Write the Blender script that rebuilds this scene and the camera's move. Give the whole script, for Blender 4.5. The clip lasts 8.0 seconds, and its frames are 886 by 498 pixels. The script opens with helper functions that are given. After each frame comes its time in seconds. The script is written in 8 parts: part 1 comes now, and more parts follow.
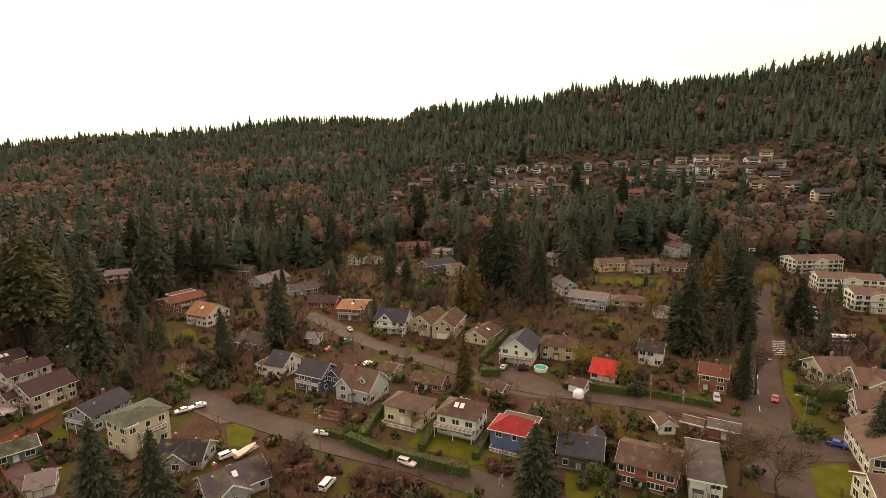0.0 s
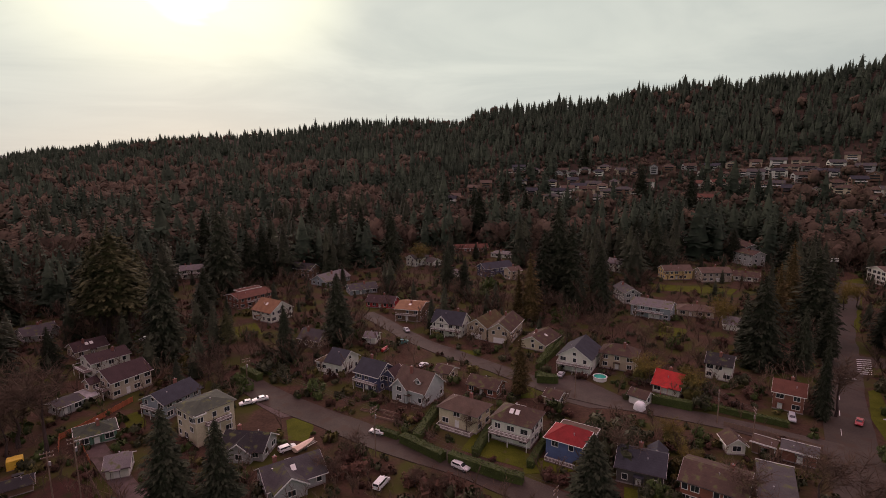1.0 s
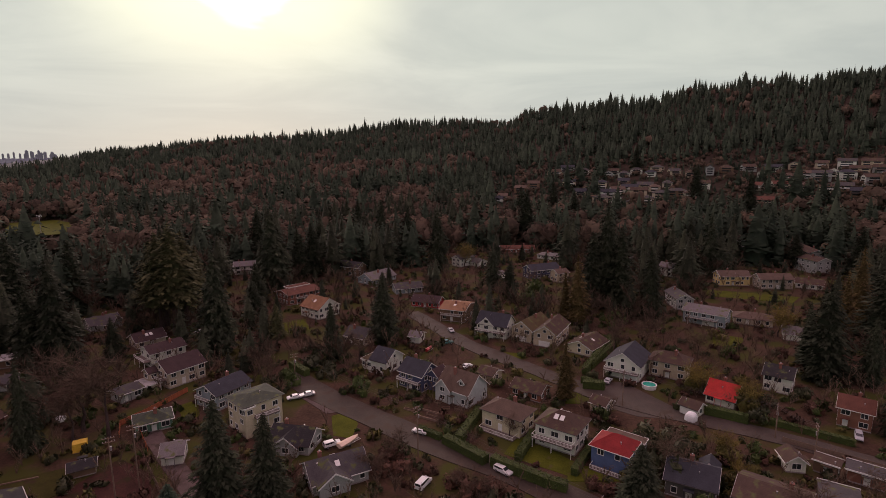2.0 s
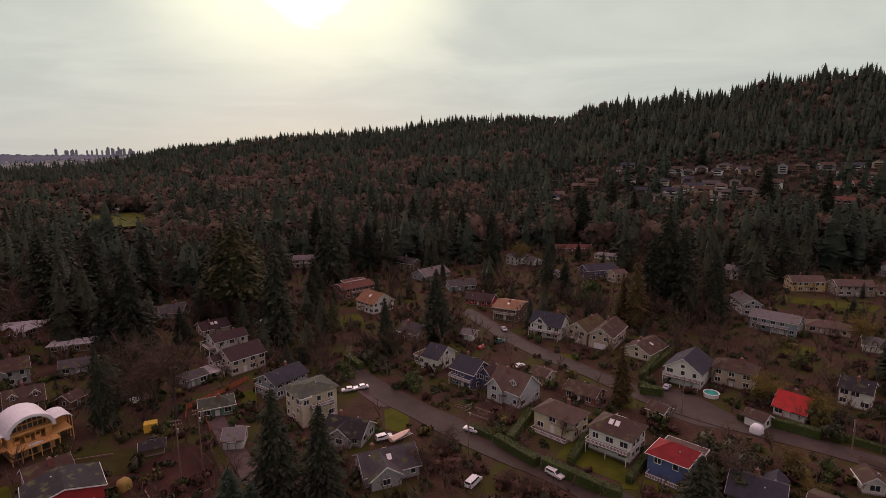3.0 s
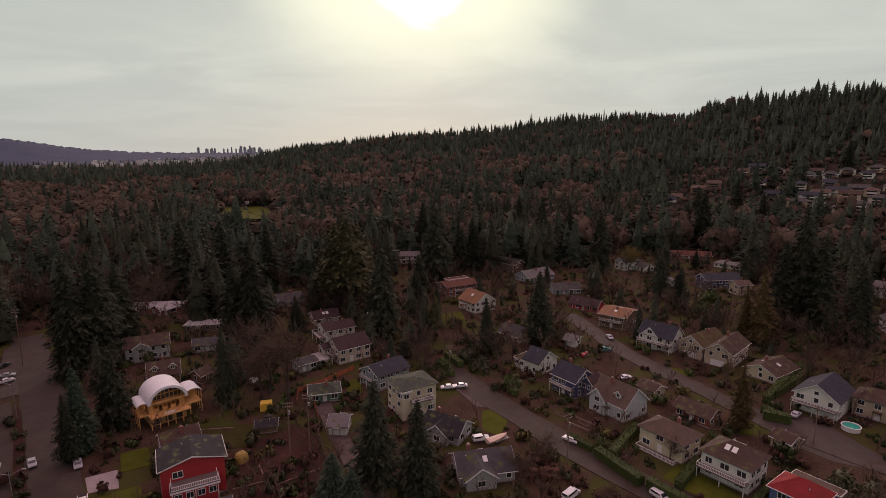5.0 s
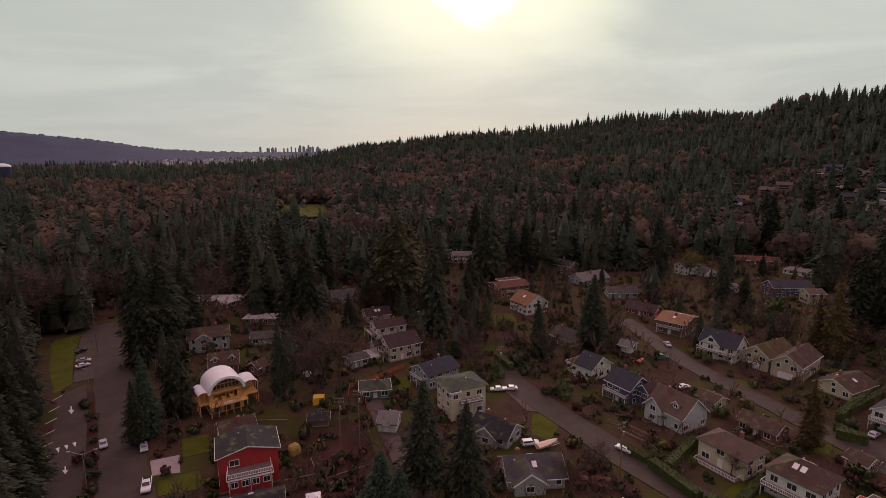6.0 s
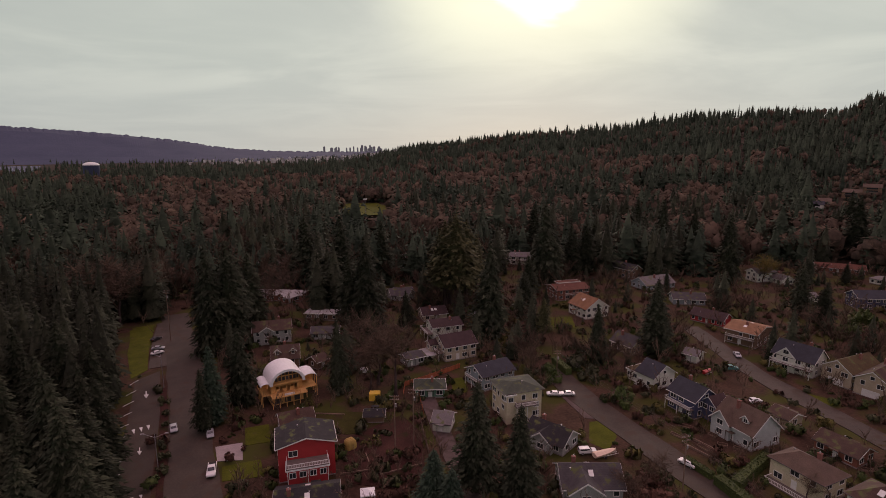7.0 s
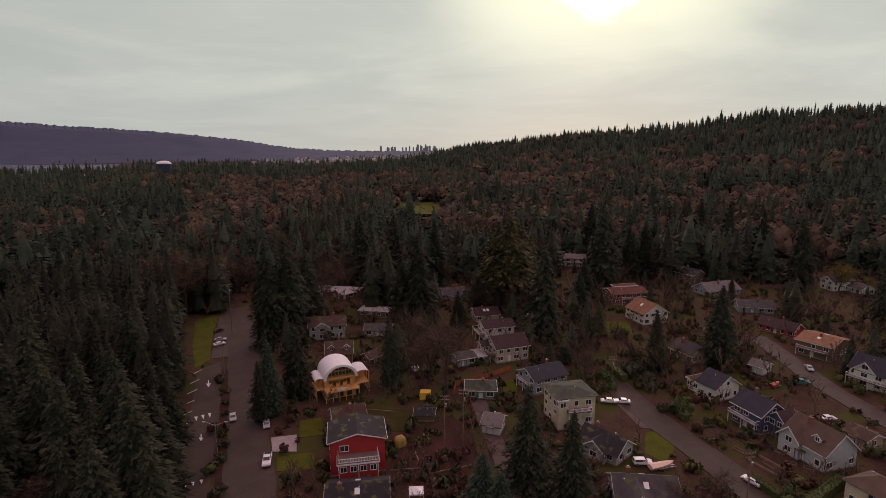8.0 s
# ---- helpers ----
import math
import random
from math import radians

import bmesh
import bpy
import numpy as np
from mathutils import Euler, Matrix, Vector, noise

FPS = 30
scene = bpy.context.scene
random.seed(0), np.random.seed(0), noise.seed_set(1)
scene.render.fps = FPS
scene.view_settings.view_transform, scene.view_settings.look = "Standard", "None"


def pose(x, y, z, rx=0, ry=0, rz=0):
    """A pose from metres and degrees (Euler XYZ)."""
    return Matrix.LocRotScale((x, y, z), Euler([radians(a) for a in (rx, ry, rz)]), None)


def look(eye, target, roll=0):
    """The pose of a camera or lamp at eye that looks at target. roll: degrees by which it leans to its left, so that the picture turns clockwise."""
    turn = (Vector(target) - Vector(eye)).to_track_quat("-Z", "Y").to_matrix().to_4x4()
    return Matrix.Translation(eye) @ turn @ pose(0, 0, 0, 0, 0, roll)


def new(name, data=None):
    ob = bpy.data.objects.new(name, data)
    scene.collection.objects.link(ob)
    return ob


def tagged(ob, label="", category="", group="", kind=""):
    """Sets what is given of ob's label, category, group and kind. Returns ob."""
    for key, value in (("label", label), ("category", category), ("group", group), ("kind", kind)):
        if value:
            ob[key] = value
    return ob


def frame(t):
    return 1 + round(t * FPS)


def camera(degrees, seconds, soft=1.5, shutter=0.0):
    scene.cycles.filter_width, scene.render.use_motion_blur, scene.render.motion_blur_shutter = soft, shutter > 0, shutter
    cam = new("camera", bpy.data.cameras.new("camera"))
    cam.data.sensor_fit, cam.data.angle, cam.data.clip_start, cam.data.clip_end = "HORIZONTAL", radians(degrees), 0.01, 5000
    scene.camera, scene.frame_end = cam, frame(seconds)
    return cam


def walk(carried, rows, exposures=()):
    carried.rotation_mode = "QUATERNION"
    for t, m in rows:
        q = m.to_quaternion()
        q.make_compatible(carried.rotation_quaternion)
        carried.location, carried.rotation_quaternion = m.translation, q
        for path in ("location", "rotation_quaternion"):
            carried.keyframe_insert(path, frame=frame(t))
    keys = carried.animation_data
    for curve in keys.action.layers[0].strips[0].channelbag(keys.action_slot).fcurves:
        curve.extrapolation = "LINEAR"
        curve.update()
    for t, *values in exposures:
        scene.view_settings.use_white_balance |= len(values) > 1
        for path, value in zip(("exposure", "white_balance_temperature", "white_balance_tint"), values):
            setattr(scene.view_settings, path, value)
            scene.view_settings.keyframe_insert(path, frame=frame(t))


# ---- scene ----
cam = camera(78.5, 8.0, soft=0.85)
PATH = [
    (0, -0.00, -0.00, 75.00, 0.00, -10.48, 0.41),
    (0.5, -0.04, 0.36, 75.14, 3.40, -10.38, 0.39),
    (1, -0.05, 0.71, 75.26, 6.22, -10.24, 0.36),
    (1.5, -0.05, 1.04, 75.38, 8.60, -10.14, 0.34),
    (3, -0.26, 1.59, 75.69, 16.94, -10.52, 0.28),
    (3.5, -0.33, 1.79, 75.80, 20.01, -10.46, 0.28),
    (4, -0.39, 2.03, 75.90, 22.80, -10.57, 0.23),
    (4.5, -0.46, 2.31, 75.97, 25.43, -10.58, 0.20),
    (6, -0.95, 3.31, 76.08, 33.70, -10.62, 0.18),
    (6.5, -1.16, 3.64, 76.11, 36.69, -10.61, 0.17),
    (7, -1.39, 3.94, 76.14, 39.89, -10.64, 0.21),
    (7.5, -1.62, 4.25, 76.16, 42.77, -10.68, 0.19),
    (8, -1.86, 4.55, 76.19, 45.62, -10.67, 0.20),
]
# the clip's camera darkens its picture in the first second
EXPOSURE = [(0, 1.42, 7900, 3), (0.3, 1.14, 7300, 10), (0.6, 0.6, 6750, 20), (0.8, 0.33, 6600, 25), (1.0, 0.22, 6500, 29), (1.5, 0.16, 6500, 29), (3, 0.1, 6500, 29), (4.5, 0.06, 6500, 29), (8, 0.02, 6500, 29)]
walk(cam, [(t, pose(x, y, z, 0, 0, yaw) @ pose(0, 0, 0, 90 + pitch) @ pose(0, 0, 0, 0, 0, -lean)) for t, x, y, z, yaw, pitch, lean in PATH], EXPOSURE)

# ---- overcast sky with the low winter sun behind the cloud ----
SUN_AZ, SUN_EL = 30.3, 16.5
SUN_DIR = Vector((-math.sin(radians(SUN_AZ)) * math.cos(radians(SUN_EL)), math.cos(radians(SUN_AZ)) * math.cos(radians(SUN_EL)), math.sin(radians(SUN_EL))))


def make_world():
    world = bpy.data.worlds.new("overcast_sky")
    scene.world = world
    world.use_nodes = True
    nt = world.node_tree
    nt.nodes.clear()
    N, L = nt.nodes.new, nt.links.new
    tc = N("ShaderNodeTexCoord")
    nishita = N("ShaderNodeTexSky")
    nishita.sky_type = "NISHITA"
    nishita.sun_disc = False
    nishita.sun_elevation = radians(SUN_EL)
    nishita.sun_rotation = radians(-SUN_AZ)
    sep = N("ShaderNodeSeparateXYZ")
    L(tc.outputs["Generated"], sep.inputs[0])

    def maths(op, a, b=None, clamp=False):
        n = N("ShaderNodeMath")
        n.operation, n.use_clamp = op, clamp
        for i, v in enumerate((a, b)):
            if v is None:
                continue
            if isinstance(v, (int, float)):
                n.inputs[i].default_value = v
            else:
                L(v, n.inputs[i])
        return n.outputs[0]

    def mix(fac, a, b, kind="MIX"):
        n = N("ShaderNodeMix")
        n.data_type, n.blend_type = "RGBA", kind
        for i, v in ((0, fac), (6, a), (7, b)):
            if isinstance(v, (int, float)):
                n.inputs[i].default_value = v
            elif isinstance(v, tuple):
                n.inputs[i].default_value = (*v, 1)
            else:
                L(v, n.inputs[i])
        return n.outputs[2]

    def ramp(v, *stops):
        n = N("ShaderNodeMapRange")
        n.interpolation_type = "SMOOTHSTEP"
        L(v, n.inputs[0])
        n.inputs[1].default_value, n.inputs[2].default_value = stops
        return n.outputs[0]

    dot = N("ShaderNodeVectorMath")
    dot.operation = "DOT_PRODUCT"
    L(tc.outputs["Generated"], dot.inputs[0])
    dot.inputs[1].default_value = SUN_DIR
    facing = dot.outputs["Value"]
    up = sep.outputs[2]
    # cloud streaks: noise on the cloud deck, stretched towards the horizon
    deck = maths("ADD", maths("MAXIMUM", up, 0.0), 0.09)
    comb = N("ShaderNodeCombineXYZ")
    L(maths("DIVIDE", sep.outputs[0], deck), comb.inputs[0])
    L(maths("DIVIDE", sep.outputs[1], deck), comb.inputs[1])
    cloud = N("ShaderNodeTexNoise")
    cloud.inputs["Scale"].default_value, cloud.inputs["Detail"].default_value = 0.55, 5
    cloud.inputs["Roughness"].default_value = 0.58
    cloud.inputs["Distortion"].default_value = 0.6
    L(comb.outputs[0], cloud.inputs["Vector"])
    streak = ramp(cloud.outputs["Fac"], 0.34, 0.66)
    base = mix(ramp(facing, 0.0, 1.0), (0.372, 0.435, 0.375), (0.565, 0.655, 0.52))
    # an overcast sky is about three times as bright overhead as at the horizon
    lift = maths("MULTIPLY_ADD", maths("MAXIMUM", maths("SUBTRACT", up, 0.3), 0.0), 1.0)
    lift.node.inputs[2].default_value = 1.0
    scaled = N("ShaderNodeVectorMath")
    scaled.operation = "SCALE"
    L(base, scaled.inputs[0])
    L(lift, scaled.inputs["Scale"])
    # high cloud catches the low sun and is a little warmer than the sky near the horizon
    base = mix(ramp(up, 0.32, 0.75), scaled.outputs[0], mix(1.0, scaled.outputs[0], (1.40, 0.81, 1.01), "MULTIPLY"))
    base = mix(maths("MULTIPLY", streak, 0.7), base, mix(1.0, base, (0.72, 0.75, 0.78), "MULTIPLY"))
    # thin bright band over the horizon
    base = mix(maths("MULTIPLY", maths("SUBTRACT", 1.0, ramp(up, 0.0, 0.18)), 0.75), base, (0.40, 0.47, 0.415))
    glow = maths("MULTIPLY", maths("POWER", ramp(facing, 0.95, 1.0), 1.25), ramp(up, 0.06, 0.27))
    base = mix(maths("MULTIPLY", glow, 0.7), base, (1.03, 1.15, 0.74))
    core = ramp(maths("MULTIPLY_ADD", cloud.outputs["Fac"], 0.012), 1.0012, 1.0055)
    core.node.inputs[0].links[0].from_node.inputs[2].default_value = 0.0
    L(facing, core.node.inputs[0].links[0].from_node.inputs[2])
    base = mix(core, base, (1.9, 1.9, 1.75))
    sky = mix(0.004, base, nishita.outputs[0], "ADD")
    below = ramp(up, -0.02, -0.2)
    sky = mix(below, sky, (0.03, 0.028, 0.025))
    bg = N("ShaderNodeBackground")
    bg.inputs["Strength"].default_value = 1.0
    L(sky, bg.inputs["Color"])
    out = N("ShaderNodeOutputWorld")
    L(bg.outputs[0], out.inputs["Surface"])


make_world()
sun = new("sun", bpy.data.lights.new("sun", "SUN"))
sun.data.energy, sun.data.angle, sun.data.color = 1.0, radians(20), (1.0, 0.84, 0.66)
sun.matrix_world = look(SUN_DIR * 100, (0, 0, 0))


# ---- materials ----
def tint(c, k, g=1.0, b=1.0):
    return min(1, c[0] * k), min(1, c[1] * k * g), min(1, c[2] * k * b)


def surface(name, low, high, rough=0.8, scale=1.0, fine=8.0, bump=0.0, vary=0.0, metal=0.0, stretch=(1, 1, 1), spots=None, island=0.0, spec=0.3):
    """Two colours mixed by a coarse and a fine noise at sizes in metres; vary shifts the value from object to object."""
    if not any(k in name for k in ("white", "car_paint", "pool", "tarpaulin", "far_", "lake", "paint", "asphalt", "needles", "lawn", "leaves", "olive")):
        # earth and plants of this winter valley lean to red-brown
        k = (1.02, 0.94, 0.96) if name.startswith(("siding", "roof")) else (1.04, 0.90, 0.94)
        low, high = tint(low, *k), tint(high, *k)
    m = bpy.data.materials.new(name)
    m.use_nodes = True
    nt = m.node_tree
    N, L = nt.nodes.new, nt.links.new
    bsdf = nt.nodes["Principled BSDF"]
    tc, mp = N("ShaderNodeTexCoord"), N("ShaderNodeMapping")
    mp.inputs["Scale"].default_value = stretch
    L(tc.outputs["Object"], mp.inputs[0])
    coarse, grain = N("ShaderNodeTexNoise"), N("ShaderNodeTexNoise")
    for n, s, d in ((coarse, 1 / scale, 3), (grain, fine / scale, 4)):
        n.inputs["Scale"].default_value, n.inputs["Detail"].default_value = s, d
        L(mp.outputs[0], n.inputs["Vector"])
    add = N("ShaderNodeMath")
    add.operation = "MULTIPLY_ADD"
    L(grain.outputs["Fac"], add.inputs[0])
    add.inputs[1].default_value = 0.55
    half = N("ShaderNodeMath")
    half.operation = "MULTIPLY"
    half.inputs[1].default_value = 0.6
    L(coarse.outputs["Fac"], half.inputs[0])
    L(half.outputs[0], add.inputs[2])
    rng = N("ShaderNodeMapRange")
    rng.inputs[1].default_value, rng.inputs[2].default_value = 0.38, 0.78
    L(add.outputs[0], rng.inputs[0])
    mix = N("ShaderNodeMix")
    mix.data_type = "RGBA"
    mix.inputs[6].default_value, mix.inputs[7].default_value = (*low, 1), (*high, 1)
    L(rng.outputs[0], mix.inputs[0])
    colour = mix.outputs[2]
    if spots:
        third = N("ShaderNodeTexNoise")
        third.inputs["Scale"].default_value, third.inputs["Detail"].default_value = spots[1], 4
        L(tc.outputs["Object"], third.inputs["Vector"])
        r2 = N("ShaderNodeMapRange")
        r2.inputs[1].default_value, r2.inputs[2].default_value = spots[2], spots[2] + 0.12
        L(third.outputs["Fac"], r2.inputs[0])
        m2 = N("ShaderNodeMix")
        m2.data_type = "RGBA"
        m2.inputs[7].default_value = (*spots[0], 1)
        L(r2.outputs[0], m2.inputs[0])
        L(colour, m2.inputs[6])
        colour = m2.outputs[2]
    if vary or island:
        for v, node, out in ((vary, "ShaderNodeObjectInfo", "Random"), (island, "ShaderNodeNewGeometry", "Random Per Island")):
            if not v:
                continue
            hsv, r3 = N("ShaderNodeHueSaturation"), N("ShaderNodeMapRange")
            r3.inputs[3].default_value, r3.inputs[4].default_value = 1 - v, 1 + v
            L(N(node).outputs[out], r3.inputs[0])
            L(r3.outputs[0], hsv.inputs["Value"])
            L(colour, hsv.inputs["Color"])
            colour = hsv.outputs[0]
    L(colour, bsdf.inputs["Base Color"])
    bsdf.inputs["Roughness"].default_value, bsdf.inputs["Metallic"].default_value = rough, metal
    bsdf.inputs["Specular IOR Level"].default_value = spec
    if bump:
        b = N("ShaderNodeBump")
        b.inputs["Strength"].default_value, b.inputs["Distance"].default_value = 0.6, bump
        L(grain.outputs["Fac"], b.inputs["Height"])
        L(b.outputs[0], bsdf.inputs["Normal"])
    return m


def courses(name, low, high, step=0.2, rough=0.85, axis=2, depth=0.02, spots=None):
    """A surface with horizontal courses (lap siding, shingle rows) in its relief and faintly in its colour."""
    m = surface(name, low, high, rough, 2.0, 10, 0.0, spots=spots)
    nt = m.node_tree
    N, L = nt.nodes.new, nt.links.new
    tc, wave = N("ShaderNodeTexCoord"), N("ShaderNodeTexWave")
    wave.bands_direction, wave.wave_profile = ("X", "Y", "Z")[axis], "SAW"
    wave.inputs["Scale"].default_value = 0.314 / step
    wave.inputs["Distortion"].default_value = 0.15
    L(tc.outputs["Object"], wave.inputs["Vector"])
    b = N("ShaderNodeBump")
    b.inputs["Strength"].default_value, b.inputs["Distance"].default_value = 0.7, depth
    L(wave.outputs["Fac"], b.inputs["Height"])
    L(b.outputs[0], nt.nodes["Principled BSDF"].inputs["Normal"])
    return m


WALLS, ROOFS = {}, {}
for key, c in dict(white=(0.70, 0.69, 0.66), cream=(0.58, 0.53, 0.40), tan=(0.48, 0.41, 0.32), grey=(0.36, 0.38, 0.39), bluegrey=(0.27, 0.33, 0.38),
                   blue=(0.10, 0.15, 0.31), navy=(0.07, 0.08, 0.16), red=(0.42, 0.04, 0.045), brick=(0.24, 0.11, 0.08), brown=(0.20, 0.13, 0.09),
                   green=(0.10, 0.22, 0.17), yellow=(0.66, 0.52, 0.24), ply=(0.68, 0.42, 0.14), dark=(0.11, 0.10, 0.10), stucco=(0.42, 0.38, 0.33),
                   redbrown=(0.26, 0.10, 0.07), beige=(0.52, 0.46, 0.38), paleblue=(0.46, 0.50, 0.53)).items():
    WALLS[key] = courses("siding_" + key, tint(c, 0.72, 1.02, 0.92), tint(c, 1.02, 1.02, 0.92), 0.22, 0.75)
for key, c in dict(grey=(0.13, 0.13, 0.14), dark=(0.055, 0.055, 0.062), brown=(0.14, 0.095, 0.075), slate=(0.075, 0.085, 0.11), tan=(0.205, 0.155, 0.12),
                   red=(0.44, 0.05, 0.05), scarlet=(0.85, 0.08, 0.07), orange=(0.42, 0.24, 0.13), redbrown=(0.23, 0.10, 0.07), white=(0.70, 0.71, 0.73),
                   mossy=(0.16, 0.125, 0.06), pale=(0.30, 0.30, 0.31), green=(0.10, 0.13, 0.10), plum=(0.10, 0.065, 0.068)).items():
    moss = (0.09, 0.10, 0.035) if key in ("grey", "dark", "brown", "mossy", "pale", "green") else None
    ROOFS[key] = courses("roof_" + key, tint(c, 0.34, 0.95, 0.9), tint(c, 0.62, 0.95, 0.9), 0.28, 0.9, spots=(moss, 0.5, 0.56) if moss else None)
DECKING = surface("grey_deck_boards", (0.10, 0.085, 0.07), (0.20, 0.175, 0.15), 0.85, 1.2, 9, stretch=(0.3, 3, 1))
MOSS = surface("dark_mossy_lawn", (0.030, 0.030, 0.009), (0.058, 0.054, 0.015), 0.95, 3.0, 9, 0.04, spots=((0.045, 0.030, 0.018), 0.3, 0.55), spec=0.06)
WHITE = surface("white_paint", (0.62, 0.60, 0.57), (0.76, 0.74, 0.71), 0.6, 2.0, 6)
DARKTRIM = surface("dark_trim", (0.06, 0.055, 0.05), (0.09, 0.08, 0.075), 0.6, 2.0)
CONCRETE = surface("concrete", (0.22, 0.21, 0.195), (0.33, 0.31, 0.29), 0.9, 3.0, 9, 0.01)
BRICK = surface("chimney_brick", (0.16, 0.075, 0.055), (0.27, 0.13, 0.10), 0.9, 0.4, 6, 0.02)
METAL = surface("galvanised_metal", (0.32, 0.33, 0.34), (0.48, 0.49, 0.5), 0.45, 1.0, 5, metal=0.7)
WOOD = surface("weathered_timber", (0.13, 0.095, 0.07), (0.25, 0.185, 0.13), 0.85, 1.0, 12, 0.01, stretch=(1, 1, 0.2))
CEDAR = surface("stained_cedar", (0.30, 0.10, 0.045), (0.46, 0.17, 0.075), 0.8, 1.0, 10, vary=0.15)
PLY = surface("raw_plywood", (0.52, 0.30, 0.09), (0.74, 0.47, 0.17), 0.8, 1.5, 5, vary=0.08)
GLASS = bpy.data.materials.new("window_glass")
GLASS.use_nodes = True
g_b = GLASS.node_tree.nodes["Principled BSDF"]
g_b.inputs["Base Color"].default_value, g_b.inputs["Roughness"].default_value = (0.025, 0.03, 0.034, 1), 0.07
g_b.inputs["Specular IOR Level"].default_value = 0.8
ASPHALT = surface("worn_asphalt", (0.037, 0.0278, 0.0215), (0.066, 0.0500, 0.0385), 0.8, 6.0, 16, 0.006, spots=((0.052, 0.033, 0.022), 0.22, 0.54), spec=0.25)
LANE = surface("old_lane_asphalt", (0.042, 0.032, 0.026), (0.074, 0.057, 0.046), 0.85, 5.0, 14, 0.006, spots=((0.050, 0.033, 0.022), 0.25, 0.54))
MARK = surface("road_paint", (0.52, 0.52, 0.5), (0.72, 0.72, 0.7), 0.7, 1.0, 8)
GROUND = surface("garden_soil_and_leaves", (0.032, 0.0195, 0.0140), (0.092, 0.0545, 0.0370), 0.95, 7.0, 9, 0.05, spots=((0.052, 0.054, 0.0140), 0.07, 0.475), spec=0.06)
GRASS = surface("winter_lawn", (0.0451, 0.0535, 0.0069), (0.0902, 0.1002, 0.0124), 0.95, 4.0, 10, 0.04, spots=((0.0783, 0.0698, 0.0275), 0.35, 0.60), spec=0.06)
EARTH = surface("bare_red_earth", (0.026, 0.0150, 0.0125), (0.068, 0.0330, 0.0250), 0.95, 4.0, 10, 0.04, spots=((0.030, 0.028, 0.012), 0.16, 0.54), spec=0.06)
GRAVEL = surface("pale_gravel", (0.062, 0.0480, 0.0420), (0.112, 0.0880, 0.0760), 0.95, 1.5, 10, 0.02, spots=((0.05, 0.036, 0.026), 0.3, 0.55))
FLOOR = surface("forest_floor", (0.026, 0.021, 0.0150), (0.050, 0.039, 0.027), 0.95, 30.0, 9, spec=0.06)
BARK = surface("bark", (0.0405, 0.0289, 0.0256), (0.0855, 0.0612, 0.0551), 0.95, 0.6, 8, 0.03, stretch=(1, 1, 0.25))
NEEDLES = surface("conifer_needles", (0.018, 0.022, 0.014), (0.048, 0.053, 0.031), 0.85, 5.0, 6, vary=0.28, island=0.4, spec=0.1)
NEEDLES_PINE = surface("pine_needles_olive", (0.034, 0.035, 0.017), (0.082, 0.078, 0.034), 0.85, 3.0, 6, vary=0.2, island=0.4, spec=0.1)
NEEDLES_BLUE = surface("bluish_conifer_needles", (0.0162, 0.0272, 0.0199), (0.0468, 0.0680, 0.0427), 0.85, 2.2, 6, vary=0.2, island=0.3, spec=0.1)
NEEDLES_GOLD = surface("yellowing_needles", (0.045, 0.032, 0.013), (0.095, 0.066, 0.026), 0.85, 2.0, 6, vary=0.15, island=0.3, spec=0.1)
FOREST = surface("forest_needles", (0.0205, 0.0300, 0.0215), (0.055, 0.072, 0.047), 0.9, 45.0, 14, island=0.3, spec=0.03)
TWIGS = surface("bare_twigs", (0.066, 0.052, 0.038), (0.140, 0.104, 0.070), 0.95, 5.0, 6, vary=0.25, spec=0.1)
TWIGWOOD = surface("bare_woodland", (0.046, 0.040, 0.030), (0.108, 0.086, 0.057), 0.95, 30.0, 14, island=0.3, spec=0.03)
LEAVES = surface("evergreen_leaves", (0.0222, 0.0256, 0.0105), (0.0616, 0.0634, 0.0245), 0.7, 1.2, 6, vary=0.3, island=0.3)
HEDGELEAF = surface("hedge_leaves", (0.0270, 0.0426, 0.0095), (0.0720, 0.0968, 0.0209), 0.75, 1.2, 6, vary=0.15, island=0.3)
RUSSET = surface("russet_shrub", (0.048, 0.0270, 0.0190), (0.105, 0.0560, 0.0330), 0.9, 1.0, 6, vary=0.3, island=0.3)
OLIVE = surface("olive_shrub", (0.055, 0.0510, 0.0144), (0.1280, 0.1085, 0.0270), 0.85, 1.0, 6, vary=0.25, island=0.3)
# ---- the lie of the land: a flat valley floor that rises to a wooded ridge ----
AZ = (-60, -38, -31.7, -27.4, -22.8, -16.6, -12.4, -8, 2.2, 4, 10.5, 16, 21.2, 26.2, 30.7, 34.8, 38.7, 43.5, 47, 50.5, 58.6, 70)
RIDGE_EL = (8.4, 8.0, 7.1, 6.5, 6.0, 6.2, 5.6, 4.8, 4.1, 3.0, 3.35, 2.9, 2.35, 1.8, 1.5, 1.2, 0.7, 0.2, -0.65, -1.25, -1.6, -1.7)
RIDGE_D = (1000, 1050, 1050, 1050, 1050, 1050, 1050, 1050, 1080, 1250, 1350, 1400, 1450, 1500, 1500, 1550, 1600, 1700, 1700, 1700, 1700, 1700)


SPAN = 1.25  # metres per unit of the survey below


def ridge_at(az):
    d = float(np.interp(az, AZ, RIDGE_D))
    return d, max(0.0, 60 + d * math.tan(math.radians(float(np.interp(az, AZ, RIDGE_EL)))) - 13)


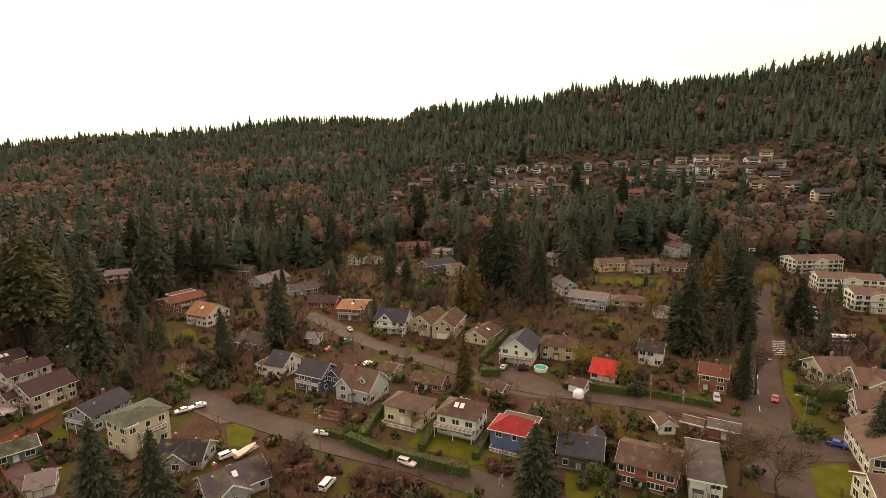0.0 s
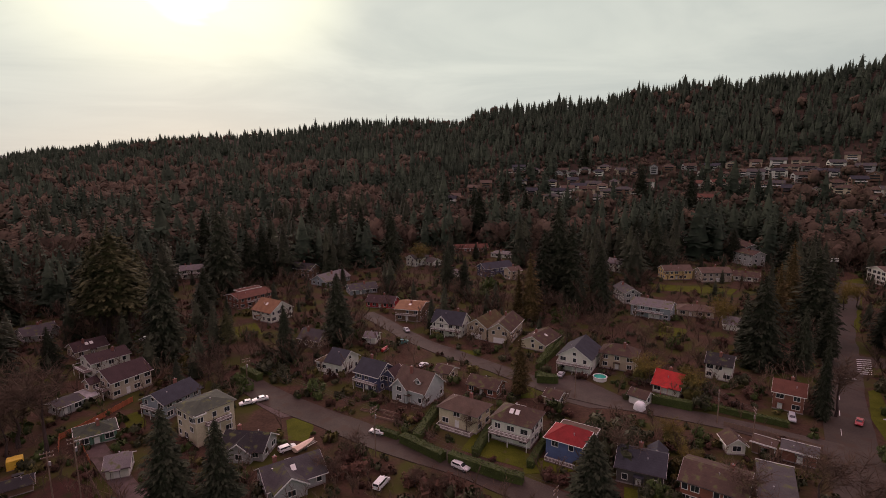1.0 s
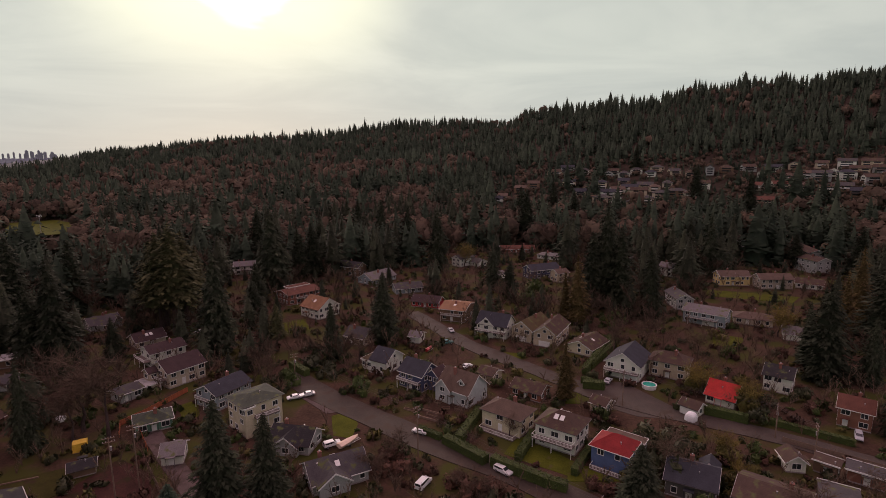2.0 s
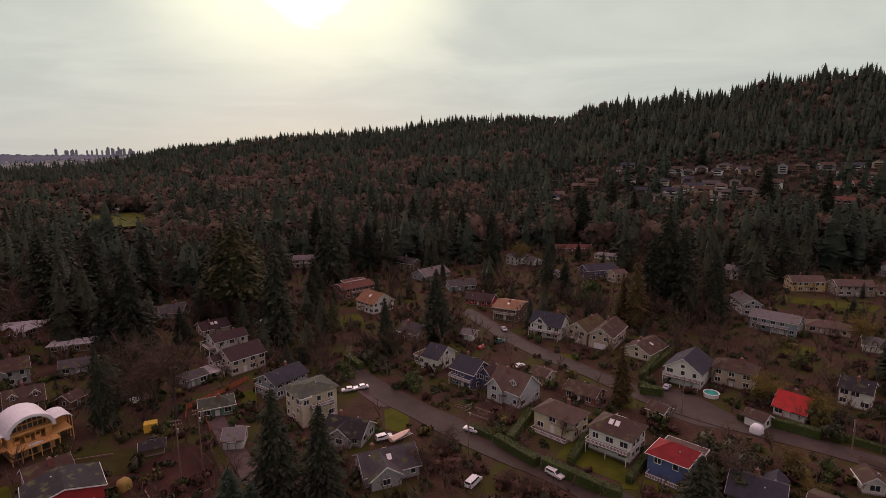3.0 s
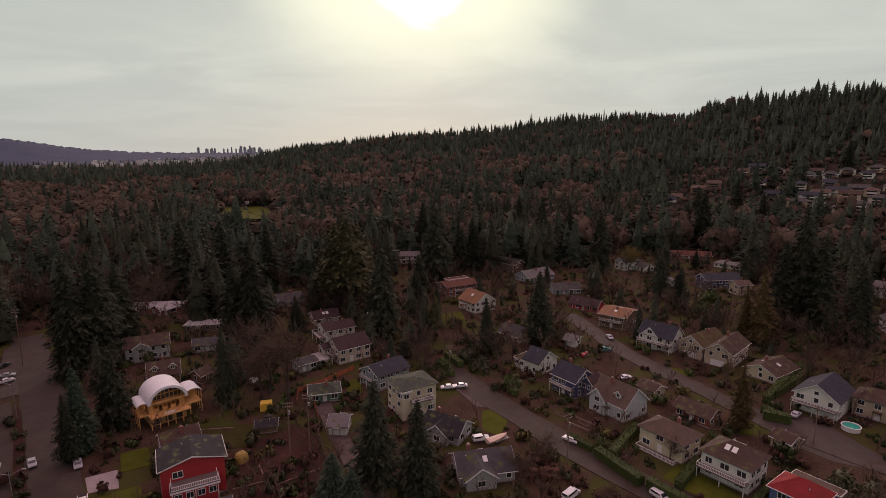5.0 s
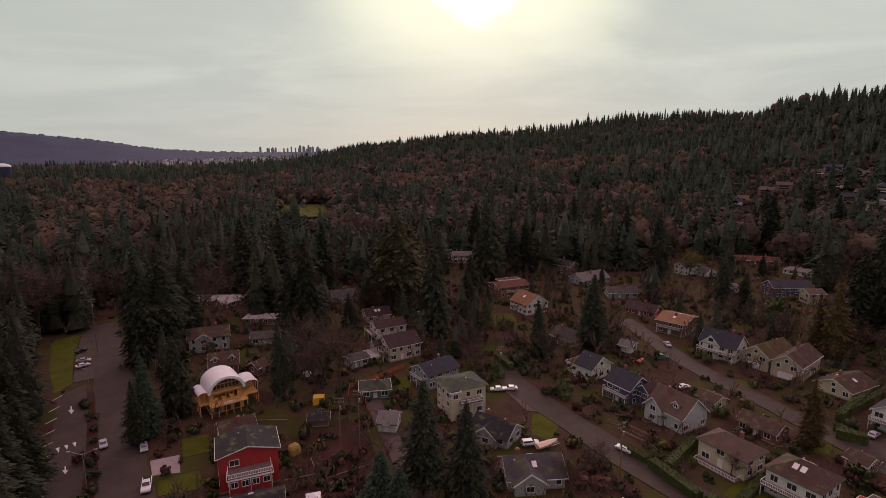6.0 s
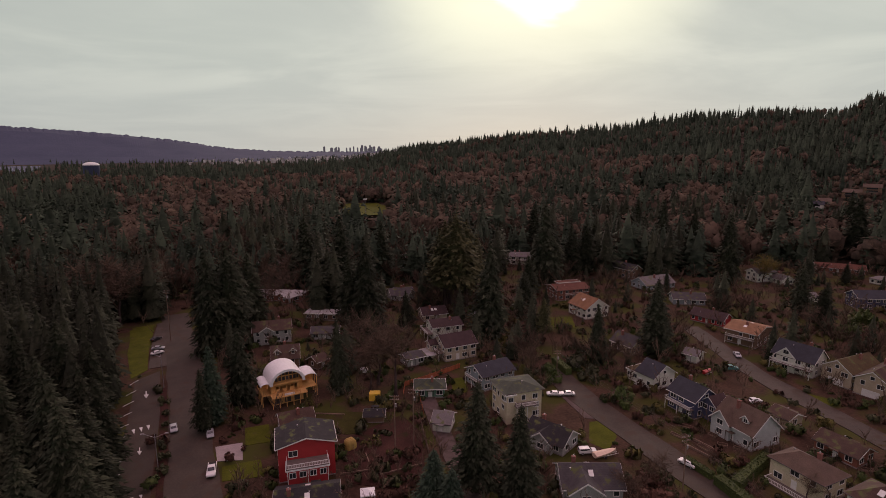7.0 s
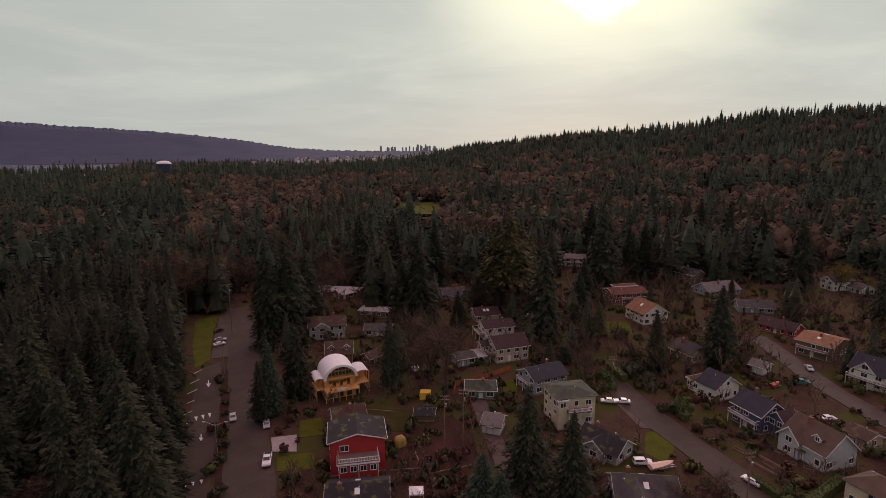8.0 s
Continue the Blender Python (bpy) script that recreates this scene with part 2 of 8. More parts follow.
def ground_z(x, y):
    d, az = math.hypot(x, y) / SPAN, math.degrees(math.atan2(-x, y))
    if d < 330 or az < -75 or az > 70:
        return 0.0
    rd, rh = ridge_at(az)
    fade = min(1, (az + 75) / 15)
    if d < rd:
        return SPAN * fade * rh * ((d - 330) / (rd - 330)) ** 1.45
    return SPAN * fade * rh * max(0.0, 1 - ((d - rd) / 2600) ** 2 * 1.6)
# ---- the ground: one sheet to the horizon ----
def make_ground():
    rings = [0, 20, 40, 60, 80, 100, 130, 160, 200, 250, 300, 330] + [330 + 14 * 1.045 ** i * (i + 1) * 0.62 for i in range(2, 60)]
    rings = [r for r in rings if r < 4850] + [4880]
    rings = [r * SPAN for r in rings]
    rings = [r for r in rings if r < 4880] + [4900]
    naz = 240
    vs, fs = [], []
    for r in rings:
        for k in range(naz):
            a = 2 * math.pi * k / naz
            x, y = -math.sin(a) * r, math.cos(a) * r
            vs.append((x, y, ground_z(x, y)))
    for i in range(len(rings) - 1):
        for k in range(naz):
            a, b = i * naz + k, i * naz + (k + 1) % naz
            fs.append((a, a + naz, b + naz, b) if i else (a, a + naz, b + naz))
    me = bpy.data.meshes.new("ground")
    me.from_pydata(vs, [], fs)
    bm = bmesh.new()
    bm.from_mesh(me)
    bmesh.ops.remove_doubles(bm, verts=bm.verts, dist=0.001)
    bmesh.ops.recalc_face_normals(bm, faces=bm.faces)
    for f in bm.faces:
        f.smooth = True
    bm.to_mesh(me)
    bm.free()
    me.materials.append(GROUND)
    me.materials.append(FLOOR)
    for p in me.polygons:
        d = math.hypot(p.center.x, p.center.y)
        p.material_index = 1 if d > 400 else 0
    tagged(new("ground", me), "brown winter ground with moss and leaf litter", "ground", "", "structure")


make_ground()
# ---- builders ----
MESHES = {}
PLOTS = []  # houses: centre, heading and half sizes
FOOTPRINTS = []  # (x, y, radius) of what stands on the ground, kept clear of planting


def mesh_of(bm, name, mat):
    me = bpy.data.meshes.new(name)
    bm.normal_update()
    bm.to_mesh(me)
    bm.free()
    me.materials.append(mat)
    return me


def part(name, bm, mat, parent=None, label="", at=None):
    me = bm if isinstance(bm, bpy.types.Mesh) else mesh_of(bm, name, mat)
    ob = new(name, me)
    if parent is not None:
        ob.parent = parent
    if at is not None:
        ob.matrix_basis = at
    if label:
        ob["label"] = label
    return ob


def thing(name, m, label, category, group=""):
    ob = new(name)
    ob.empty_display_size = 0.5
    ob.matrix_basis = m
    return tagged(ob, label, category, group)


def box(bm, x0, y0, z0, x1, y1, z1):
    v = [bm.verts.new(p) for p in ((x0, y0, z0), (x1, y0, z0), (x1, y1, z0), (x0, y1, z0), (x0, y0, z1), (x1, y0, z1), (x1, y1, z1), (x0, y1, z1))]
    for f in ((3, 2, 1, 0), (4, 5, 6, 7), (0, 1, 5, 4), (1, 2, 6, 5), (2, 3, 7, 6), (3, 0, 4, 7)):
        bm.faces.new([v[i] for i in f])


def boxes(*rows):
    bm = bmesh.new()
    for r in rows:
        box(bm, *r)
    return bm


def prism(bm, poly, a, b, axis="x"):
    """Extrudes a polygon of (u, z) from a to b along x (u is y) or along y (u is x)."""
    def p(u, z, s):
        return (s, u, z) if axis == "x" else (u, s, z)
    lo, hi = [bm.verts.new(p(u, z, a)) for u, z in poly], [bm.verts.new(p(u, z, b)) for u, z in poly]
    bm.faces.new(lo)
    bm.faces.new(hi[::-1])
    n = len(poly)
    for i in range(n):
        bm.faces.new((lo[i], hi[i], hi[(i + 1) % n], lo[(i + 1) % n]))
    bmesh.ops.recalc_face_normals(bm, faces=bm.faces)


def tube(bm, a, b, r0, r1, n=6):
    a, b = Vector(a), Vector(b)
    q = (b - a).to_track_quat("Z", "Y")
    ra = [bm.verts.new(a + q @ Vector((r0 * math.cos(6.2832 * i / n), r0 * math.sin(6.2832 * i / n), 0))) for i in range(n)]
    rb = [bm.verts.new(b + q @ Vector((r1 * math.cos(6.2832 * i / n), r1 * math.sin(6.2832 * i / n), 0))) for i in range(n)]
    for i in range(n):
        bm.faces.new((ra[i], ra[(i + 1) % n], rb[(i + 1) % n], rb[i]))
    bm.faces.new(ra[::-1])
    bm.faces.new(rb)


def window_meshes(w, h, trim, panes):
    key = ("window", round(w, 1), round(h, 1), trim.name, panes)
    if key not in MESHES:
        t, d = 0.12, 0.09
        rows = [(-w / 2 - t, -0.02, -h / 2 - t, -w / 2, d, h / 2 + t), (w / 2, -0.02, -h / 2 - t, w / 2 + t, d, h / 2 + t),
                (-w / 2, -0.02, h / 2, w / 2, d, h / 2 + t), (-w / 2, -0.02, -h / 2 - t, w / 2, d + 0.05, -h / 2)]
        for k in range(1, panes):
            x = -w / 2 + k * w / panes
            rows.append((x - 0.04, -0.02, -h / 2, x + 0.04, d - 0.02, h / 2))
        MESHES[key] = (mesh_of(boxes(*rows), "window", trim), mesh_of(boxes((-w / 2, -0.02, -h / 2, w / 2, 0.035, h / 2)), "pane", GLASS))
    return MESHES[key]


SIDES = {0: (1, 0), 1: (0, 1), 2: (-1, 0), 3: (0, -1)}  # outward normals of the four walls


def wall_frame(side, L, D, along, z, out=0.0):
    """The pose of something on a wall: its y looks out of the wall, its x runs along it."""
    nx, ny = SIDES[side]
    half = L / 2 if nx else D / 2
    rz = {0: -90, 1: 0, 2: 90, 3: 180}[side]
    ex, ey = math.cos(radians(rz)), math.sin(radians(rz))
    return pose(nx * (half + out) + ex * along, ny * (half + out) + ey * along, z, 0, 0, rz)


def add_window(parent, side, L, D, along, z, w, h, trim, panes=2, label="", out=0.0):
    frame_me, pane_me = window_meshes(w, h, trim, panes)
    win = part("window", frame_me, None, parent, label, wall_frame(side, L, D, along, z, out))
    part("pane", pane_me, None, win)
    return win


def house(x, y, rz, L, D, storeys=2, roof="gable", rise=2.2, roof_mat="grey", wall="white", trim=WHITE, label="", z=0.0, decks=(), chimney=True,
          garage=None, dormers=(), skylights=0, overhang=0.55, windows=1.0, wide=False, porch=None, base=None, name="house", group="houses of the valley", bare=(), plain=False, high=None, wings=()):
    """A house: local x runs along its ridge. decks: (side, storey, depth, share); dormers: (side, along); garage: (side, along)."""
    rnd = random.Random(int(abs(x * 13.7 + y * 7.3) * 10))
    h = high or 2.6 * storeys + 0.3
    house_ob = thing(name, pose(x, y, z, 0, 0, rz), label or "timber-clad family house with a shingle roof", "house", group)
    PLOTS.append((x, y, math.cos(radians(rz)), math.sin(radians(rz)), L / 2, D / 2))
    for side, storey, depth, share in decks:
        m_ = pose(x, y, 0, 0, 0, rz) @ wall_frame(side, L, D, 0, 0, depth * 0.6)
        FOOTPRINTS.append((m_.translation.x, m_.translation.y, 2.0))
    wm, rm = WALLS[wall], ROOFS[roof_mat]
    gut = trim if (int(abs(x) * 7 + abs(y) * 3) % 5) < 2 else DARKTRIM
    bm = bmesh.new()
    if roof in ("gable", "tee"):
        prism(bm, [(-D / 2, -0.8), (D / 2, -0.8), (D / 2, h), (0, h + rise), (-D / 2, h)], -L / 2, L / 2)
    else:
        box(bm, -L / 2, -D / 2, -0.6, L / 2, D / 2, h)
    walls = part("wall", bm, wm, house_ob)
    if not plain:
        part("plinth", boxes((-L / 2 - 0.06, -D / 2 - 0.06, -0.9, L / 2 + 0.06, D / 2 + 0.06, 0.32)), CONCRETE, house_ob)
    o = overhang
    bm = bmesh.new()
    if roof in ("gable", "tee"):
        slope = rise / (D / 2)
        e, th = D / 2 + o, 0.22
        ze = h - slope * o
        for s in (-1, 1):
            prism(bm, [(0, h + rise + 0.02), (s * e, ze + 0.02), (s * e, ze + 0.02 + th), (0, h + rise + 0.02 + th)], -L / 2 - o, L / 2 + o)
        roof_ob = part("roof", bm, rm, house_ob)
        if not plain:
            for ex in (-L / 2 - o - 0.06, L / 2 + o + 0.003):
                bm = bmesh.new()
                prism(bm, [(-e - 0.02, ze - 0.12), (0, h + rise - 0.12), (e + 0.02, ze - 0.12), (e + 0.02, ze + 0.12), (0, h + rise + 0.18), (-e - 0.02, ze + 0.12)], ex, ex + 0.057)
                part("bargeboard", bm, trim, house_ob)
            for s in (-1, 1):
                part("gutter", boxes((-L / 2 - o, min(s * (e + 0.003), s * (e + 0.12)), ze - 0.02, L / 2 + o, max(s * (e + 0.003), s * (e + 0.12)), ze + 0.16)), gut, house_ob)
        if roof == "tee":  # a cross gable in the middle of the side that faces the street
            side, al, gw, out = porch or (3, 0, D * 0.55, 1.4)
            sg = SIDES[side][1]
            gr = gw / 2 * slope * 1.15
            bm = bmesh.new()
            y0, y1 = sorted((0.0, sg * (D / 2 + out)))
            prism(bm, [(al - gw / 2, -0.6), (al + gw / 2, -0.6), (al + gw / 2, h), (al, h + gr), (al - gw / 2, h)], y0, y1, "y")
            part("gable_wing", bm, wm, house_ob)
            bm = bmesh.new()
            y0, y1 = sorted((0.0, sg * (D / 2 + out + o)))
            for s in (-1, 1):
                prism(bm, [(al, h + gr + 0.03), (al + s * (gw / 2 + o), h - slope * o + 0.03), (al + s * (gw / 2 + o), h - slope * o + 0.25), (al, h + gr + 0.25)], y0, y1, "y")
            part("gable_roof", bm, rm, house_ob)
            bm = bmesh.new()
            yy = sg * (D / 2 + out + o + 0.003)
            ge, gz = gw / 2 + o, h - slope * o
            prism(bm, [(al - ge, gz - 0.1), (al, h + gr - 0.1), (al + ge, gz - 0.1), (al + ge, gz + 0.24), (al, h + gr + 0.28), (al - ge, gz + 0.24)], min(yy, yy + sg * 0.06), max(yy, yy + sg * 0.06), "y")
            part("bargeboard", bm, trim, house_ob)
            zz = 1.6
            while zz < h + gr - 1.2:
                add_window(house_ob, side, L, D + 2 * out, al * (1 if side == 1 else -1), zz, min(1.7, gw * 0.4), 1.3, trim)
                zz += 2.6
    elif roof == "hip":
        r = min(L, D) / 2
        a, b = L / 2 + o, D / 2 + o
        k = max(0.0, L / 2 - r * 0.96)
        kd = max(0.0, D / 2 - r * 0.96)
        v = [bm.verts.new(p) for p in ((-a, -b, h - 0.15), (a, -b, h - 0.15), (a, b, h - 0.15), (-a, b, h - 0.15), (-a, -b, h + 0.05), (a, -b, h + 0.05), (a, b, h + 0.05), (-a, b, h + 0.05))]
        top = [bm.verts.new((-k, -kd, h + rise)), bm.verts.new((k, kd, h + rise))]
        for f in ((3, 2, 1, 0), (0, 1, 5, 4), (1, 2, 6, 5), (2, 3, 7, 6), (3, 0, 4, 7)):
            bm.faces.new([v[i] for i in f])
        if L >= D:
            for f in ((v[4], v[5], top[1], top[0]), (v[5], v[6], top[1]), (v[6], v[7], top[0], top[1]), (v[7], v[4], top[0])):
                bm.faces.new(f)
        else:
            for f in ((v[4], v[5], top[0]), (v[5], v[6], top[1], top[0]), (v[6], v[7], top[1]), (v[7], v[4], top[0], top[1])):
                bm.faces.new(f)
        bmesh.ops.recalc_face_normals(bm, faces=bm.faces)
        roof_ob = part("roof", bm, rm, house_ob)
        g = 0.1
        for row in ((-a - g, -b - g, h - 0.1, a + g, -b - 0.003, h + 0.05), (-a - g, b + 0.003, h - 0.1, a + g, b + g, h + 0.05),
                    (-a - g, -b - 0.002, h - 0.1, -a - 0.003, b + 0.002, h + 0.05), (a + 0.003, -b - 0.002, h - 0.1, a + g, b + 0.002, h + 0.05)):
            if not plain:
                part("gutter", boxes(row), gut, house_ob)
    elif roof == "shed":
        prism(bm, [(-D / 2 - o, h + 0.02), (D / 2 + o, h + rise), (D / 2 + o, h + rise + 0.25), (-D / 2 - o, h + 0.27)], -L / 2 - o, L / 2 + o)
        roof_ob = part("roof", bm, rm, house_ob)
        bm = bmesh.new()
        prism(bm, [(-D / 2 + 0.01, h - 0.01), (D / 2 - 0.01, h - 0.01), (D / 2 - 0.01, h + rise * 0.95), (-D / 2 + 0.01, h + 0.03)], -L / 2 + 0.01, L / 2 - 0.01)
        part("upper_wall", bm, wm, house_ob)
    else:  # flat
        box(bm, -L / 2 - o, -D / 2 - o, h + 0.004, L / 2 + o, D / 2 + o, h + 0.3)
        roof_ob = part("roof", bm, rm, house_ob)
        for row in ((-L / 2 - o - 0.1, -D / 2 - o - 0.1, h + 0.05, L / 2 + o + 0.1, -D / 2 - o - 0.003, h + 0.42), (-L / 2 - o - 0.1, D / 2 + o + 0.003, h + 0.05, L / 2 + o + 0.1, D / 2 + o + 0.1, h + 0.42)):
            part("parapet", boxes(row), trim, house_ob)
    # wings: (x, y, length, depth, height, rise, ridge axis, roof colour); a rise of 0 is a flat roof with a pale edge
    for wx, wy, wl, wd, wh, wr, ax, wroof in wings:
        PLOTS.append((x + wx * math.cos(radians(rz)) - wy * math.sin(radians(rz)), y + wx * math.sin(radians(rz)) + wy * math.cos(radians(rz)), math.cos(radians(rz)), math.sin(radians(rz)), wl / 2, wd / 2))
        x0, x1, y0, y1 = wx - wl / 2, wx + wl / 2, wy - wd / 2, wy + wd / 2
        bm = bmesh.new()
        if not wr:
            wing = part("wing", boxes((x0, y0, -0.6, x1, y1, wh)), wm, house_ob)
            part("wing_roof", boxes((x0 - 0.3, y0 - 0.3, wh + 0.003, x1 + 0.3, y1 + 0.3, wh + 0.2)), ROOFS[wroof or roof_mat], wing)
            part("fascia", boxes((x0 - 0.4, y0 - 0.4, wh - 0.1, x1 + 0.4, y0 - 0.303, wh + 0.26), (x0 - 0.4, y1 + 0.303, wh - 0.1, x1 + 0.4, y1 + 0.4, wh + 0.26),
                                 (x0 - 0.4, y0 - 0.3, wh - 0.1, x0 - 0.303, y1 + 0.3, wh + 0.26), (x1 + 0.303, y0 - 0.3, wh - 0.1, x1 + 0.4, y1 + 0.3, wh + 0.26)), trim, wing)
        else:
            mid, half, a, b = (wy, wd / 2, x0, x1) if ax == "x" else (wx, wl / 2, y0, y1)
            prism(bm, [(mid - half, -0.6), (mid + half, -0.6), (mid + half, wh), (mid, wh + wr), (mid - half, wh)], a, b, ax)
            wing = part("wing", bm, wm, house_ob)
            bm = bmesh.new()
            for sg in (-1, 1):
                prism(bm, [(mid, wh + wr + 0.02), (mid + sg * (half + 0.4), wh - wr / half * 0.4 + 0.02), (mid + sg * (half + 0.4), wh - wr / half * 0.4 + 0.2), (mid, wh + wr + 0.2)], a - 0.4, b + 0.4, ax)
            part("wing_roof", bm, ROOFS[wroof or roof_mat], wing)
            for e0 in (a - 0.46, b + 0.403):
                bm = bmesh.new()
                ev, ez = half + 0.42, wh - wr / half * 0.4
                prism(bm, [(mid - ev, ez - 0.12), (mid, wh + wr - 0.12), (mid + ev, ez - 0.12), (mid + ev, ez + 0.14), (mid, wh + wr + 0.18), (mid - ev, ez + 0.14)], e0, e0 + 0.057, ax)
                part("bargeboard", bm, trim, wing)
        for side in range(4):
            run = wd if side in (0, 2) else wl
            n = max(1, int(run / 2.2))
            for k in range(n):
                al = (k + 0.5) * run / n - run / 2
                if wh > 2.2:
                    add_window(wing, side, wl, wd, al, wh - 1.3, min(1.5, run / n * 0.6), 1.25, trim, 2).matrix_basis = pose(wx, wy, 0) @ wall_frame(side, wl, wd, al, wh - 1.3)
    # windows and doors, wall by wall
    away = max(SIDES, key=lambda k: (Euler((0, 0, radians(rz))).to_matrix() @ Vector((*SIDES[k], 0))).dot(Vector((x, y, 0))))
    garage_sides = {garage[0]: garage[1]} if garage else {}
    for side in range(4):
        if side in bare:
            continue
        run = D if side in (0, 2) else L
        for s in range(storeys):
            zc = 0.3 + 2.6 * s + 1.4
            if zc > h - 0.5:
                continue
            n = max(1, int(run / 3.1 * windows)) if not plain else max(1, int(run / 9))
            for i in range(n):
                al = (i + 0.5) * run / n - run / 2 + rnd.uniform(-0.25, 0.25)
                if s == 0 and side in garage_sides and abs(al - garage_sides[side]) < 2.6:
                    continue
                if plain and side == away:
                    continue
                if rnd.random() < 0.12 and not wide:
                    continue
                if s == 0 and i == n // 2 and side in (1, 3) and not wide:
                    part("door", MESHES.setdefault(("door", trim.name), mesh_of(boxes((-0.5, -0.02, -1.05, 0.5, 0.06, 1.05), (-0.62, -0.02, -1.05, -0.5, 0.1, 1.17), (0.5, -0.02, -1.05, 0.62, 0.1, 1.17)), "door", trim)),
                         None, house_ob, "", wall_frame(side, L, D, al, 1.4))
                    if not decks:
                        part("porch_roof", MESHES.setdefault(("porch_roof", roof_mat), mesh_of(boxes((-1.1, 0.003, 1.25, 1.1, 1.3, 1.4), (-1.0, 1.1, -1.5, -0.88, 1.22, 1.248), (0.88, 1.1, -1.5, 1.0, 1.22, 1.248)), "porch_roof", rm)), None, house_ob, "", wall_frame(side, L, D, al, 1.4))
                    continue
                w = rnd.choice((1.1, 1.5, 1.9)) if not wide else 2.2
                if plain:
                    part("window", window_meshes(round(run / n * 0.62), 1.5, WHITE, 2)[1], None, house_ob, "", wall_frame(side, L, D, al, zc, 0.02))
                    continue
                add_window(house_ob, side, L, D, al, zc, min(w, run / n * 0.75), 1.35 if not wide else 1.7, trim, 2 if w > 1.2 else 1)
        if roof == "gable" and side in (0, 2) and rise > 2.0:
            add_window(house_ob, side, L, D, 0, h + rise * 0.28, 1.1, 1.0, trim, 1)
    if plain and rnd.random() < 0.75:
        front = max(SIDES, key=lambda k: -(Euler((0, 0, radians(rz))).to_matrix() @ Vector((*SIDES[k], 0))).dot(Vector((x, y, 0))))
        run = (D if front in (0, 2) else L) * rnd.uniform(0.6, 1.0)
        part("balcony", boxes((-run / 2, 0.003, -0.2, run / 2, 1.8, 0.0), (-run / 2, 1.72, 0.002, run / 2, 1.8, 1.0)), rnd.choice((WHITE, WHITE, DECKING, DARKTRIM)), house_ob, "", wall_frame(front, L, D, 0, 2.9))
    if garage:
        side, al = garage
        gd = part("garage_door", boxes(*[(-2.3, -0.02, 0.55 * k - 1.1, 2.3, 0.07, 0.55 * k - 0.57) for k in range(4)]), WHITE, house_ob, "", wall_frame(side, L, D, al, 1.25))
    for side, storey, depth, share in decks:
        run = (D if side in (0, 2) else L) * share
        zd = 0.3 + 2.6 * storey
        m = wall_frame(side, L, D, 0, zd)
        deck = part("deck", boxes((-run / 2, 0.003, -0.25, run / 2, depth, 0.0)), DECKING, house_ob, "", m)
        rows = [(-run / 2, depth - 0.1, 0.95, run / 2, depth, 1.05), (-run / 2, depth - 0.1, 0.12, run / 2, depth, 0.2)]
        for sgn in (-1, 1):
            xa = sgn * run / 2
            rows.append((min(xa, xa - sgn * 0.1), 0.02, 0.95, max(xa, xa - sgn * 0.1), depth - 0.1, 1.05))
        nb = max(3, int(run / 0.35))
        for i in range(nb + 1):
            xa = -run / 2 + i * (run - 0.06) / nb
            rows.append((xa, depth - 0.08, 0.2, xa + 0.06, depth - 0.02, 0.95))
        part("railing", boxes(*rows), trim, deck, "")
        if zd > 0.8:
            for i in range(3):
                xa = -run / 2 + 0.1 + i * (run - 0.35) / 2
                part("post", boxes((xa, depth - 0.2, -zd - 0.4, xa + 0.16, depth - 0.04, -0.25)), trim, deck)
    for side, al in dormers:
        sg = SIDES[side][1]
        slope = rise / (D / 2)
        yd = sg * D * 0.36
        zb = h + rise - slope * abs(yd)
        bm = bmesh.new()
        w2 = 1.0
        y0, y1 = sorted((sg * D * 0.08, yd))
        prism(bm, [(al - w2, zb - 0.3), (al + w2, zb - 0.3), (al + w2, zb + 1.2), (al, zb + 2.1), (al - w2, zb + 1.2)], y0, y1, "y")
        dm = part("dormer", bm, wm, house_ob)
        bm = bmesh.new()
        y0, y1 = sorted((sg * D * 0.05, yd + sg * 0.35))
        for s in (-1, 1):
            prism(bm, [(al, zb + 2.12), (al + s * 1.35, zb + 0.92), (al + s * 1.35, zb + 1.08), (al, zb + 2.28)], y0, y1, "y")
        part("dormer_roof", bm, rm, dm)
        bm = bmesh.new()
        yy = yd + sg * 0.353
        prism(bm, [(al - 1.38, zb + 0.8), (al, zb + 2.02), (al + 1.38, zb + 0.8), (al + 1.38, zb + 1.1), (al, zb + 2.32), (al - 1.38, zb + 1.1)], min(yy, yy + sg * 0.06), max(yy, yy + sg * 0.06), "y")
        part("bargeboard", bm, trim, dm)
        fm, pm = window_meshes(1.0, 1.0, trim, 2)
        win = part("window", fm, None, dm, "", pose(al, yd, zb + 0.75, 0, 0, 0 if sg > 0 else 180))
        part("pane", pm, None, win)
    for i in range(skylights):
        sg = -1 if (porch is None or porch[0] != 1) else 1
        slope = rise / (D / 2)
        ang = math.degrees(math.atan(slope))
        for sgn in (-1, 1):
            yy = sgn * D * 0.22
            part("skylight", MESHES.setdefault("skylight", mesh_of(boxes((-0.55, -0.75, 0.0, 0.55, 0.75, 0.14)), "skylight", WHITE)), None, house_ob, "pale domed skylight",
                 pose((i - (skylights - 1) / 2) * 1.6, yy, h + rise - slope * abs(yy) + 0.2, -sgn * ang, 0, 0))
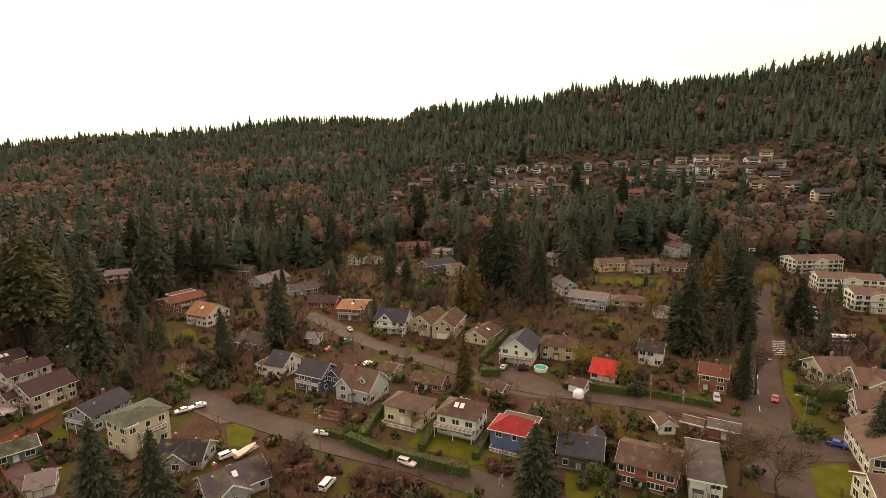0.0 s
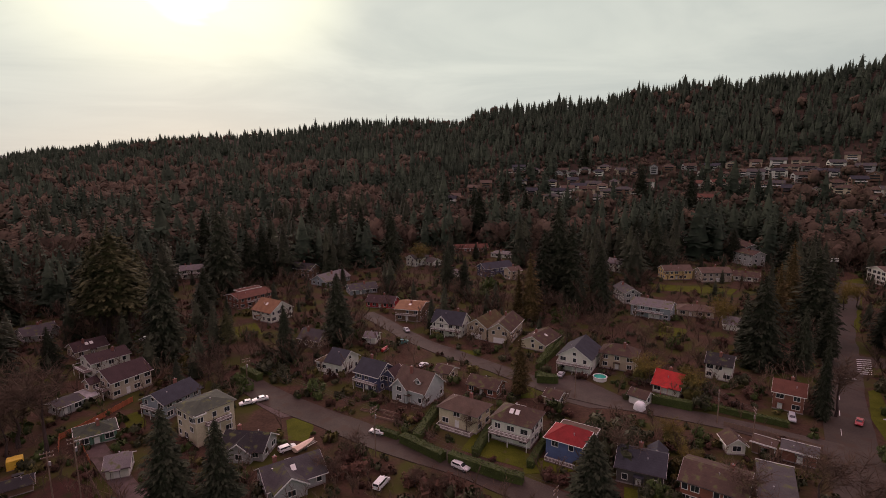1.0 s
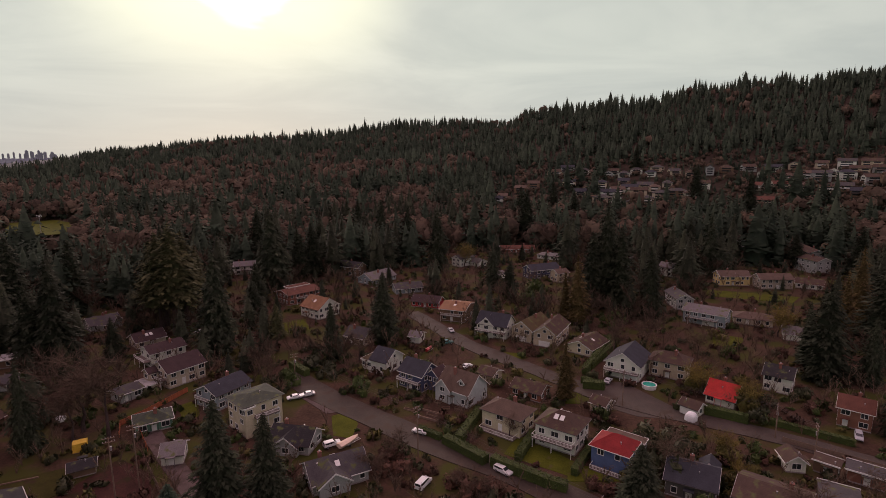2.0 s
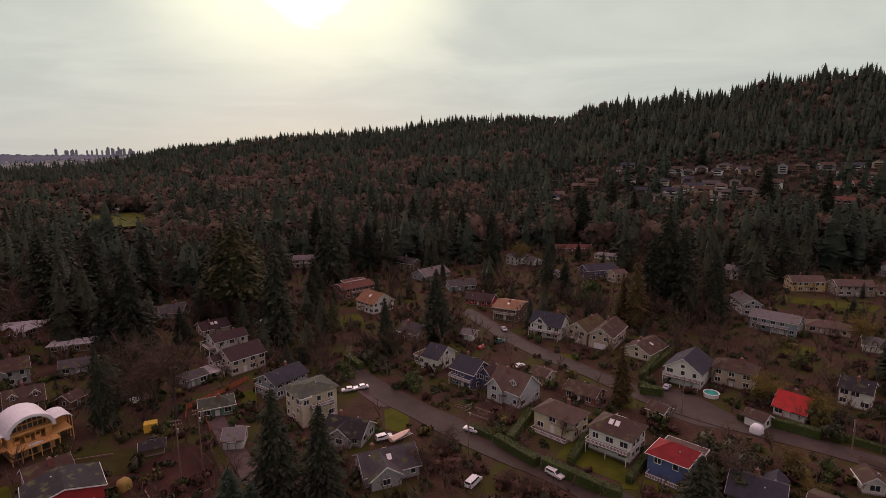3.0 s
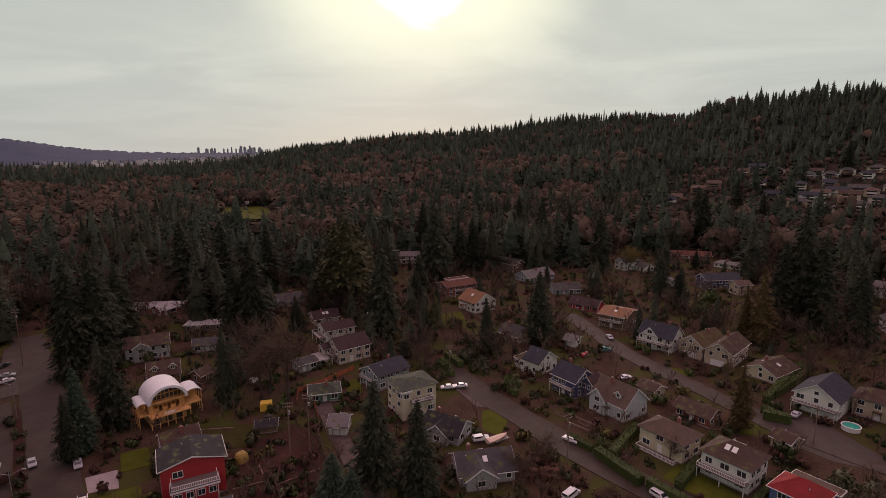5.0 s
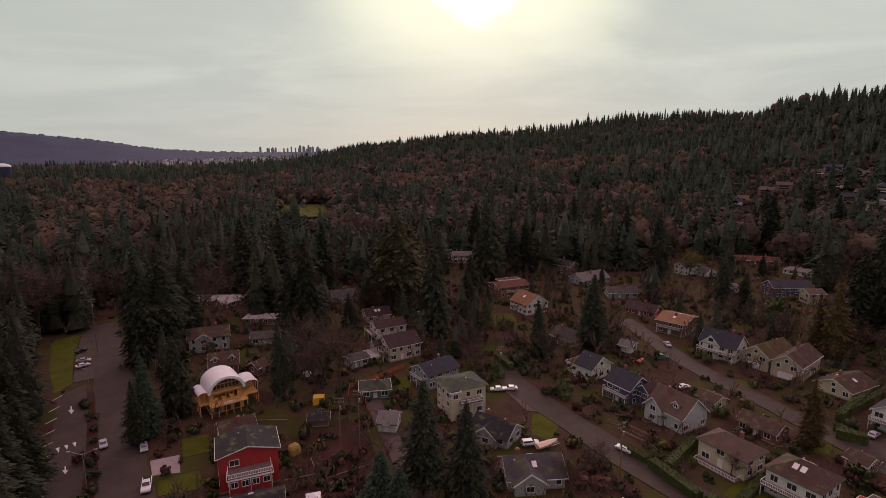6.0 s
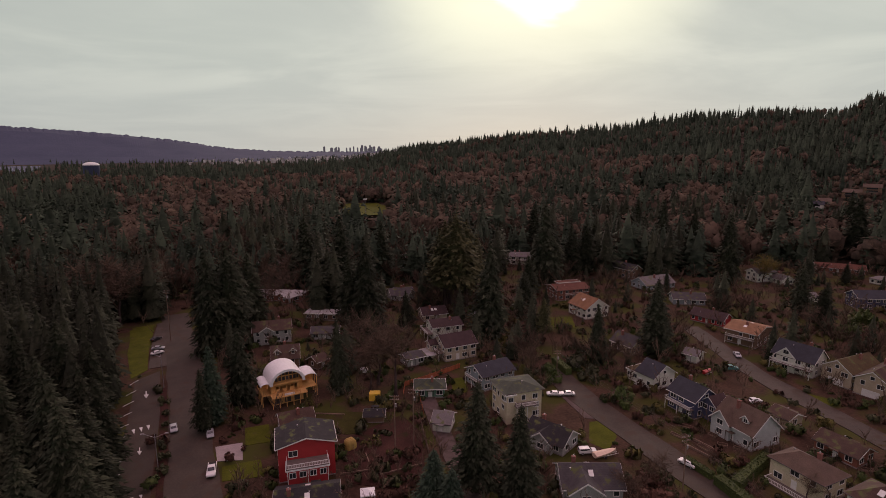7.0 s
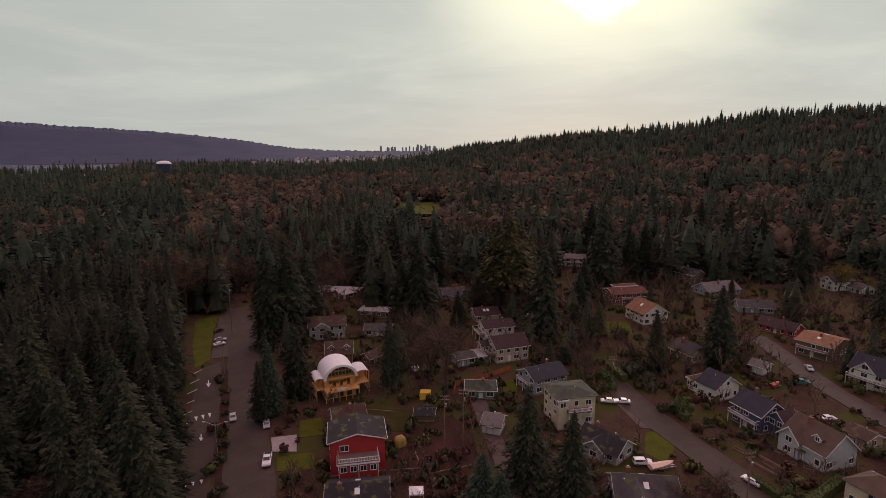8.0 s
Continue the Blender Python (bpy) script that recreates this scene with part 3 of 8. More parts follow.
    if chimney:
        cx, cy = rnd.uniform(-0.3, 0.3) * L, rnd.choice((-1, 1)) * D * 0.14
        zt = h + rise + 0.9 if roof != "flat" else h + 1.4
        ch = part("chimney", boxes((cx - 0.4, cy - 0.35, h - 0.2, cx + 0.4, cy + 0.35, zt), (cx - 0.48, cy - 0.43, zt + 0.003, cx + 0.48, cy + 0.43, zt + 0.12)), BRICK, house_ob)
        part("flue", boxes((cx - 0.14, cy - 0.14, zt + 0.12, cx + 0.14, cy + 0.14, zt + 0.45)), METAL, ch)
    for k in range(0 if plain else 1):
        px_, py_ = rnd.uniform(-0.35, 0.35) * L, rnd.choice((-1, 1)) * D * rnd.uniform(0.12, 0.3)
        zz = h + (rise * (1 - abs(py_) / (D / 2)) if roof in ("gable", "tee", "hip") else 0.2)
        if roof == "hip":
            zz = h + rise * min(1 - abs(py_) / (D / 2), max(0, (L / 2 - abs(px_)) / (min(L, D) / 2)))
        part("vent_pipe", MESHES.setdefault("vent_pipe", mesh_of(boxes((-0.09, -0.09, -0.2, 0.09, 0.09, 0.55), (-0.15, -0.15, 0.552, 0.15, 0.15, 0.62)), "vent_pipe", METAL)), None, house_ob, "", pose(px_, py_, zz + 0.1))
    return house_ob


# ---- plants ----
ICO = None


def blob(vs, fs, c, rx, ry, rz, rnd, rough=0.22):
    """A lumpy twenty-sided clump."""
    global ICO
    if ICO is None:
        bm = bmesh.new()
        bmesh.ops.create_icosphere(bm, subdivisions=1, radius=1)
        bm.verts.ensure_lookup_table()
        ICO = ([v.co.copy() for v in bm.verts], [tuple(v.index for v in f.verts) for f in bm.faces])
        bm.free()
    i = len(vs)
    for v in ICO[0]:
        k = rnd.uniform(1 - rough, 1 + rough)
        vs.append((c[0] + v.x * rx * k, c[1] + v.y * ry * k, max(-0.1, c[2] + v.z * rz * k)))
    fs.extend(tuple(i + j for j in f) for f in ICO[1])


def leafy(name, vs, fs, mat, h, kind):
    """A mesh of small sprays whose normals follow the whole crown, as a mass of needles or leaves catches light."""
    co, fa = np.array(vs, dtype=np.float64), np.array(fs)
    nm = crown_normals(co, h, kind)
    a, b, c = co[fa[:, 0]], co[fa[:, 1]], co[fa[:, 2]]
    back = (np.cross(b - a, c - a) * (nm[fa[:, 0]] + nm[fa[:, 1]] + nm[fa[:, 2]])).sum(1) < 0
    fa[back] = fa[back][:, ::-1]
    me = bpy.data.meshes.new(name)
    me.from_pydata(co.tolist(), [], fa.tolist())
    me.attributes.new("custom_normal", "FLOAT_VECTOR", "POINT").data.foreach_set("vector", nm.ravel())
    me.materials.append(mat)
    me["crown"] = kind
    me["tall"] = float(h)
    return me


def crown_normals(co, h, kind):
    if kind == "fir":
        nm = np.stack((co[:, 0] / h, co[:, 1] / h, 0.07 + 0.10 * co[:, 2] / h), -1)
    else:
        nm = np.stack((co[:, 0] / h, co[:, 1] / h, co[:, 2] / h - 0.35), -1)
    nm /= np.linalg.norm(nm, axis=1, keepdims=True) + 1e-9
    nm += np.random.default_rng(len(co)).uniform(-0.32, 0.32, nm.shape)
    return nm / (np.linalg.norm(nm, axis=1, keepdims=True) + 1e-9)


def core_of(vs, fs, h, r, low, rnd, sides=9, k=0.62):
    """The dense dark inside of a crown: three closed skirts."""
    for f0, f1 in ((0.0, 0.62), (0.25, 0.85), (0.5, 1.0)):
        z0, z1 = h * (low + (1 - low) * f0), h * (low + (1 - low) * f1)
        i = len(vs)
        vs.append((0, 0, z1))
        rr = r * k * (1 - f0) ** 0.7
        for j in range(sides):
            a = 6.2832 * (j + rnd.uniform(-0.3, 0.3)) / sides
            q = rr * rnd.uniform(0.75, 1.1)
            vs.append((q * math.cos(a), q * math.sin(a), z0 + rnd.uniform(0, 0.06) * h))
        fs.extend((i, i + 1 + j, i + 1 + (j + 1) % sides) for j in range(sides))


def needle_mesh(name, h, r, levels, per, sprigs, mat, seed, low=0.12, droop=0.35, ragged=0.35, top=1.0):
    """The crown of a conifer: uneven drooping boughs, each a fringe of small sprigs, round a dense core."""
    rnd = random.Random(seed)
    vs, fs = [], []
    core_of(vs, fs, h * 0.97, r, low, rnd)
    sway = [rnd.uniform(0.75, 1.12) for _ in range(9)]
    for i in range(levels):
        f = (i + rnd.random() * 0.8) / levels
        z = h * (low + (1 - low) * f)
        reach = r * (1 - f) ** 0.66 * (0.80 + 0.20 * min(1.0, f / 0.3)) * top * rnd.uniform(0.82, 1.1) + 0.06 * r * (1 - f) + 0.08
        if f < 0.12:
            reach *= 0.65 + f * 3
        n = max(3, int(per * (0.45 + 0.65 * (1 - f))))
        a0 = rnd.random() * 6.28
        for k in range(n):
            a = a0 + 6.2832 * (k + rnd.uniform(-0.4, 0.4)) / n
            R_ = reach * rnd.uniform(1 - ragged, 1 + ragged * 0.4) * sway[int(a / 0.7) % 9]
            dr = droop * rnd.uniform(0.5, 1.4)
            d = Vector((math.cos(a), math.sin(a), 0))
            side = Vector((-d.y, d.x, 0))
            zz = z + rnd.uniform(-0.5, 0.5) * h / levels
            for s in range(sprigs):
                q0 = 0.30 + 0.66 * (s + rnd.random() * 0.7) / sprigs
                fan = rnd.choice((-1, 1)) * rnd.uniform(0.2, 1.1) * (1.25 - q0)
                ln = (0.12 * R_ + 0.2) * rnd.uniform(0.7, 1.4)
                if sprigs < 6:
                    ln *= 1.6
                p0 = d * (R_ * q0) + side * (fan * 0.16 * R_) + Vector((0, 0, zz - dr * R_ * q0 * q0 + 0.12 * R_ * q0 + rnd.uniform(-0.08, 0.08) * R_))
                t_ = (d + side * fan * 0.9).normalized()
                tip = p0 + t_ * ln + Vector((0, 0, -ln * (0.25 + dr * rnd.uniform(0.4, 1.3))))
                wd = ln * rnd.uniform(0.26, 0.46)
                s2 = Vector((-t_.y, t_.x, rnd.uniform(-0.7, 0.7))) * wd
                b = len(vs)
                vs += [(p0 + s2)[:], (p0 - s2 + Vector((0, 0, -wd * 0.4)))[:], tip[:]]
                fs += [(b, b + 1, b + 2)]
    b = len(vs)
    vs += [(0, 0, h * 1.03), (0.2, 0, h * 0.93), (-0.12, 0.18, h * 0.93), (-0.12, -0.18, h * 0.93)]
    fs += [(b, b + 1, b + 2), (b, b + 2, b + 3), (b, b + 3, b + 1)]
    return leafy(name, vs, fs, mat, h, "fir")


def soft_fir(name, h, r, count, mat, seed, low=0.02):
    """A fir of the woods: a closed core with loose sprays standing off it, so that its outline is torn."""
    rnd = random.Random(seed)
    vs, fs = [], []
    core_of(vs, fs, h * 0.94, r, low, rnd, 7, 0.58)
    for k in range(count):
        f = 1 - rnd.random() ** 0.6 if rnd.random() < 0.75 else rnd.random()
        a = rnd.random() * 6.2832
        reach = r * (1 - f) ** 0.7 * rnd.uniform(0.55, 0.95)
        d = Vector((math.cos(a), math.sin(a), 0))
        p0 = d * reach + Vector((0, 0, h * (low + (1 - low) * f)))
        ln = (0.10 + 0.22 * (1 - f)) * r * rnd.uniform(0.7, 1.6)
        tip = p0 + d * ln + Vector((0, 0, -ln * rnd.uniform(0.1, 0.9)))
        s2 = Vector((-d.y, d.x, rnd.uniform(-0.5, 0.5))) * ln * rnd.uniform(0.45, 0.8)
        b = len(vs)
        vs += [(p0 + s2)[:], (p0 - s2)[:], tip[:]]
        fs += [(b, b + 1, b + 2)]
    return leafy(name, vs, fs, mat, h, "fir")


def dome_mesh(name, h, r, count, mat, seed, size=0.1):
    """The rounded crown of a bare broadleaf tree: several domes of fine twig sprays, dense enough to read as a brown haze."""
    rnd = random.Random(seed)
    vs, fs = [], []
    domes = [(Vector((rnd.uniform(-0.6, 0.6) * r, rnd.uniform(-0.6, 0.6) * r, h * rnd.uniform(0.34, 0.72))), r * rnd.uniform(0.3, 0.5), h * rnd.uniform(0.2, 0.34)) for _ in range(6)]
    domes.append((Vector((0, 0, h * 0.5)), r * 0.55, h * 0.46))
    for c, rr, hh in domes:
        blob(vs, fs, c, rr * 0.78, rr * 0.78, hh * 0.78, rnd, 0.3)
    for k in range(count):
        c, rr, hh = rnd.choice(domes)
        d = Vector((rnd.gauss(0, 1), rnd.gauss(0, 1), rnd.gauss(0.45, 0.9))).normalized()
        q = rnd.uniform(0.74, 1.08)
        p = c + Vector((d.x * rr * q, d.y * rr * q, d.z * hh * q))
        a = d.cross(Vector((rnd.uniform(-1, 1), rnd.uniform(-1, 1), rnd.uniform(-1, 1)))).normalized()
        b = d.cross(a)
        a = (a + d * rnd.uniform(-0.2, 0.55)).normalized()
        g = r * size * rnd.uniform(0.6, 1.5)
        i = len(vs)
        vs += [(p - a * g * 0.5 + b * g * 0.42)[:], (p - a * g * 0.5 - b * g * 0.42)[:], (p + a * g * 1.1)[:]]
        fs.append((i, i + 1, i + 2))
    return leafy(name, vs, fs, mat, h, "dome")


def trunk_mesh(h, r, seed=1, lean=0.0):
    bm = bmesh.new()
    rnd = random.Random(seed)
    p, n = Vector((0, 0, -0.8)), 5
    for i in range(n):
        q = Vector((rnd.uniform(-lean, lean), rnd.uniform(-lean, lean), h * (i + 1) / n))
        tube(bm, p, q, r * (1 - 0.9 * i / n) * (1.25 if i == 0 else 1), r * (1 - 0.9 * (i + 1) / n), 7)
        p = q
    return mesh_of(bm, "trunk", BARK)


def twig_mesh(name, h, r, count, mat, seed, flat=1.0, base=0.25, width=0.05, forks=True):
    """The crown of a bare tree: limbs that fork into many thin twigs, uneven in outline."""
    rnd = random.Random(seed)
    vs, fs = [], []

    def blade(a, b, w):
        d = b - a
        s = d.cross(Vector((rnd.uniform(-1, 1), rnd.uniform(-1, 1), rnd.uniform(-1, 1))))
        if s.length < 1e-4:
            return
        s = s.normalized() * w
        i = len(vs)
        vs.extend(((a - s)[:], (a + s)[:], b[:]))
        fs.append((i, i + 1, i + 2))
    limbs = []
    for k in range(max(6, count // 60)):
        a = rnd.random() * 6.28
        el = rnd.uniform(0.5, 1.35)
        z0 = h * rnd.uniform(base, base + 0.3)
        L_ = rnd.uniform(0.55, 1.0)
        end = Vector((math.cos(a) * math.cos(el) * r * 1.3 * L_, math.sin(a) * math.cos(el) * r * 1.3 * L_, z0 + (h - z0) * math.sin(el) * L_))
        st = Vector((0, 0, z0))
        mid = st.lerp(end, 0.5) + Vector((rnd.uniform(-1, 1), rnd.uniform(-1, 1), rnd.uniform(0, 1))) * r * 0.12
        blade(st, mid, width * 2.2)
        blade(mid, end, width * 1.5)
        limbs.append((st, mid, end))
    for k in range(count):
        st, mid, end = rnd.choice(limbs)
        t = rnd.uniform(0.25, 1.0)
        p = st.lerp(mid, t * 2) if t < 0.5 else mid.lerp(end, t * 2 - 1)
        d = Vector((rnd.uniform(-1, 1), rnd.uniform(-1, 1), rnd.uniform(-0.35, 1.1) * flat)).normalized()
        if not forks:
            d = (Vector((p.x / r * 0.7, p.y / r * 0.7, 0.75)) + d * 0.75).normalized()
        q = p + d * r * rnd.uniform(0.16, 0.42)
        blade(p, q, width)
        if not forks:
            continue
        e = q + (d + Vector((rnd.uniform(-1, 1), rnd.uniform(-1, 1), rnd.uniform(-0.6, 1)))).normalized() * r * rnd.uniform(0.1, 0.25)
        blade(p.lerp(q, 0.6), e, width * 0.7)
    me = bpy.data.meshes.new(name)
    me.from_pydata(vs, [], fs)
    me.materials.append(mat)
    return me


def leaf_mesh(name, rx, ry, rz, count, mat, seed, size=0.22, boxy=1.0, lumps=5):
    """A leafy clump: lumpy masses with small leaf sprays standing off them. boxy above 1 squares it up, as a clipped hedge."""
    rnd = random.Random(seed)
    vs, fs = [], []
    spots = []
    if boxy <= 1:
        for k in range(lumps):
            cx, cy, cz, cr = rnd.uniform(-0.62, 0.62), rnd.uniform(-0.62, 0.62), rnd.uniform(0.12, 0.66), rnd.uniform(0.2, 0.44)
            spots.append((cx, cy, cz, cr))
            blob(vs, fs, (cx * rx, cy * ry, cz * rz), cr * rx * 0.85, cr * ry * 0.85, cr * rz * rnd.uniform(0.7, 1.2), rnd, 0.45)
    for k in range(count):
        if boxy > 1:
            p = [rnd.uniform(-1, 1) for _ in range(3)]
            ax = rnd.choice((0, 1, 2, 2))
            p[ax] = (1 if ax == 2 else rnd.choice((-1, 1))) * rnd.uniform(0.8, 1.03)
            v = Vector((p[0] * rx, p[1] * ry, rz + p[2] * rz))
        else:
            cx, cy, cz, cr = rnd.choice(spots)
            d = Vector((rnd.gauss(0, 1), rnd.gauss(0, 1), rnd.gauss(0.35, 1))).normalized() * cr * rnd.uniform(0.8, 1.35)
            v = Vector(((cx + d.x) * rx, (cy + d.y) * ry, max(0.05, (cz + d.z)) * rz))
        a = Vector((rnd.uniform(-1, 1), rnd.uniform(-1, 1), rnd.uniform(-0.3, 1))).normalized()
        b = a.cross(Vector((rnd.uniform(-1, 1), rnd.uniform(-1, 1), rnd.uniform(-1, 1)))).normalized()
        s = size * rnd.uniform(0.6, 1.4)
        i = len(vs)
        vs.extend(((v - a * s * 0.4 + b * s * 0.5)[:], (v - a * s * 0.4 - b * s * 0.5)[:], (v + a * s)[:]))
        fs.append((i, i + 1, i + 2))
    if boxy <= 1:
        return leafy(name, vs, fs, mat, rz, "dome")
    me = bpy.data.meshes.new(name)
    me.from_pydata(vs, [], fs)
    me.materials.append(mat)
    return me


CROWNS = {
    "fir": [needle_mesh("crown", 20, 4.0, 56, 14, 12, NEEDLES, s, 0.08, 0.30, 0.45) for s in (11, 12, 13)],
    "cedar": [needle_mesh("crown", 20, 4.6, 52, 14, 13, NEEDLES, s, 0.04, 0.45, 0.5) for s in (21, 22, 23)],
    "spruce": [needle_mesh("crown", 20, 4.4, 52, 16, 9, NEEDLES_BLUE, s, 0.03, 0.3, 0.3) for s in (31, 32)],
    "column": [needle_mesh("crown", 20, 3.2, 56, 13, 9, NEEDLES, s, 0.04, 0.7, 0.3, 1.0) for s in (41, 42)],
    "larch": [needle_mesh("crown", 20, 2.8, 48, 11, 8, NEEDLES_GOLD, s, 0.06, 0.3, 0.5) for s in (51, 52)],
    "tall": [needle_mesh("crown", 20, 3.8, 44, 14, 9, NEEDLES_PINE, s, 0.30, 0.35, 0.6) for s in (61, 62, 63)],
}
TRUNKS = {k: trunk_mesh(19.5, 0.36, 3) for k in ("fir",)}
TREE_WORDS = dict(fir=("fir_tree", "dark green fir with drooping boughs"), cedar=("cedar_tree", "broad dark cedar with hanging boughs"), spruce=("spruce_tree", "dense bluish green spruce"),
                  column=("cypress_tree", "narrow dense dark evergreen"), larch=("larch_tree", "slender conifer with golden brown needles"), tall=("pine_tree", "tall conifer with a bare lower trunk"))
BARE = [(twig_mesh("crown", 10, 4.2, 620, TWIGS, s, 1.0, 0.2, 0.03), trunk_mesh(6.5, 0.22, s, 0.25)) for s in (71, 72, 73)]
BARE_BROAD = [(twig_mesh("crown", 10, 5.4, 760, TWIGS, s, 0.7, 0.15, 0.03), trunk_mesh(5, 0.25, s, 0.3)) for s in (81, 82)]
GOLDBUSH = surface("yellow_green_twigs", (0.10, 0.09, 0.02), (0.20, 0.16, 0.035), 0.9, 2.0, 6, vary=0.15)
WILLOW = [(twig_mesh("crown", 10, 5.0, 760, GOLDBUSH, s, 0.6, 0.12, 0.045), trunk_mesh(5, 0.2, s, 0.2)) for s in (91, 92)]


def tree(x, y, h, kind="fir", wide=1.0, z=0.0, label=""):
    rnd = random.Random(int(abs(x * 31 + y * 17)))
    word, text = TREE_WORDS[kind]
    s = h / 20
    ob = thing(word, pose(x, y, z, 0, 0, rnd.uniform(0, 360)) @ Matrix.Diagonal((s * wide * 1.14, s * wide * 1.14, s, 1)), label or text, "tree", "conifers among the houses")
    part("trunk", TRUNKS["fir"], None, ob)
    part("crown", rnd.choice(CROWNS[kind]), None, ob)
    FOOTPRINTS.append((x, y, 1.2))
    return ob


def bare_tree(x, y, h, broad=False, gold=False, z=0.0, label=""):
    rnd = random.Random(int(abs(x * 31 + y * 17)))
    crown, trunk = rnd.choice(WILLOW if gold else BARE_BROAD if broad else BARE)
    s = h / 10
    ob = thing("bare_tree", pose(x, y, z, 0, 0, rnd.uniform(0, 360)) @ Matrix.Diagonal((s, s, s, 1)), label or ("small tree with yellow-green twigs" if gold else "leafless brown tree with a web of fine twigs"), "tree", "leafless trees among the houses")
    part("trunk", trunk, None, ob)
    part("crown", crown, None, ob)
    FOOTPRINTS.append((x, y, 1.0))
    return ob


SHRUBS = {"green": [leaf_mesh("shrub", 1.5, 1.4, 1.7, 330, LEAVES, s, 0.18, 1.0, 7) for s in (1, 2, 3)], "russet": [leaf_mesh("shrub", 1.5, 1.5, 1.4, 330, RUSSET, s, 0.17, 1.0, 7) for s in (4, 5)],
          "olive": [leaf_mesh("shrub", 1.4, 1.4, 1.6, 330, OLIVE, s, 0.17, 1.0, 7) for s in (6, 7)], "lush": [leaf_mesh("shrub", 1.6, 1.5, 2.0, 400, HEDGELEAF, s, 0.18, 1.0, 7) for s in (8, 9)]}
SHRUB_WORDS = dict(green="dark evergreen garden shrub on bare soil", russet="russet brown leafless winter shrub", olive="yellow-green garden shrub in a bed", lush="bright green rounded evergreen bush")


def shrub(x, y, size=1.0, kind="green", tall=1.0, z=0.0):
    rnd = random.Random(int(abs(x * 91 + y * 57)))
    ob = new("shrub", rnd.choice(SHRUBS[kind]))
    ob.matrix_basis = pose(x, y, z - 0.05, 0, 0, rnd.uniform(0, 360)) @ Matrix.Diagonal((size, size, size * tall, 1))
    return tagged(ob, SHRUB_WORDS[kind], "shrub", "garden shrubs")


def hedge(x0, y0, x1, y1, w=1.2, h=1.6):
    L_ = math.hypot(x1 - x0, y1 - y0)
    ob = new("hedge", leaf_mesh("hedge", L_ / 2, w / 2, h / 2, int(L_ * 75), HEDGELEAF, int(L_ * 10), 0.24, 2.0))
    ob.matrix_basis = pose((x0 + x1) / 2, (y0 + y1) / 2, 0, 0, 0, math.degrees(math.atan2(y1 - y0, x1 - x0)))
    bm = boxes((-L_ / 2 * 0.99, -w * 0.42, 0, L_ / 2 * 0.99, w * 0.42, h * 0.93))
    tagged(ob, "clipped green garden hedge along the lot", "hedge", "hedges")
    part("hedge_core", bm, HEDGELEAF, ob)
    for k in range(int(L_ / 2) + 1):
        f = k / max(1, int(L_ / 2))
        FOOTPRINTS.append((x0 + (x1 - x0) * f, y0 + (y1 - y0) * f, 0.8))
    return ob


# ---- ground sheets ----
ROADS = []  # polylines kept free of planting: (points, half width)


def strip(name, pts, width, mat, z, label, kind="structure", category="road"):
    vs, fs = [], []
    P = [Vector((p[0], p[1], 0)) for p in pts]
    # smooth the line
    for _ in range(4):
        Q = [P[0]]
        for a, b in zip(P, P[1:]):
            Q += [a.lerp(b, 0.25), a.lerp(b, 0.75)]
        P = Q + [P[-1]]
    for i, p in enumerate(P):
        d = (P[min(i + 1, len(P) - 1)] - P[max(i - 1, 0)]).normalized()
        s = Vector((-d.y, d.x, 0)) * width / 2 * (1 + 0.16 * noise.noise(Vector((p.x * 0.09, p.y * 0.09, width))))
        zz = z
        vs += [(p + s + Vector((0, 0, zz)))[:], (p - s + Vector((0, 0, zz)))[:], (p + s * 1.0 + Vector((0, 0, -0.2)))[:], (p - s * 1.0 + Vector((0, 0, -0.2)))[:]]
        if i:
            b = 4 * i
            fs += [(b - 4, b - 3, b + 1, b), (b - 2, b - 4, b, b + 2), (b - 3, b - 1, b + 3, b + 1)]
    me = bpy.data.meshes.new(name)
    me.from_pydata(vs, [], fs)
    me.materials.append(mat)
    ob = new(name, me)
    ROADS.append(([p[:2] for p in P], width / 2))
    return tagged(ob, label, category, "", kind)


def patch(name, pts, mat, z, label, category="lawn", keep=True):
    z += 0.004 * len(PATCHES)
    vs = [(*p, z) for p in pts] + [(*p, z - 0.25) for p in pts]
    n = len(pts)
    fs = [tuple(range(n))] + [(i, i + n, (i + 1) % n + n, (i + 1) % n) for i in range(n)]
    me = bpy.data.meshes.new(name)
    me.from_pydata(vs, [], fs)
    bm = bmesh.new()
    bm.from_mesh(me)
    bmesh.ops.recalc_face_normals(bm, faces=bm.faces)
    bm.to_mesh(me)
    bm.free()
    me.materials.append(mat)
    ob = new(name, me)
    if keep:
        PATCHES.append([Vector((*p, 0)) for p in pts])
    return tagged(ob, label, category, "", "structure")


PATCHES = []


def inside(x, y, poly):
    hit = False
    j = len(poly) - 1
    for i in range(len(poly)):
        a, b = poly[i], poly[j]
        if (a[1] > y) != (b[1] > y) and x < (b[0] - a[0]) * (y - a[1]) / (b[1] - a[1]) + a[0]:
            hit = not hit
        j = i
    return hit


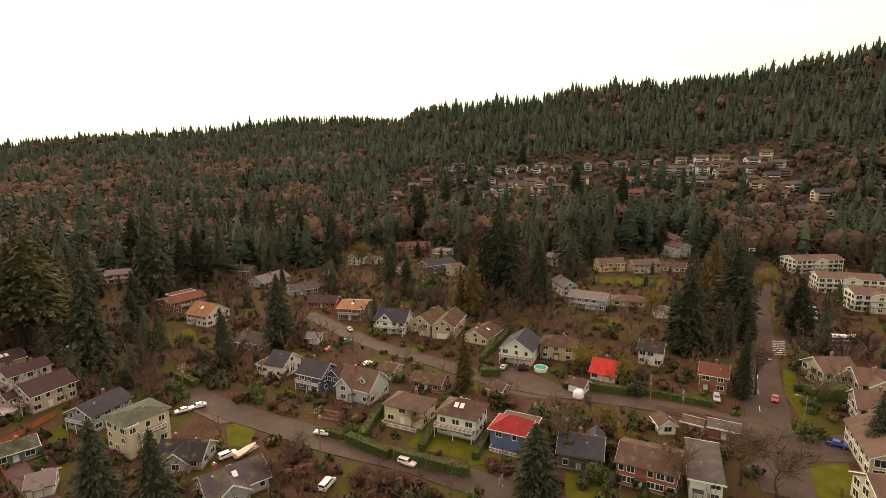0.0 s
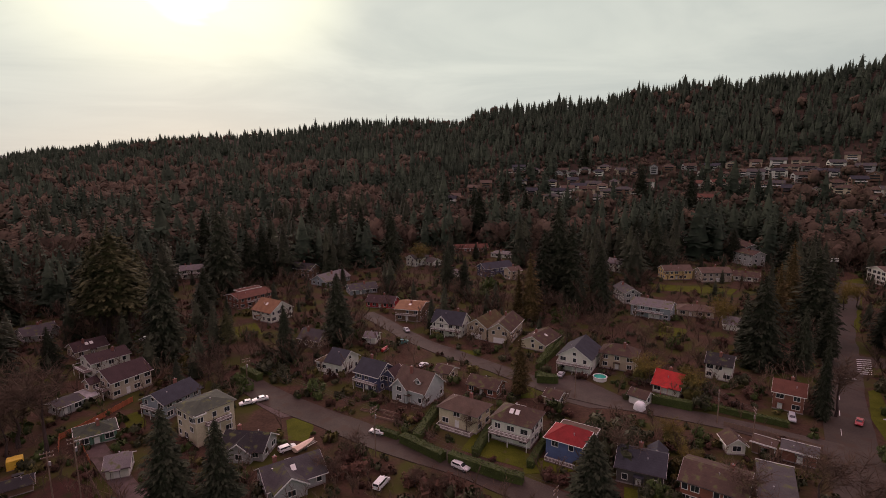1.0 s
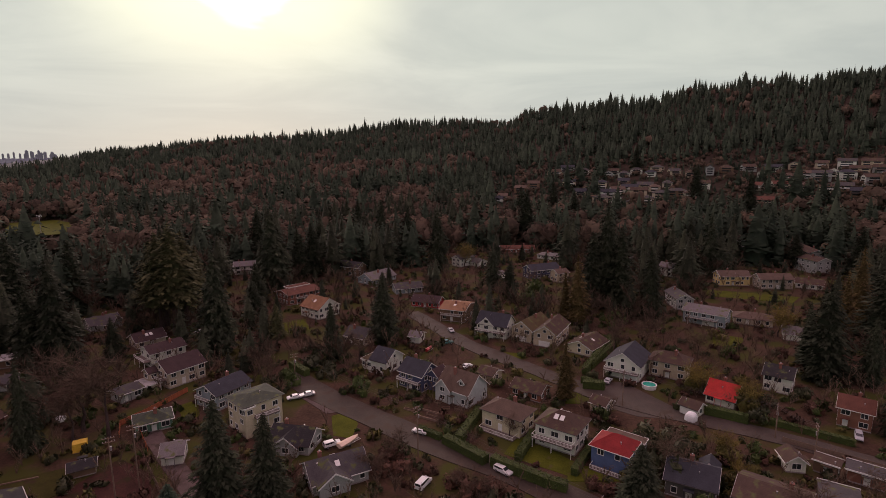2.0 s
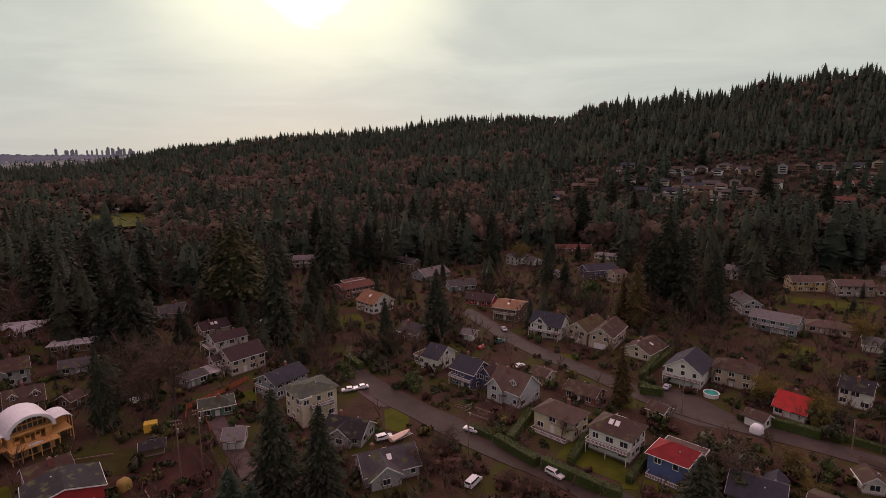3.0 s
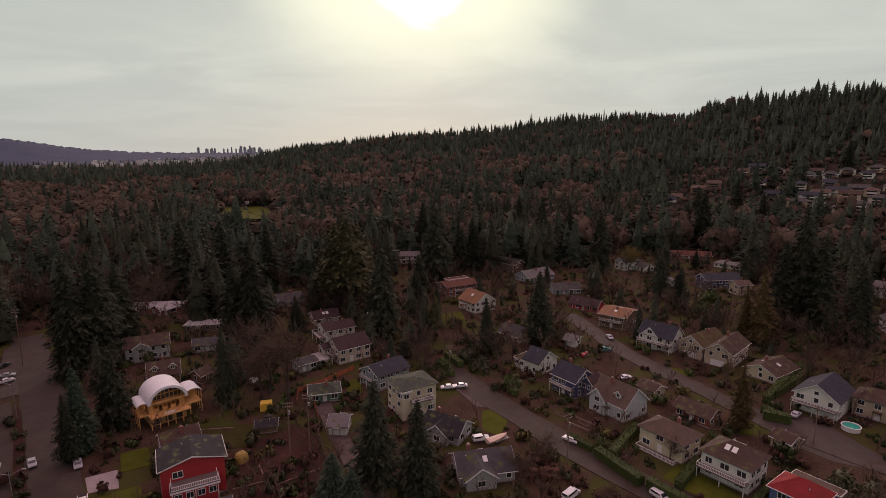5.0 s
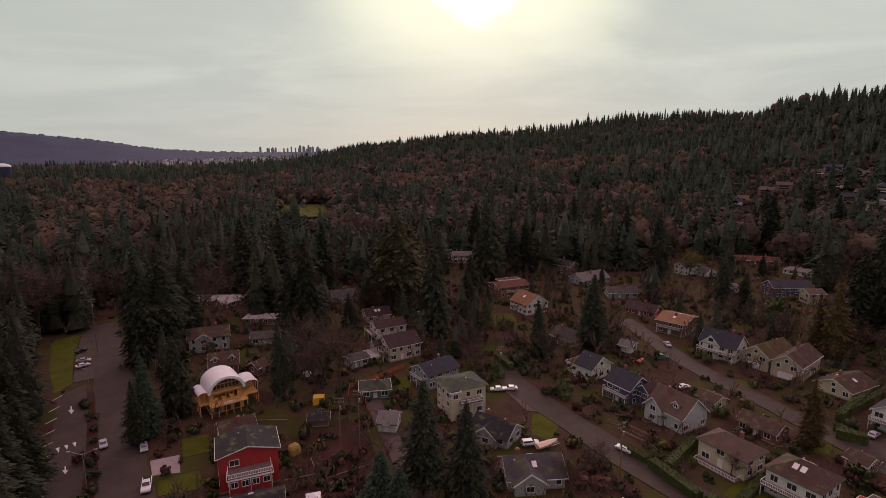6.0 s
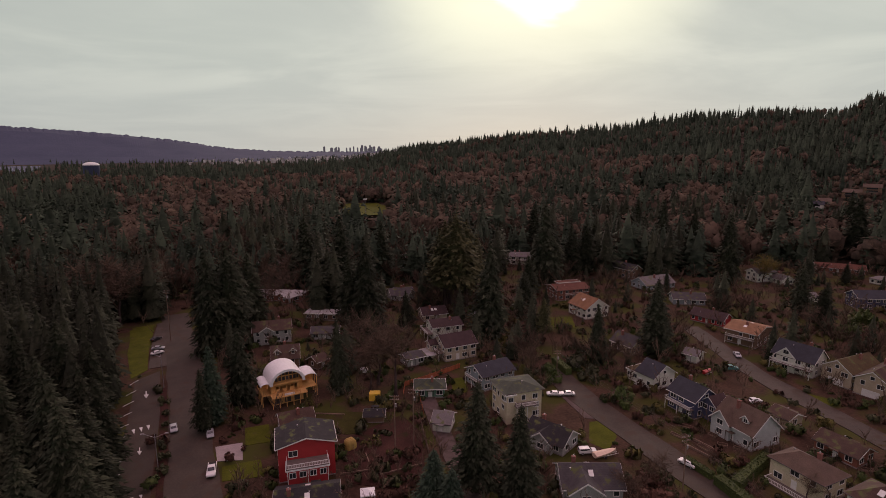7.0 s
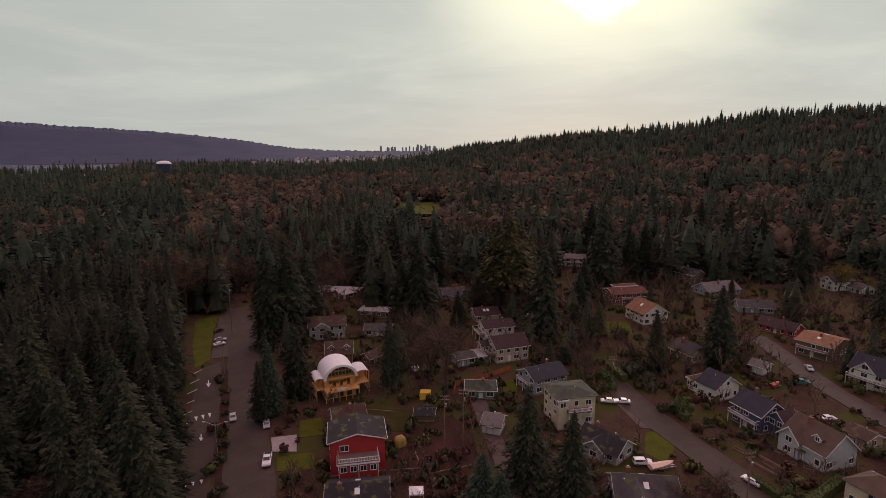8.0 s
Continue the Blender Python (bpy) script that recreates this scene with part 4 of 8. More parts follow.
def near_road(x, y, pad=0.5):
    for pts, hw in ROADS:
        m = hw + pad
        if not (min(p[0] for p in pts[::8]) - 30 < x < max(p[0] for p in pts[::8]) + 30 and min(p[1] for p in pts[::8]) - 30 < y < max(p[1] for p in pts[::8]) + 30):
            continue
        for a, b in zip(pts[::4], pts[4::4] + pts[-1:]):
            if not (min(a[0], b[0]) - m < x < max(a[0], b[0]) + m and min(a[1], b[1]) - m < y < max(a[1], b[1]) + m):
                continue
            dx, dy = b[0] - a[0], b[1] - a[1]
            t = max(0, min(1, ((x - a[0]) * dx + (y - a[1]) * dy) / (dx * dx + dy * dy + 1e-9)))
            if (x - a[0] - t * dx) ** 2 + (y - a[1] - t * dy) ** 2 < (hw + pad) ** 2:
                return True
    return False


# ---- vehicles ----
PAINTS = {}
for key, c in dict(white=(0.72, 0.72, 0.71), red=(0.40, 0.025, 0.03), blue=(0.03, 0.06, 0.42), silver=(0.35, 0.36, 0.38), dark=(0.03, 0.03, 0.035), teal=(0.03, 0.16, 0.15), green=(0.06, 0.12, 0.09)).items():
    PAINTS[key] = surface("car_paint_" + key, tint(c, 0.9), c, 0.3, 2.0, 4, spec=0.6)
RUBBER = surface("tyre_rubber", (0.018, 0.018, 0.018), (0.032, 0.032, 0.032), 0.9, 0.5)
LAMP_RED = surface("tail_lamp_red", (0.35, 0.02, 0.02), (0.42, 0.03, 0.03), 0.3)
LAMP_CLEAR = surface("head_lamp", (0.6, 0.6, 0.58), (0.7, 0.7, 0.7), 0.2)


def car(x, y, rz, paint="white", kind="car", label="", k=1.0):
    L_, W_, H_ = dict(car=(4.5, 1.8, 1.45), wagon=(4.7, 1.85, 1.65), van=(5.0, 1.95, 1.95), pickup=(5.8, 2.0, 1.9))[kind]
    ob = thing(kind, pose(x, y, 0.19, 0, 0, rz) @ Matrix.Diagonal((k, k, k, 1)), label or f"{paint} parked {kind} on the asphalt", "pickup truck" if kind == "pickup" else "car", "parked vehicles")
    prof = dict(car=[(-.5, .30), (-.5, .62), (-.46, .68), (-.34, .70), (-.22, 1.0), (.10, 1.0), (.24, .68), (.45, .60), (.5, .50), (.5, .28)],
                wagon=[(-.5, .28), (-.5, .64), (-.47, .98), (-.36, 1.0), (.08, 1.0), (.22, .66), (.45, .58), (.5, .48), (.5, .26)],
                van=[(-.5, .25), (-.5, .70), (-.48, .98), (-.4, 1.0), (.18, 1.0), (.33, .62), (.47, .52), (.5, .42), (.5, .22)],
                pickup=[(-.5, .28), (-.5, .58), (-.12, .58), (-.10, .98), (-.06, 1.0), (.12, 1.0), (.22, .64), (.46, .60), (.5, .48), (.5, .28)])[kind]
    bm = bmesh.new()
    rows = []
    for s, k in ((-1, 0), (-1, 1), (1, 1), (1, 0)):
        rows.append([bm.verts.new((px * L_ * (0.99 if k == 0 else 1), s * W_ / 2 * (1 if k == 0 else 0.94) * (0.80 if pz > 0.9 else 0.9 if pz > .75 else 1), pz * H_)) for px, pz in prof])
    n = len(prof)
    order = [rows[0], rows[3]]
    a, b = order
    bm.faces.new(a)
    bm.faces.new(b[::-1])
    for i in range(n):
        bm.faces.new((a[i], b[i], b[(i + 1) % n], a[(i + 1) % n]))
    for r in (rows[1], rows[2]):
        for v in r:
            bm.verts.remove(v)
    bmesh.ops.recalc_face_normals(bm, faces=bm.faces)
    bmesh.ops.bevel(bm, geom=[e for e in bm.edges], offset=0.05, segments=1, affect="EDGES")
    body = part("body", bm, PAINTS[paint], ob)
    top = [p for p in prof if p[1] > 0.9]
    x0, x1 = min(p[0] for p in top) * L_, max(p[0] for p in top) * L_
    zt, zb = H_ * 0.95, H_ * 0.70
    front = max(p[0] for p in prof if 0.6 < p[1] < 0.75 or p[1] == 0.62) * L_ if kind != "van" else 0.33 * L_
    rear = {"car": -0.34, "wagon": -0.475, "van": -0.49, "pickup": -0.11}[kind] * L_
    bm = bmesh.new()
    prism(bm, [(x0 + 0.15, zt), (rear + 0.25, zb), (front * 0.92 - 0.1, zb), (x1 - 0.1, zt)], -W_ / 2 * 0.93, W_ / 2 * 0.93, "y")
    part("side_window", bm, GLASS, body)
    bm = bmesh.new()
    fx = {"car": .24, "wagon": .22, "van": .33, "pickup": .22}[kind] * L_
    fz = {"car": .68, "wagon": .66, "van": .62, "pickup": .64}[kind] * H_
    prism(bm, [(x1 + 0.06, H_ * 0.97), (fx - 0.03, fz + 0.06), (fx + 0.05, fz + 0.06), (x1 + 0.13, H_ * 0.97)], -W_ / 2 * 0.74, W_ / 2 * 0.74, "y")
    part("windscreen", bm, GLASS, body)
    bm = bmesh.new()
    rx0 = x0
    rx1, rz1 = {"car": (-.34, .72), "wagon": (-.49, .68), "van": (-.495, .72), "pickup": (-.115, .66)}[kind]
    prism(bm, [(rx0 - 0.05, H_ * 0.96), (rx1 * L_ - 0.03, rz1 * H_), (rx1 * L_ + 0.04, rz1 * H_), (rx0 + 0.02, H_ * 0.96)], -W_ / 2 * 0.7, W_ / 2 * 0.7, "y")
    part("rear_window", bm, GLASS, body)
    if kind == "pickup":
        part("cargo_bed", boxes((-0.48 * L_, -W_ * 0.42, 0.56 * H_, -0.14 * L_, W_ * 0.42, 0.60 * H_)), RUBBER, body, "dark cargo bed liner")
    for s in (-1, 1):
        part("headlight", boxes((L_ * 0.485, s * W_ * 0.36 - 0.17, H_ * 0.42, L_ * 0.505, s * W_ * 0.36 + 0.17, H_ * 0.5)), LAMP_CLEAR, body)
        part("tail_light", boxes((-L_ * 0.508, s * W_ * 0.38 - 0.12, H_ * 0.45, -L_ * 0.49, s * W_ * 0.38 + 0.12, H_ * 0.58)), LAMP_RED, body)
        for fx_ in (-0.31, 0.31):
            key = ("wheel", W_)
            if key not in MESHES:
                bm = bmesh.new()
                tube(bm, (0, -0.11, 0), (0, 0.11, 0), 0.34, 0.34, 14)
                t_ = mesh_of(bm, "tyre", RUBBER)
                bm = bmesh.new()
                tube(bm, (0, -0.125, 0), (0, 0.125, 0), 0.2, 0.2, 10)
                MESHES[key] = (t_, mesh_of(bm, "rim", METAL))
            wh = part("wheel", MESHES[key][0], None, ob, "", pose(fx_ * L_, s * (W_ / 2 - 0.1), 0.34))
            part("rim", MESHES[key][1], None, wh)
    FOOTPRINTS.append((x, y, 2.6))
    return ob


# ---- poles and wires ----
def utility_pole(x, y, h, rz, lamp=False, arms=2):
    ob = thing("utility_pole", pose(x, y, 0, 0, 0, rz), "weathered timber utility pole with crossarms", "utility pole", "utility poles")
    bm = bmesh.new()
    tube(bm, (0, 0, -0.8), (0, 0, h), 0.17, 0.11, 8)
    part("pole", bm, WOOD, ob)
    for k in range(arms):
        arm = part("crossarm", boxes((-1.2, -0.07 + 0.16, h - 0.5 - 0.9 * k, 1.2, 0.07 + 0.16, h - 0.36 - 0.9 * k)), WOOD, ob)
        for i in (-1.1, -0.5, 0.5, 1.1):
            part("insulator", boxes((i - 0.05, 0.11, h - 0.36 - 0.9 * k, i + 0.05, 0.21, h - 0.16 - 0.9 * k)), METAL, arm)
    bm = bmesh.new()
    tube(bm, (0.3, 0, h - 3.2), (0.3, 0, h - 2.3), 0.24, 0.24, 9)
    part("transformer", bm, METAL, ob, "grey transformer can")
    return ob


def wire(a, b, sag=0.8, r=0.022):
    cu = bpy.data.curves.new("overhead_wire", "CURVE")
    cu.dimensions, cu.bevel_depth, cu.bevel_resolution = "3D", r, 0
    sp = cu.splines.new("POLY")
    sp.points.add(8)
    for i in range(9):
        f = i / 8
        p = Vector(a).lerp(Vector(b), f)
        sp.points[i].co = (p.x, p.y, p.z - sag * 4 * f * (1 - f), 1)
    cu.materials.append(DARKTRIM)
    return tagged(new("overhead_wire", cu), "thin black overhead wire between poles", "wire", "overhead wires")
# ---- single things ----
CANVAS = surface("cream_boat_canvas", (0.55, 0.46, 0.33), (0.70, 0.60, 0.46), 0.8, 1.0, 5, 0.02)
TARP_YELLOW = surface("yellow_tarpaulin", (0.55, 0.33, 0.03), (0.75, 0.48, 0.06), 0.6, 0.8, 5, 0.04)
TARP_OCHRE = surface("ochre_tarpaulin", (0.28, 0.19, 0.05), (0.42, 0.29, 0.08), 0.7, 0.6, 6, 0.05)
TARP_WHITE = surface("white_tarpaulin", (0.68, 0.68, 0.69), (0.82, 0.82, 0.82), 0.55, 1.0, 4, 0.03)
POOLWATER = surface("pool_water", (0.02, 0.30, 0.22), (0.04, 0.40, 0.30), 0.08, 1.5, 5, spec=0.6)
MEMBRANE = surface("white_roof_membrane", (0.62, 0.62, 0.62), (0.76, 0.76, 0.75), 0.6, 3.0, 5)
BUSBLUE = surface("bus_blue_paint", (0.05, 0.08, 0.22), (0.07, 0.11, 0.28), 0.35, 2.0)


def vault(bm, r, z, x0, x1, t=0.28, a0=0, a1=180, n=18, cy=0.0, flat=1.0):
    """A curved roof shell along x, springing at height z."""
    rows = []
    for i in range(n + 1):
        a = radians(a0 + (a1 - a0) * i / n)
        for rr in (r, r + t):
            for x in (x0, x1):
                rows.append(bm.verts.new((x, cy + rr * math.cos(a), z + rr * math.sin(a) * flat)))
    for i in range(n):
        b = 4 * i
        q = rows
        bm.faces.new((q[b], q[b + 1], q[b + 5], q[b + 4]))
        bm.faces.new((q[b + 2], q[b + 6], q[b + 7], q[b + 3]))
        bm.faces.new((q[b], q[b + 4], q[b + 6], q[b + 2]))
        bm.faces.new((q[b + 1], q[b + 3], q[b + 7], q[b + 5]))
    for b in (0, 4 * n):
        bm.faces.new((rows[b], rows[b + 2], rows[b + 3], rows[b + 1]))
    bmesh.ops.recalc_face_normals(bm, faces=bm.faces)


def arched_house(x, y, rz, s=1.0):
    """Unfinished plywood house: open stud front under a white vaulted roof, with vaulted side wings. Local -x looks at the street side."""
    ob = thing("unfinished_house", pose(x, y, 0, 0, 0, rz) @ Matrix.Diagonal((s, s, s, 1)), "unfinished plywood house with a white vaulted roof", "house", "houses of the valley")
    PLOTS.append((x, y, math.cos(radians(rz)), math.sin(radians(rz)), 5.2 * s, 6.5 * s))
    part("lower_wall", boxes((-3.2, -4.3, -0.5, 4.5, 4.3, 2.9)), PLY, ob)
    part("floor_deck", boxes((-5.8, -4.9, 2.903, 4.5, 4.6, 3.15)), PLY, ob)
    part("back_wall", boxes((1.2, -4.3, 3.153, 1.4, 4.3, 6.1)), PLY, ob)
    for s_ in (-1, 1):
        part("side_wall", boxes((-2.6, min(s_ * 4.3, s_ * 4.15), 3.153, 1.198, max(s_ * 4.3, s_ * 4.15), 6.1)), PLY, ob)
    part("upper_deck", boxes((-3.6, -4.1, 5.75, 1.19, 4.1, 5.95)), PLY, ob)
    # the gable under the vault, set back behind the rim; dark panels paint the shade of its unglazed openings
    for k in range(8):
        y0, y1 = -3.6 + k * 0.9, -2.7 + k * 0.9
        top = 6.1 + 3.3 * math.sqrt(max(0.05, 1 - (max(abs(y0), abs(y1)) / 4.4) ** 2))
        part("gable_panel", boxes((-1.4, y0 + 0.002, 5.953, -1.2, y1 - 0.002, top)), DARKTRIM, ob, "dark panel whose colour stands in for shade under the vault")
    for i in range(9):
        yy = -4.0 + i * 1.0
        top = 6.0 + 3.5 * math.sqrt(max(0.0, 1 - (yy / 4.55) ** 2))
        part("stud", boxes((-2.6, yy - 0.09, 3.155, -2.42, yy + 0.09, 5.748)), PLY, ob)
        if top > 6.8:
            part("stud", boxes((-1.62, yy - 0.08, 5.953, -1.44, yy + 0.08, top)), PLY, ob)
    for yy, w, z0, z1 in ((-3.5, 0.8, 3.153, 5.7), (-1.5, 0.9, 3.153, 4.1), (0.5, 0.9, 3.153, 4.1), (2.5, 0.9, 3.153, 4.1), (3.55, 0.8, 3.153, 5.7), (-0.5, 0.9, 5.0, 5.7), (1.5, 0.9, 5.0, 5.7)):
        part("sheathing", boxes((-2.4, yy - w / 2, z0, -2.34, yy + w / 2, z1)), PLY, ob)
    part("header", boxes((-1.78, -3.8, 7.2, -1.63, 3.8, 7.5)), PLY, ob)
    part("tie_beam", boxes((-3.7, -4.5, 5.96, -3.5, 4.5, 6.25)), PLY, ob)
    bm = bmesh.new()
    vault(bm, 4.45, 6.1, -4.4, 4.7, 0.32, flat=0.84)
    part("vault_roof", bm, MEMBRANE, ob, "white membrane vaulted roof")
    bm = bmesh.new()
    vault(bm, 4.05, 6.1, -4.5, -4.1, 0.39, flat=0.84)
    part("vault_rim", bm, MEMBRANE, ob)
    for s_, rr, off, far in ((-1, 2.0, 6.5, 8.4), (1, 1.2, 5.6, 6.6)):
        bm = bmesh.new()
        vault(bm, rr, 5.7, -2.8, 3.6, 0.2, 5, 172, 10, s_ * off, 0.55)
        part("wing_roof", bm, MEMBRANE, ob)
        y0, y1 = sorted((s_ * 4.32, s_ * far))
        part("wing_floor", boxes((-2.8, y0, 2.905, 3.4, y1, 3.1)), PLY, ob)
        for i in range(4):
            part("post", boxes((-2.8 + i * 1.95, s_ * far - 0.1, -0.4, -2.62 + i * 1.95, s_ * far + 0.1, 5.8)), PLY, ob)
        part("wing_wall", boxes((2.0, y0, 3.103, 2.15, y1, 5.6)), PLY, ob)
    for i in range(6):
        part("guard_post", boxes((-5.75, -4.8 + i * 1.84, 3.152, -5.65, -4.7 + i * 1.84, 4.2)), PLY, ob)
        part("deck_post", boxes((-5.6, -4.8 + i * 1.84, -0.4, -5.42, -4.62 + i * 1.84, 2.9)), PLY, ob)
    part("rail_top", boxes((-5.76, -4.8, 4.202, -5.64, 4.5, 4.3)), PLY, ob)
    # dark slabs on the closed wall stand in for the shade inside window openings
    for yy in (-2.6, 0.0, 2.6):
        part("opening", boxes((-3.25, yy - 0.8, 0.3, -3.2, yy + 0.8, 2.3)), DARKTRIM, ob, "dark slab painting the shade of an unglazed window opening")
    part("board_stack", boxes((-5.4, -1.5, 3.153, -4.7, 1.2, 3.5)), WHITE, ob, "stack of pale boards")


def fence(pts, h=1.7, mat=None, label="orange stained cedar board fence"):
    mat = mat or CEDAR
    ob = thing("fence", pose(0, 0, 0), label, "fence", "fences")
    board = mesh_of(boxes((-0.14, -0.02, 0.05, 0.14, 0.02, h)), "board", mat)
    post = mesh_of(boxes((-0.06, 0.022, -0.4, 0.06, 0.14, h + 0.1)), "post", mat)
    for a, b in zip(pts, pts[1:]):
        n = max(1, int(math.dist(a, b) / 0.31))
        rz = math.degrees(math.atan2(b[1] - a[1], b[0] - a[0]))
        for i in range(n):
            f = (i + 0.5) / n
            m = pose(a[0] + (b[0] - a[0]) * f, a[1] + (b[1] - a[1]) * f, 0, 0, 0, rz)
            part("board", board, None, ob, "", m)
            if i % 8 == 0:
                part("post", post, None, ob, "", m)
    return ob


def boat(x, y, rz, L=6.5, mat=None, name="boat", label="boat under a cream canvas cover on a trailer", z=0.55):
    ob = thing(name, pose(x, y, 0, 0, 0, rz), label, "boat")
    bm = bmesh.new()
    rows, n = [], 9
    for i in range(n):
        f = i / (n - 1)
        w = 1.12 * (L / 6.5) * (1 - f ** 2.6) ** 0.7 + 0.02
        xx = (f - 0.5) * L
        up = 0.35 * f * f
        rows.append([bm.verts.new((xx, s * w * k, z + zz + up)) for s, k, zz in ((-1, 0.25, 0.0), (-1, 0.85, 0.35), (-1, 1.0, 0.85), (0, 0, 1.25 - 0.3 * f), (1, 1.0, 0.85), (1, 0.85, 0.35), (1, 0.25, 0.0))])
    for a, b in zip(rows, rows[1:]):
        for k in range(6):
            bm.faces.new((a[k], b[k], b[k + 1], a[k + 1]))
        bm.faces.new((a[6], b[6], b[0], a[0]))
    bm.faces.new(rows[0][::-1])
    bm.faces.new(rows[-1])
    bmesh.ops.recalc_face_normals(bm, faces=bm.faces)
    part("hull", bm, mat or CANVAS, ob)
    part("trailer_frame", boxes((-L * 0.4, -0.4, z - 0.25, L * 0.6, -0.3, z - 0.1), (-L * 0.4, 0.3, z - 0.25, L * 0.6, 0.4, z - 0.1), (-L * 0.1, -0.9, z - 0.249, 0, 0.9, z - 0.101)), METAL, ob)
    for s in (-1, 1):
        bm = bmesh.new()
        tube(bm, (-L * 0.05, s * 0.85, 0.3), (-L * 0.05, s * 1.02, 0.3), 0.3, 0.3, 12)
        part("wheel", bm, RUBBER, ob)
    FOOTPRINTS.append((x, y, 2.5))


def pool(x, y, r=2.3, h=1.2):
    ob = thing("round_pool", pose(x, y, 0), "round above-ground pool with green water", "pool")
    n = 28

    def ring(r0, r1, z0, z1):
        bm = bmesh.new()
        v = [[bm.verts.new((rr * math.cos(6.28318 * i / n), rr * math.sin(6.28318 * i / n), zz)) for i in range(n)] for rr, zz in ((r0, z0), (r1, z0), (r1, z1), (r0, z1))]
        for i in range(n):
            j = (i + 1) % n
            for k in range(4):
                bm.faces.new((v[k][i], v[k][j], v[(k + 1) % 4][j], v[(k + 1) % 4][i]))
        bmesh.ops.recalc_face_normals(bm, faces=bm.faces)
        return bm
    part("pool_wall", ring(r - 0.06, r, 0, h), WHITE, ob)
    part("rim", ring(r - 0.14, r + 0.16, h + 0.003, h + 0.09), WHITE, ob)
    bm = bmesh.new()
    bmesh.ops.create_circle(bm, cap_ends=True, segments=n, radius=r - 0.07)
    bmesh.ops.translate(bm, verts=bm.verts, vec=(0, 0, h - 0.18))
    part("water", bm, POOLWATER, ob)
    FOOTPRINTS.append((x, y, r + 1.5))


def tarp_heap(x, y, w, d, h, mat, label, name="tarpaulin_cover", seed=1):
    """A covered stack: a domed sheet with folds that falls to the ground."""
    rnd = random.Random(seed)
    bm = bmesh.new()
    n, rings = 20, 6
    rows = []
    for j in range(rings + 1):
        f = j / rings
        row = []
        for i in range(n):
            a = 6.28318 * i / n
            sq = (abs(math.cos(a)) ** 4 + abs(math.sin(a)) ** 4) ** -0.25
            k = (1 - f ** 3 * 0.98) * (1 + 0.05 * math.sin(i * 2.1) * (1 - f))
            row.append(bm.verts.new((math.cos(a) * sq * w / 2 * k, math.sin(a) * sq * d / 2 * k, h * (1 - (1 - f) ** 1.7) + rnd.uniform(-0.04, 0.04) * f)))
        rows.append(row)
    for a, b in zip(rows, rows[1:]):
        for i in range(n):
            j = (i + 1) % n
            bm.faces.new((a[i], a[j], b[j], b[i]))
    bm.faces.new(rows[-1])
    bmesh.ops.recalc_face_normals(bm, faces=bm.faces)
    ob = part(name, bm, mat, None)
    ob.matrix_basis = pose(x, y, 0, 0, 0, rnd.uniform(0, 90))
    tagged(ob, label, "tarpaulin")
    FOOTPRINTS.append((x, y, max(w, d) * 0.6))


def tarp_box(x, y, rz, w, d, h, mat, label):
    """A tarpaulin pulled over a square stack: slack sides, a slightly sloping top and rounded edges."""
    ob = thing("tarpaulin_cover", pose(x, y, 0, 0, 0, rz), label, "tarpaulin", "covered heaps")
    rnd = random.Random(int(w * 10))
    bm = boxes((-w / 2, -d / 2, 0.15, w / 2, d / 2, h))
    bmesh.ops.subdivide_edges(bm, edges=bm.edges[:], cuts=3, use_grid_fill=True)
    for v in bm.verts:
        v.co += Vector((rnd.uniform(-0.07, 0.07), rnd.uniform(-0.07, 0.07), (0.12 * v.co.x / w - 0.05 + rnd.uniform(-0.05, 0.05)) if v.co.z > h * 0.8 else 0))
    part("cover", bm, mat, ob)
    part("pallet", boxes((-w / 2 - 0.05, -d / 2 - 0.05, 0.0, w / 2 + 0.05, d / 2 + 0.05, 0.145)), WOOD, ob)
    FOOTPRINTS.append((x, y, w * 0.7))
    return ob


def canopy(x, y, rz, w, d, h, label="white canvas garden canopy on posts"):
    ob = thing("garden_canopy", pose(x, y, 0, 0, 0, rz), label, "canopy")
    bm = bmesh.new()
    v = [bm.verts.new(p) for p in ((-w / 2, -d / 2, h), (w / 2, -d / 2, h), (w / 2, d / 2, h), (-w / 2, d / 2, h))]
    u = [bm.verts.new((p.co.x, p.co.y, h - 0.25)) for p in v]
    t = bm.verts.new((0, 0, h + 0.7))
    for i in range(4):
        bm.faces.new((v[i], v[(i + 1) % 4], t))
        bm.faces.new((u[i], u[(i + 1) % 4], v[(i + 1) % 4], v[i]))
    bm.faces.new(u[::-1])
    part("cover", bm, TARP_WHITE, ob)
    for sx in (-1, 1):
        for sy in (-1, 1):
            part("post", boxes((sx * (w / 2 - 0.1) - 0.05, sy * (d / 2 - 0.1) - 0.05, -0.2, sx * (w / 2 - 0.1) + 0.05, sy * (d / 2 - 0.1) + 0.05, h - 0.26)), WHITE, ob)
    FOOTPRINTS.append((x, y, max(w, d) * 0.6))


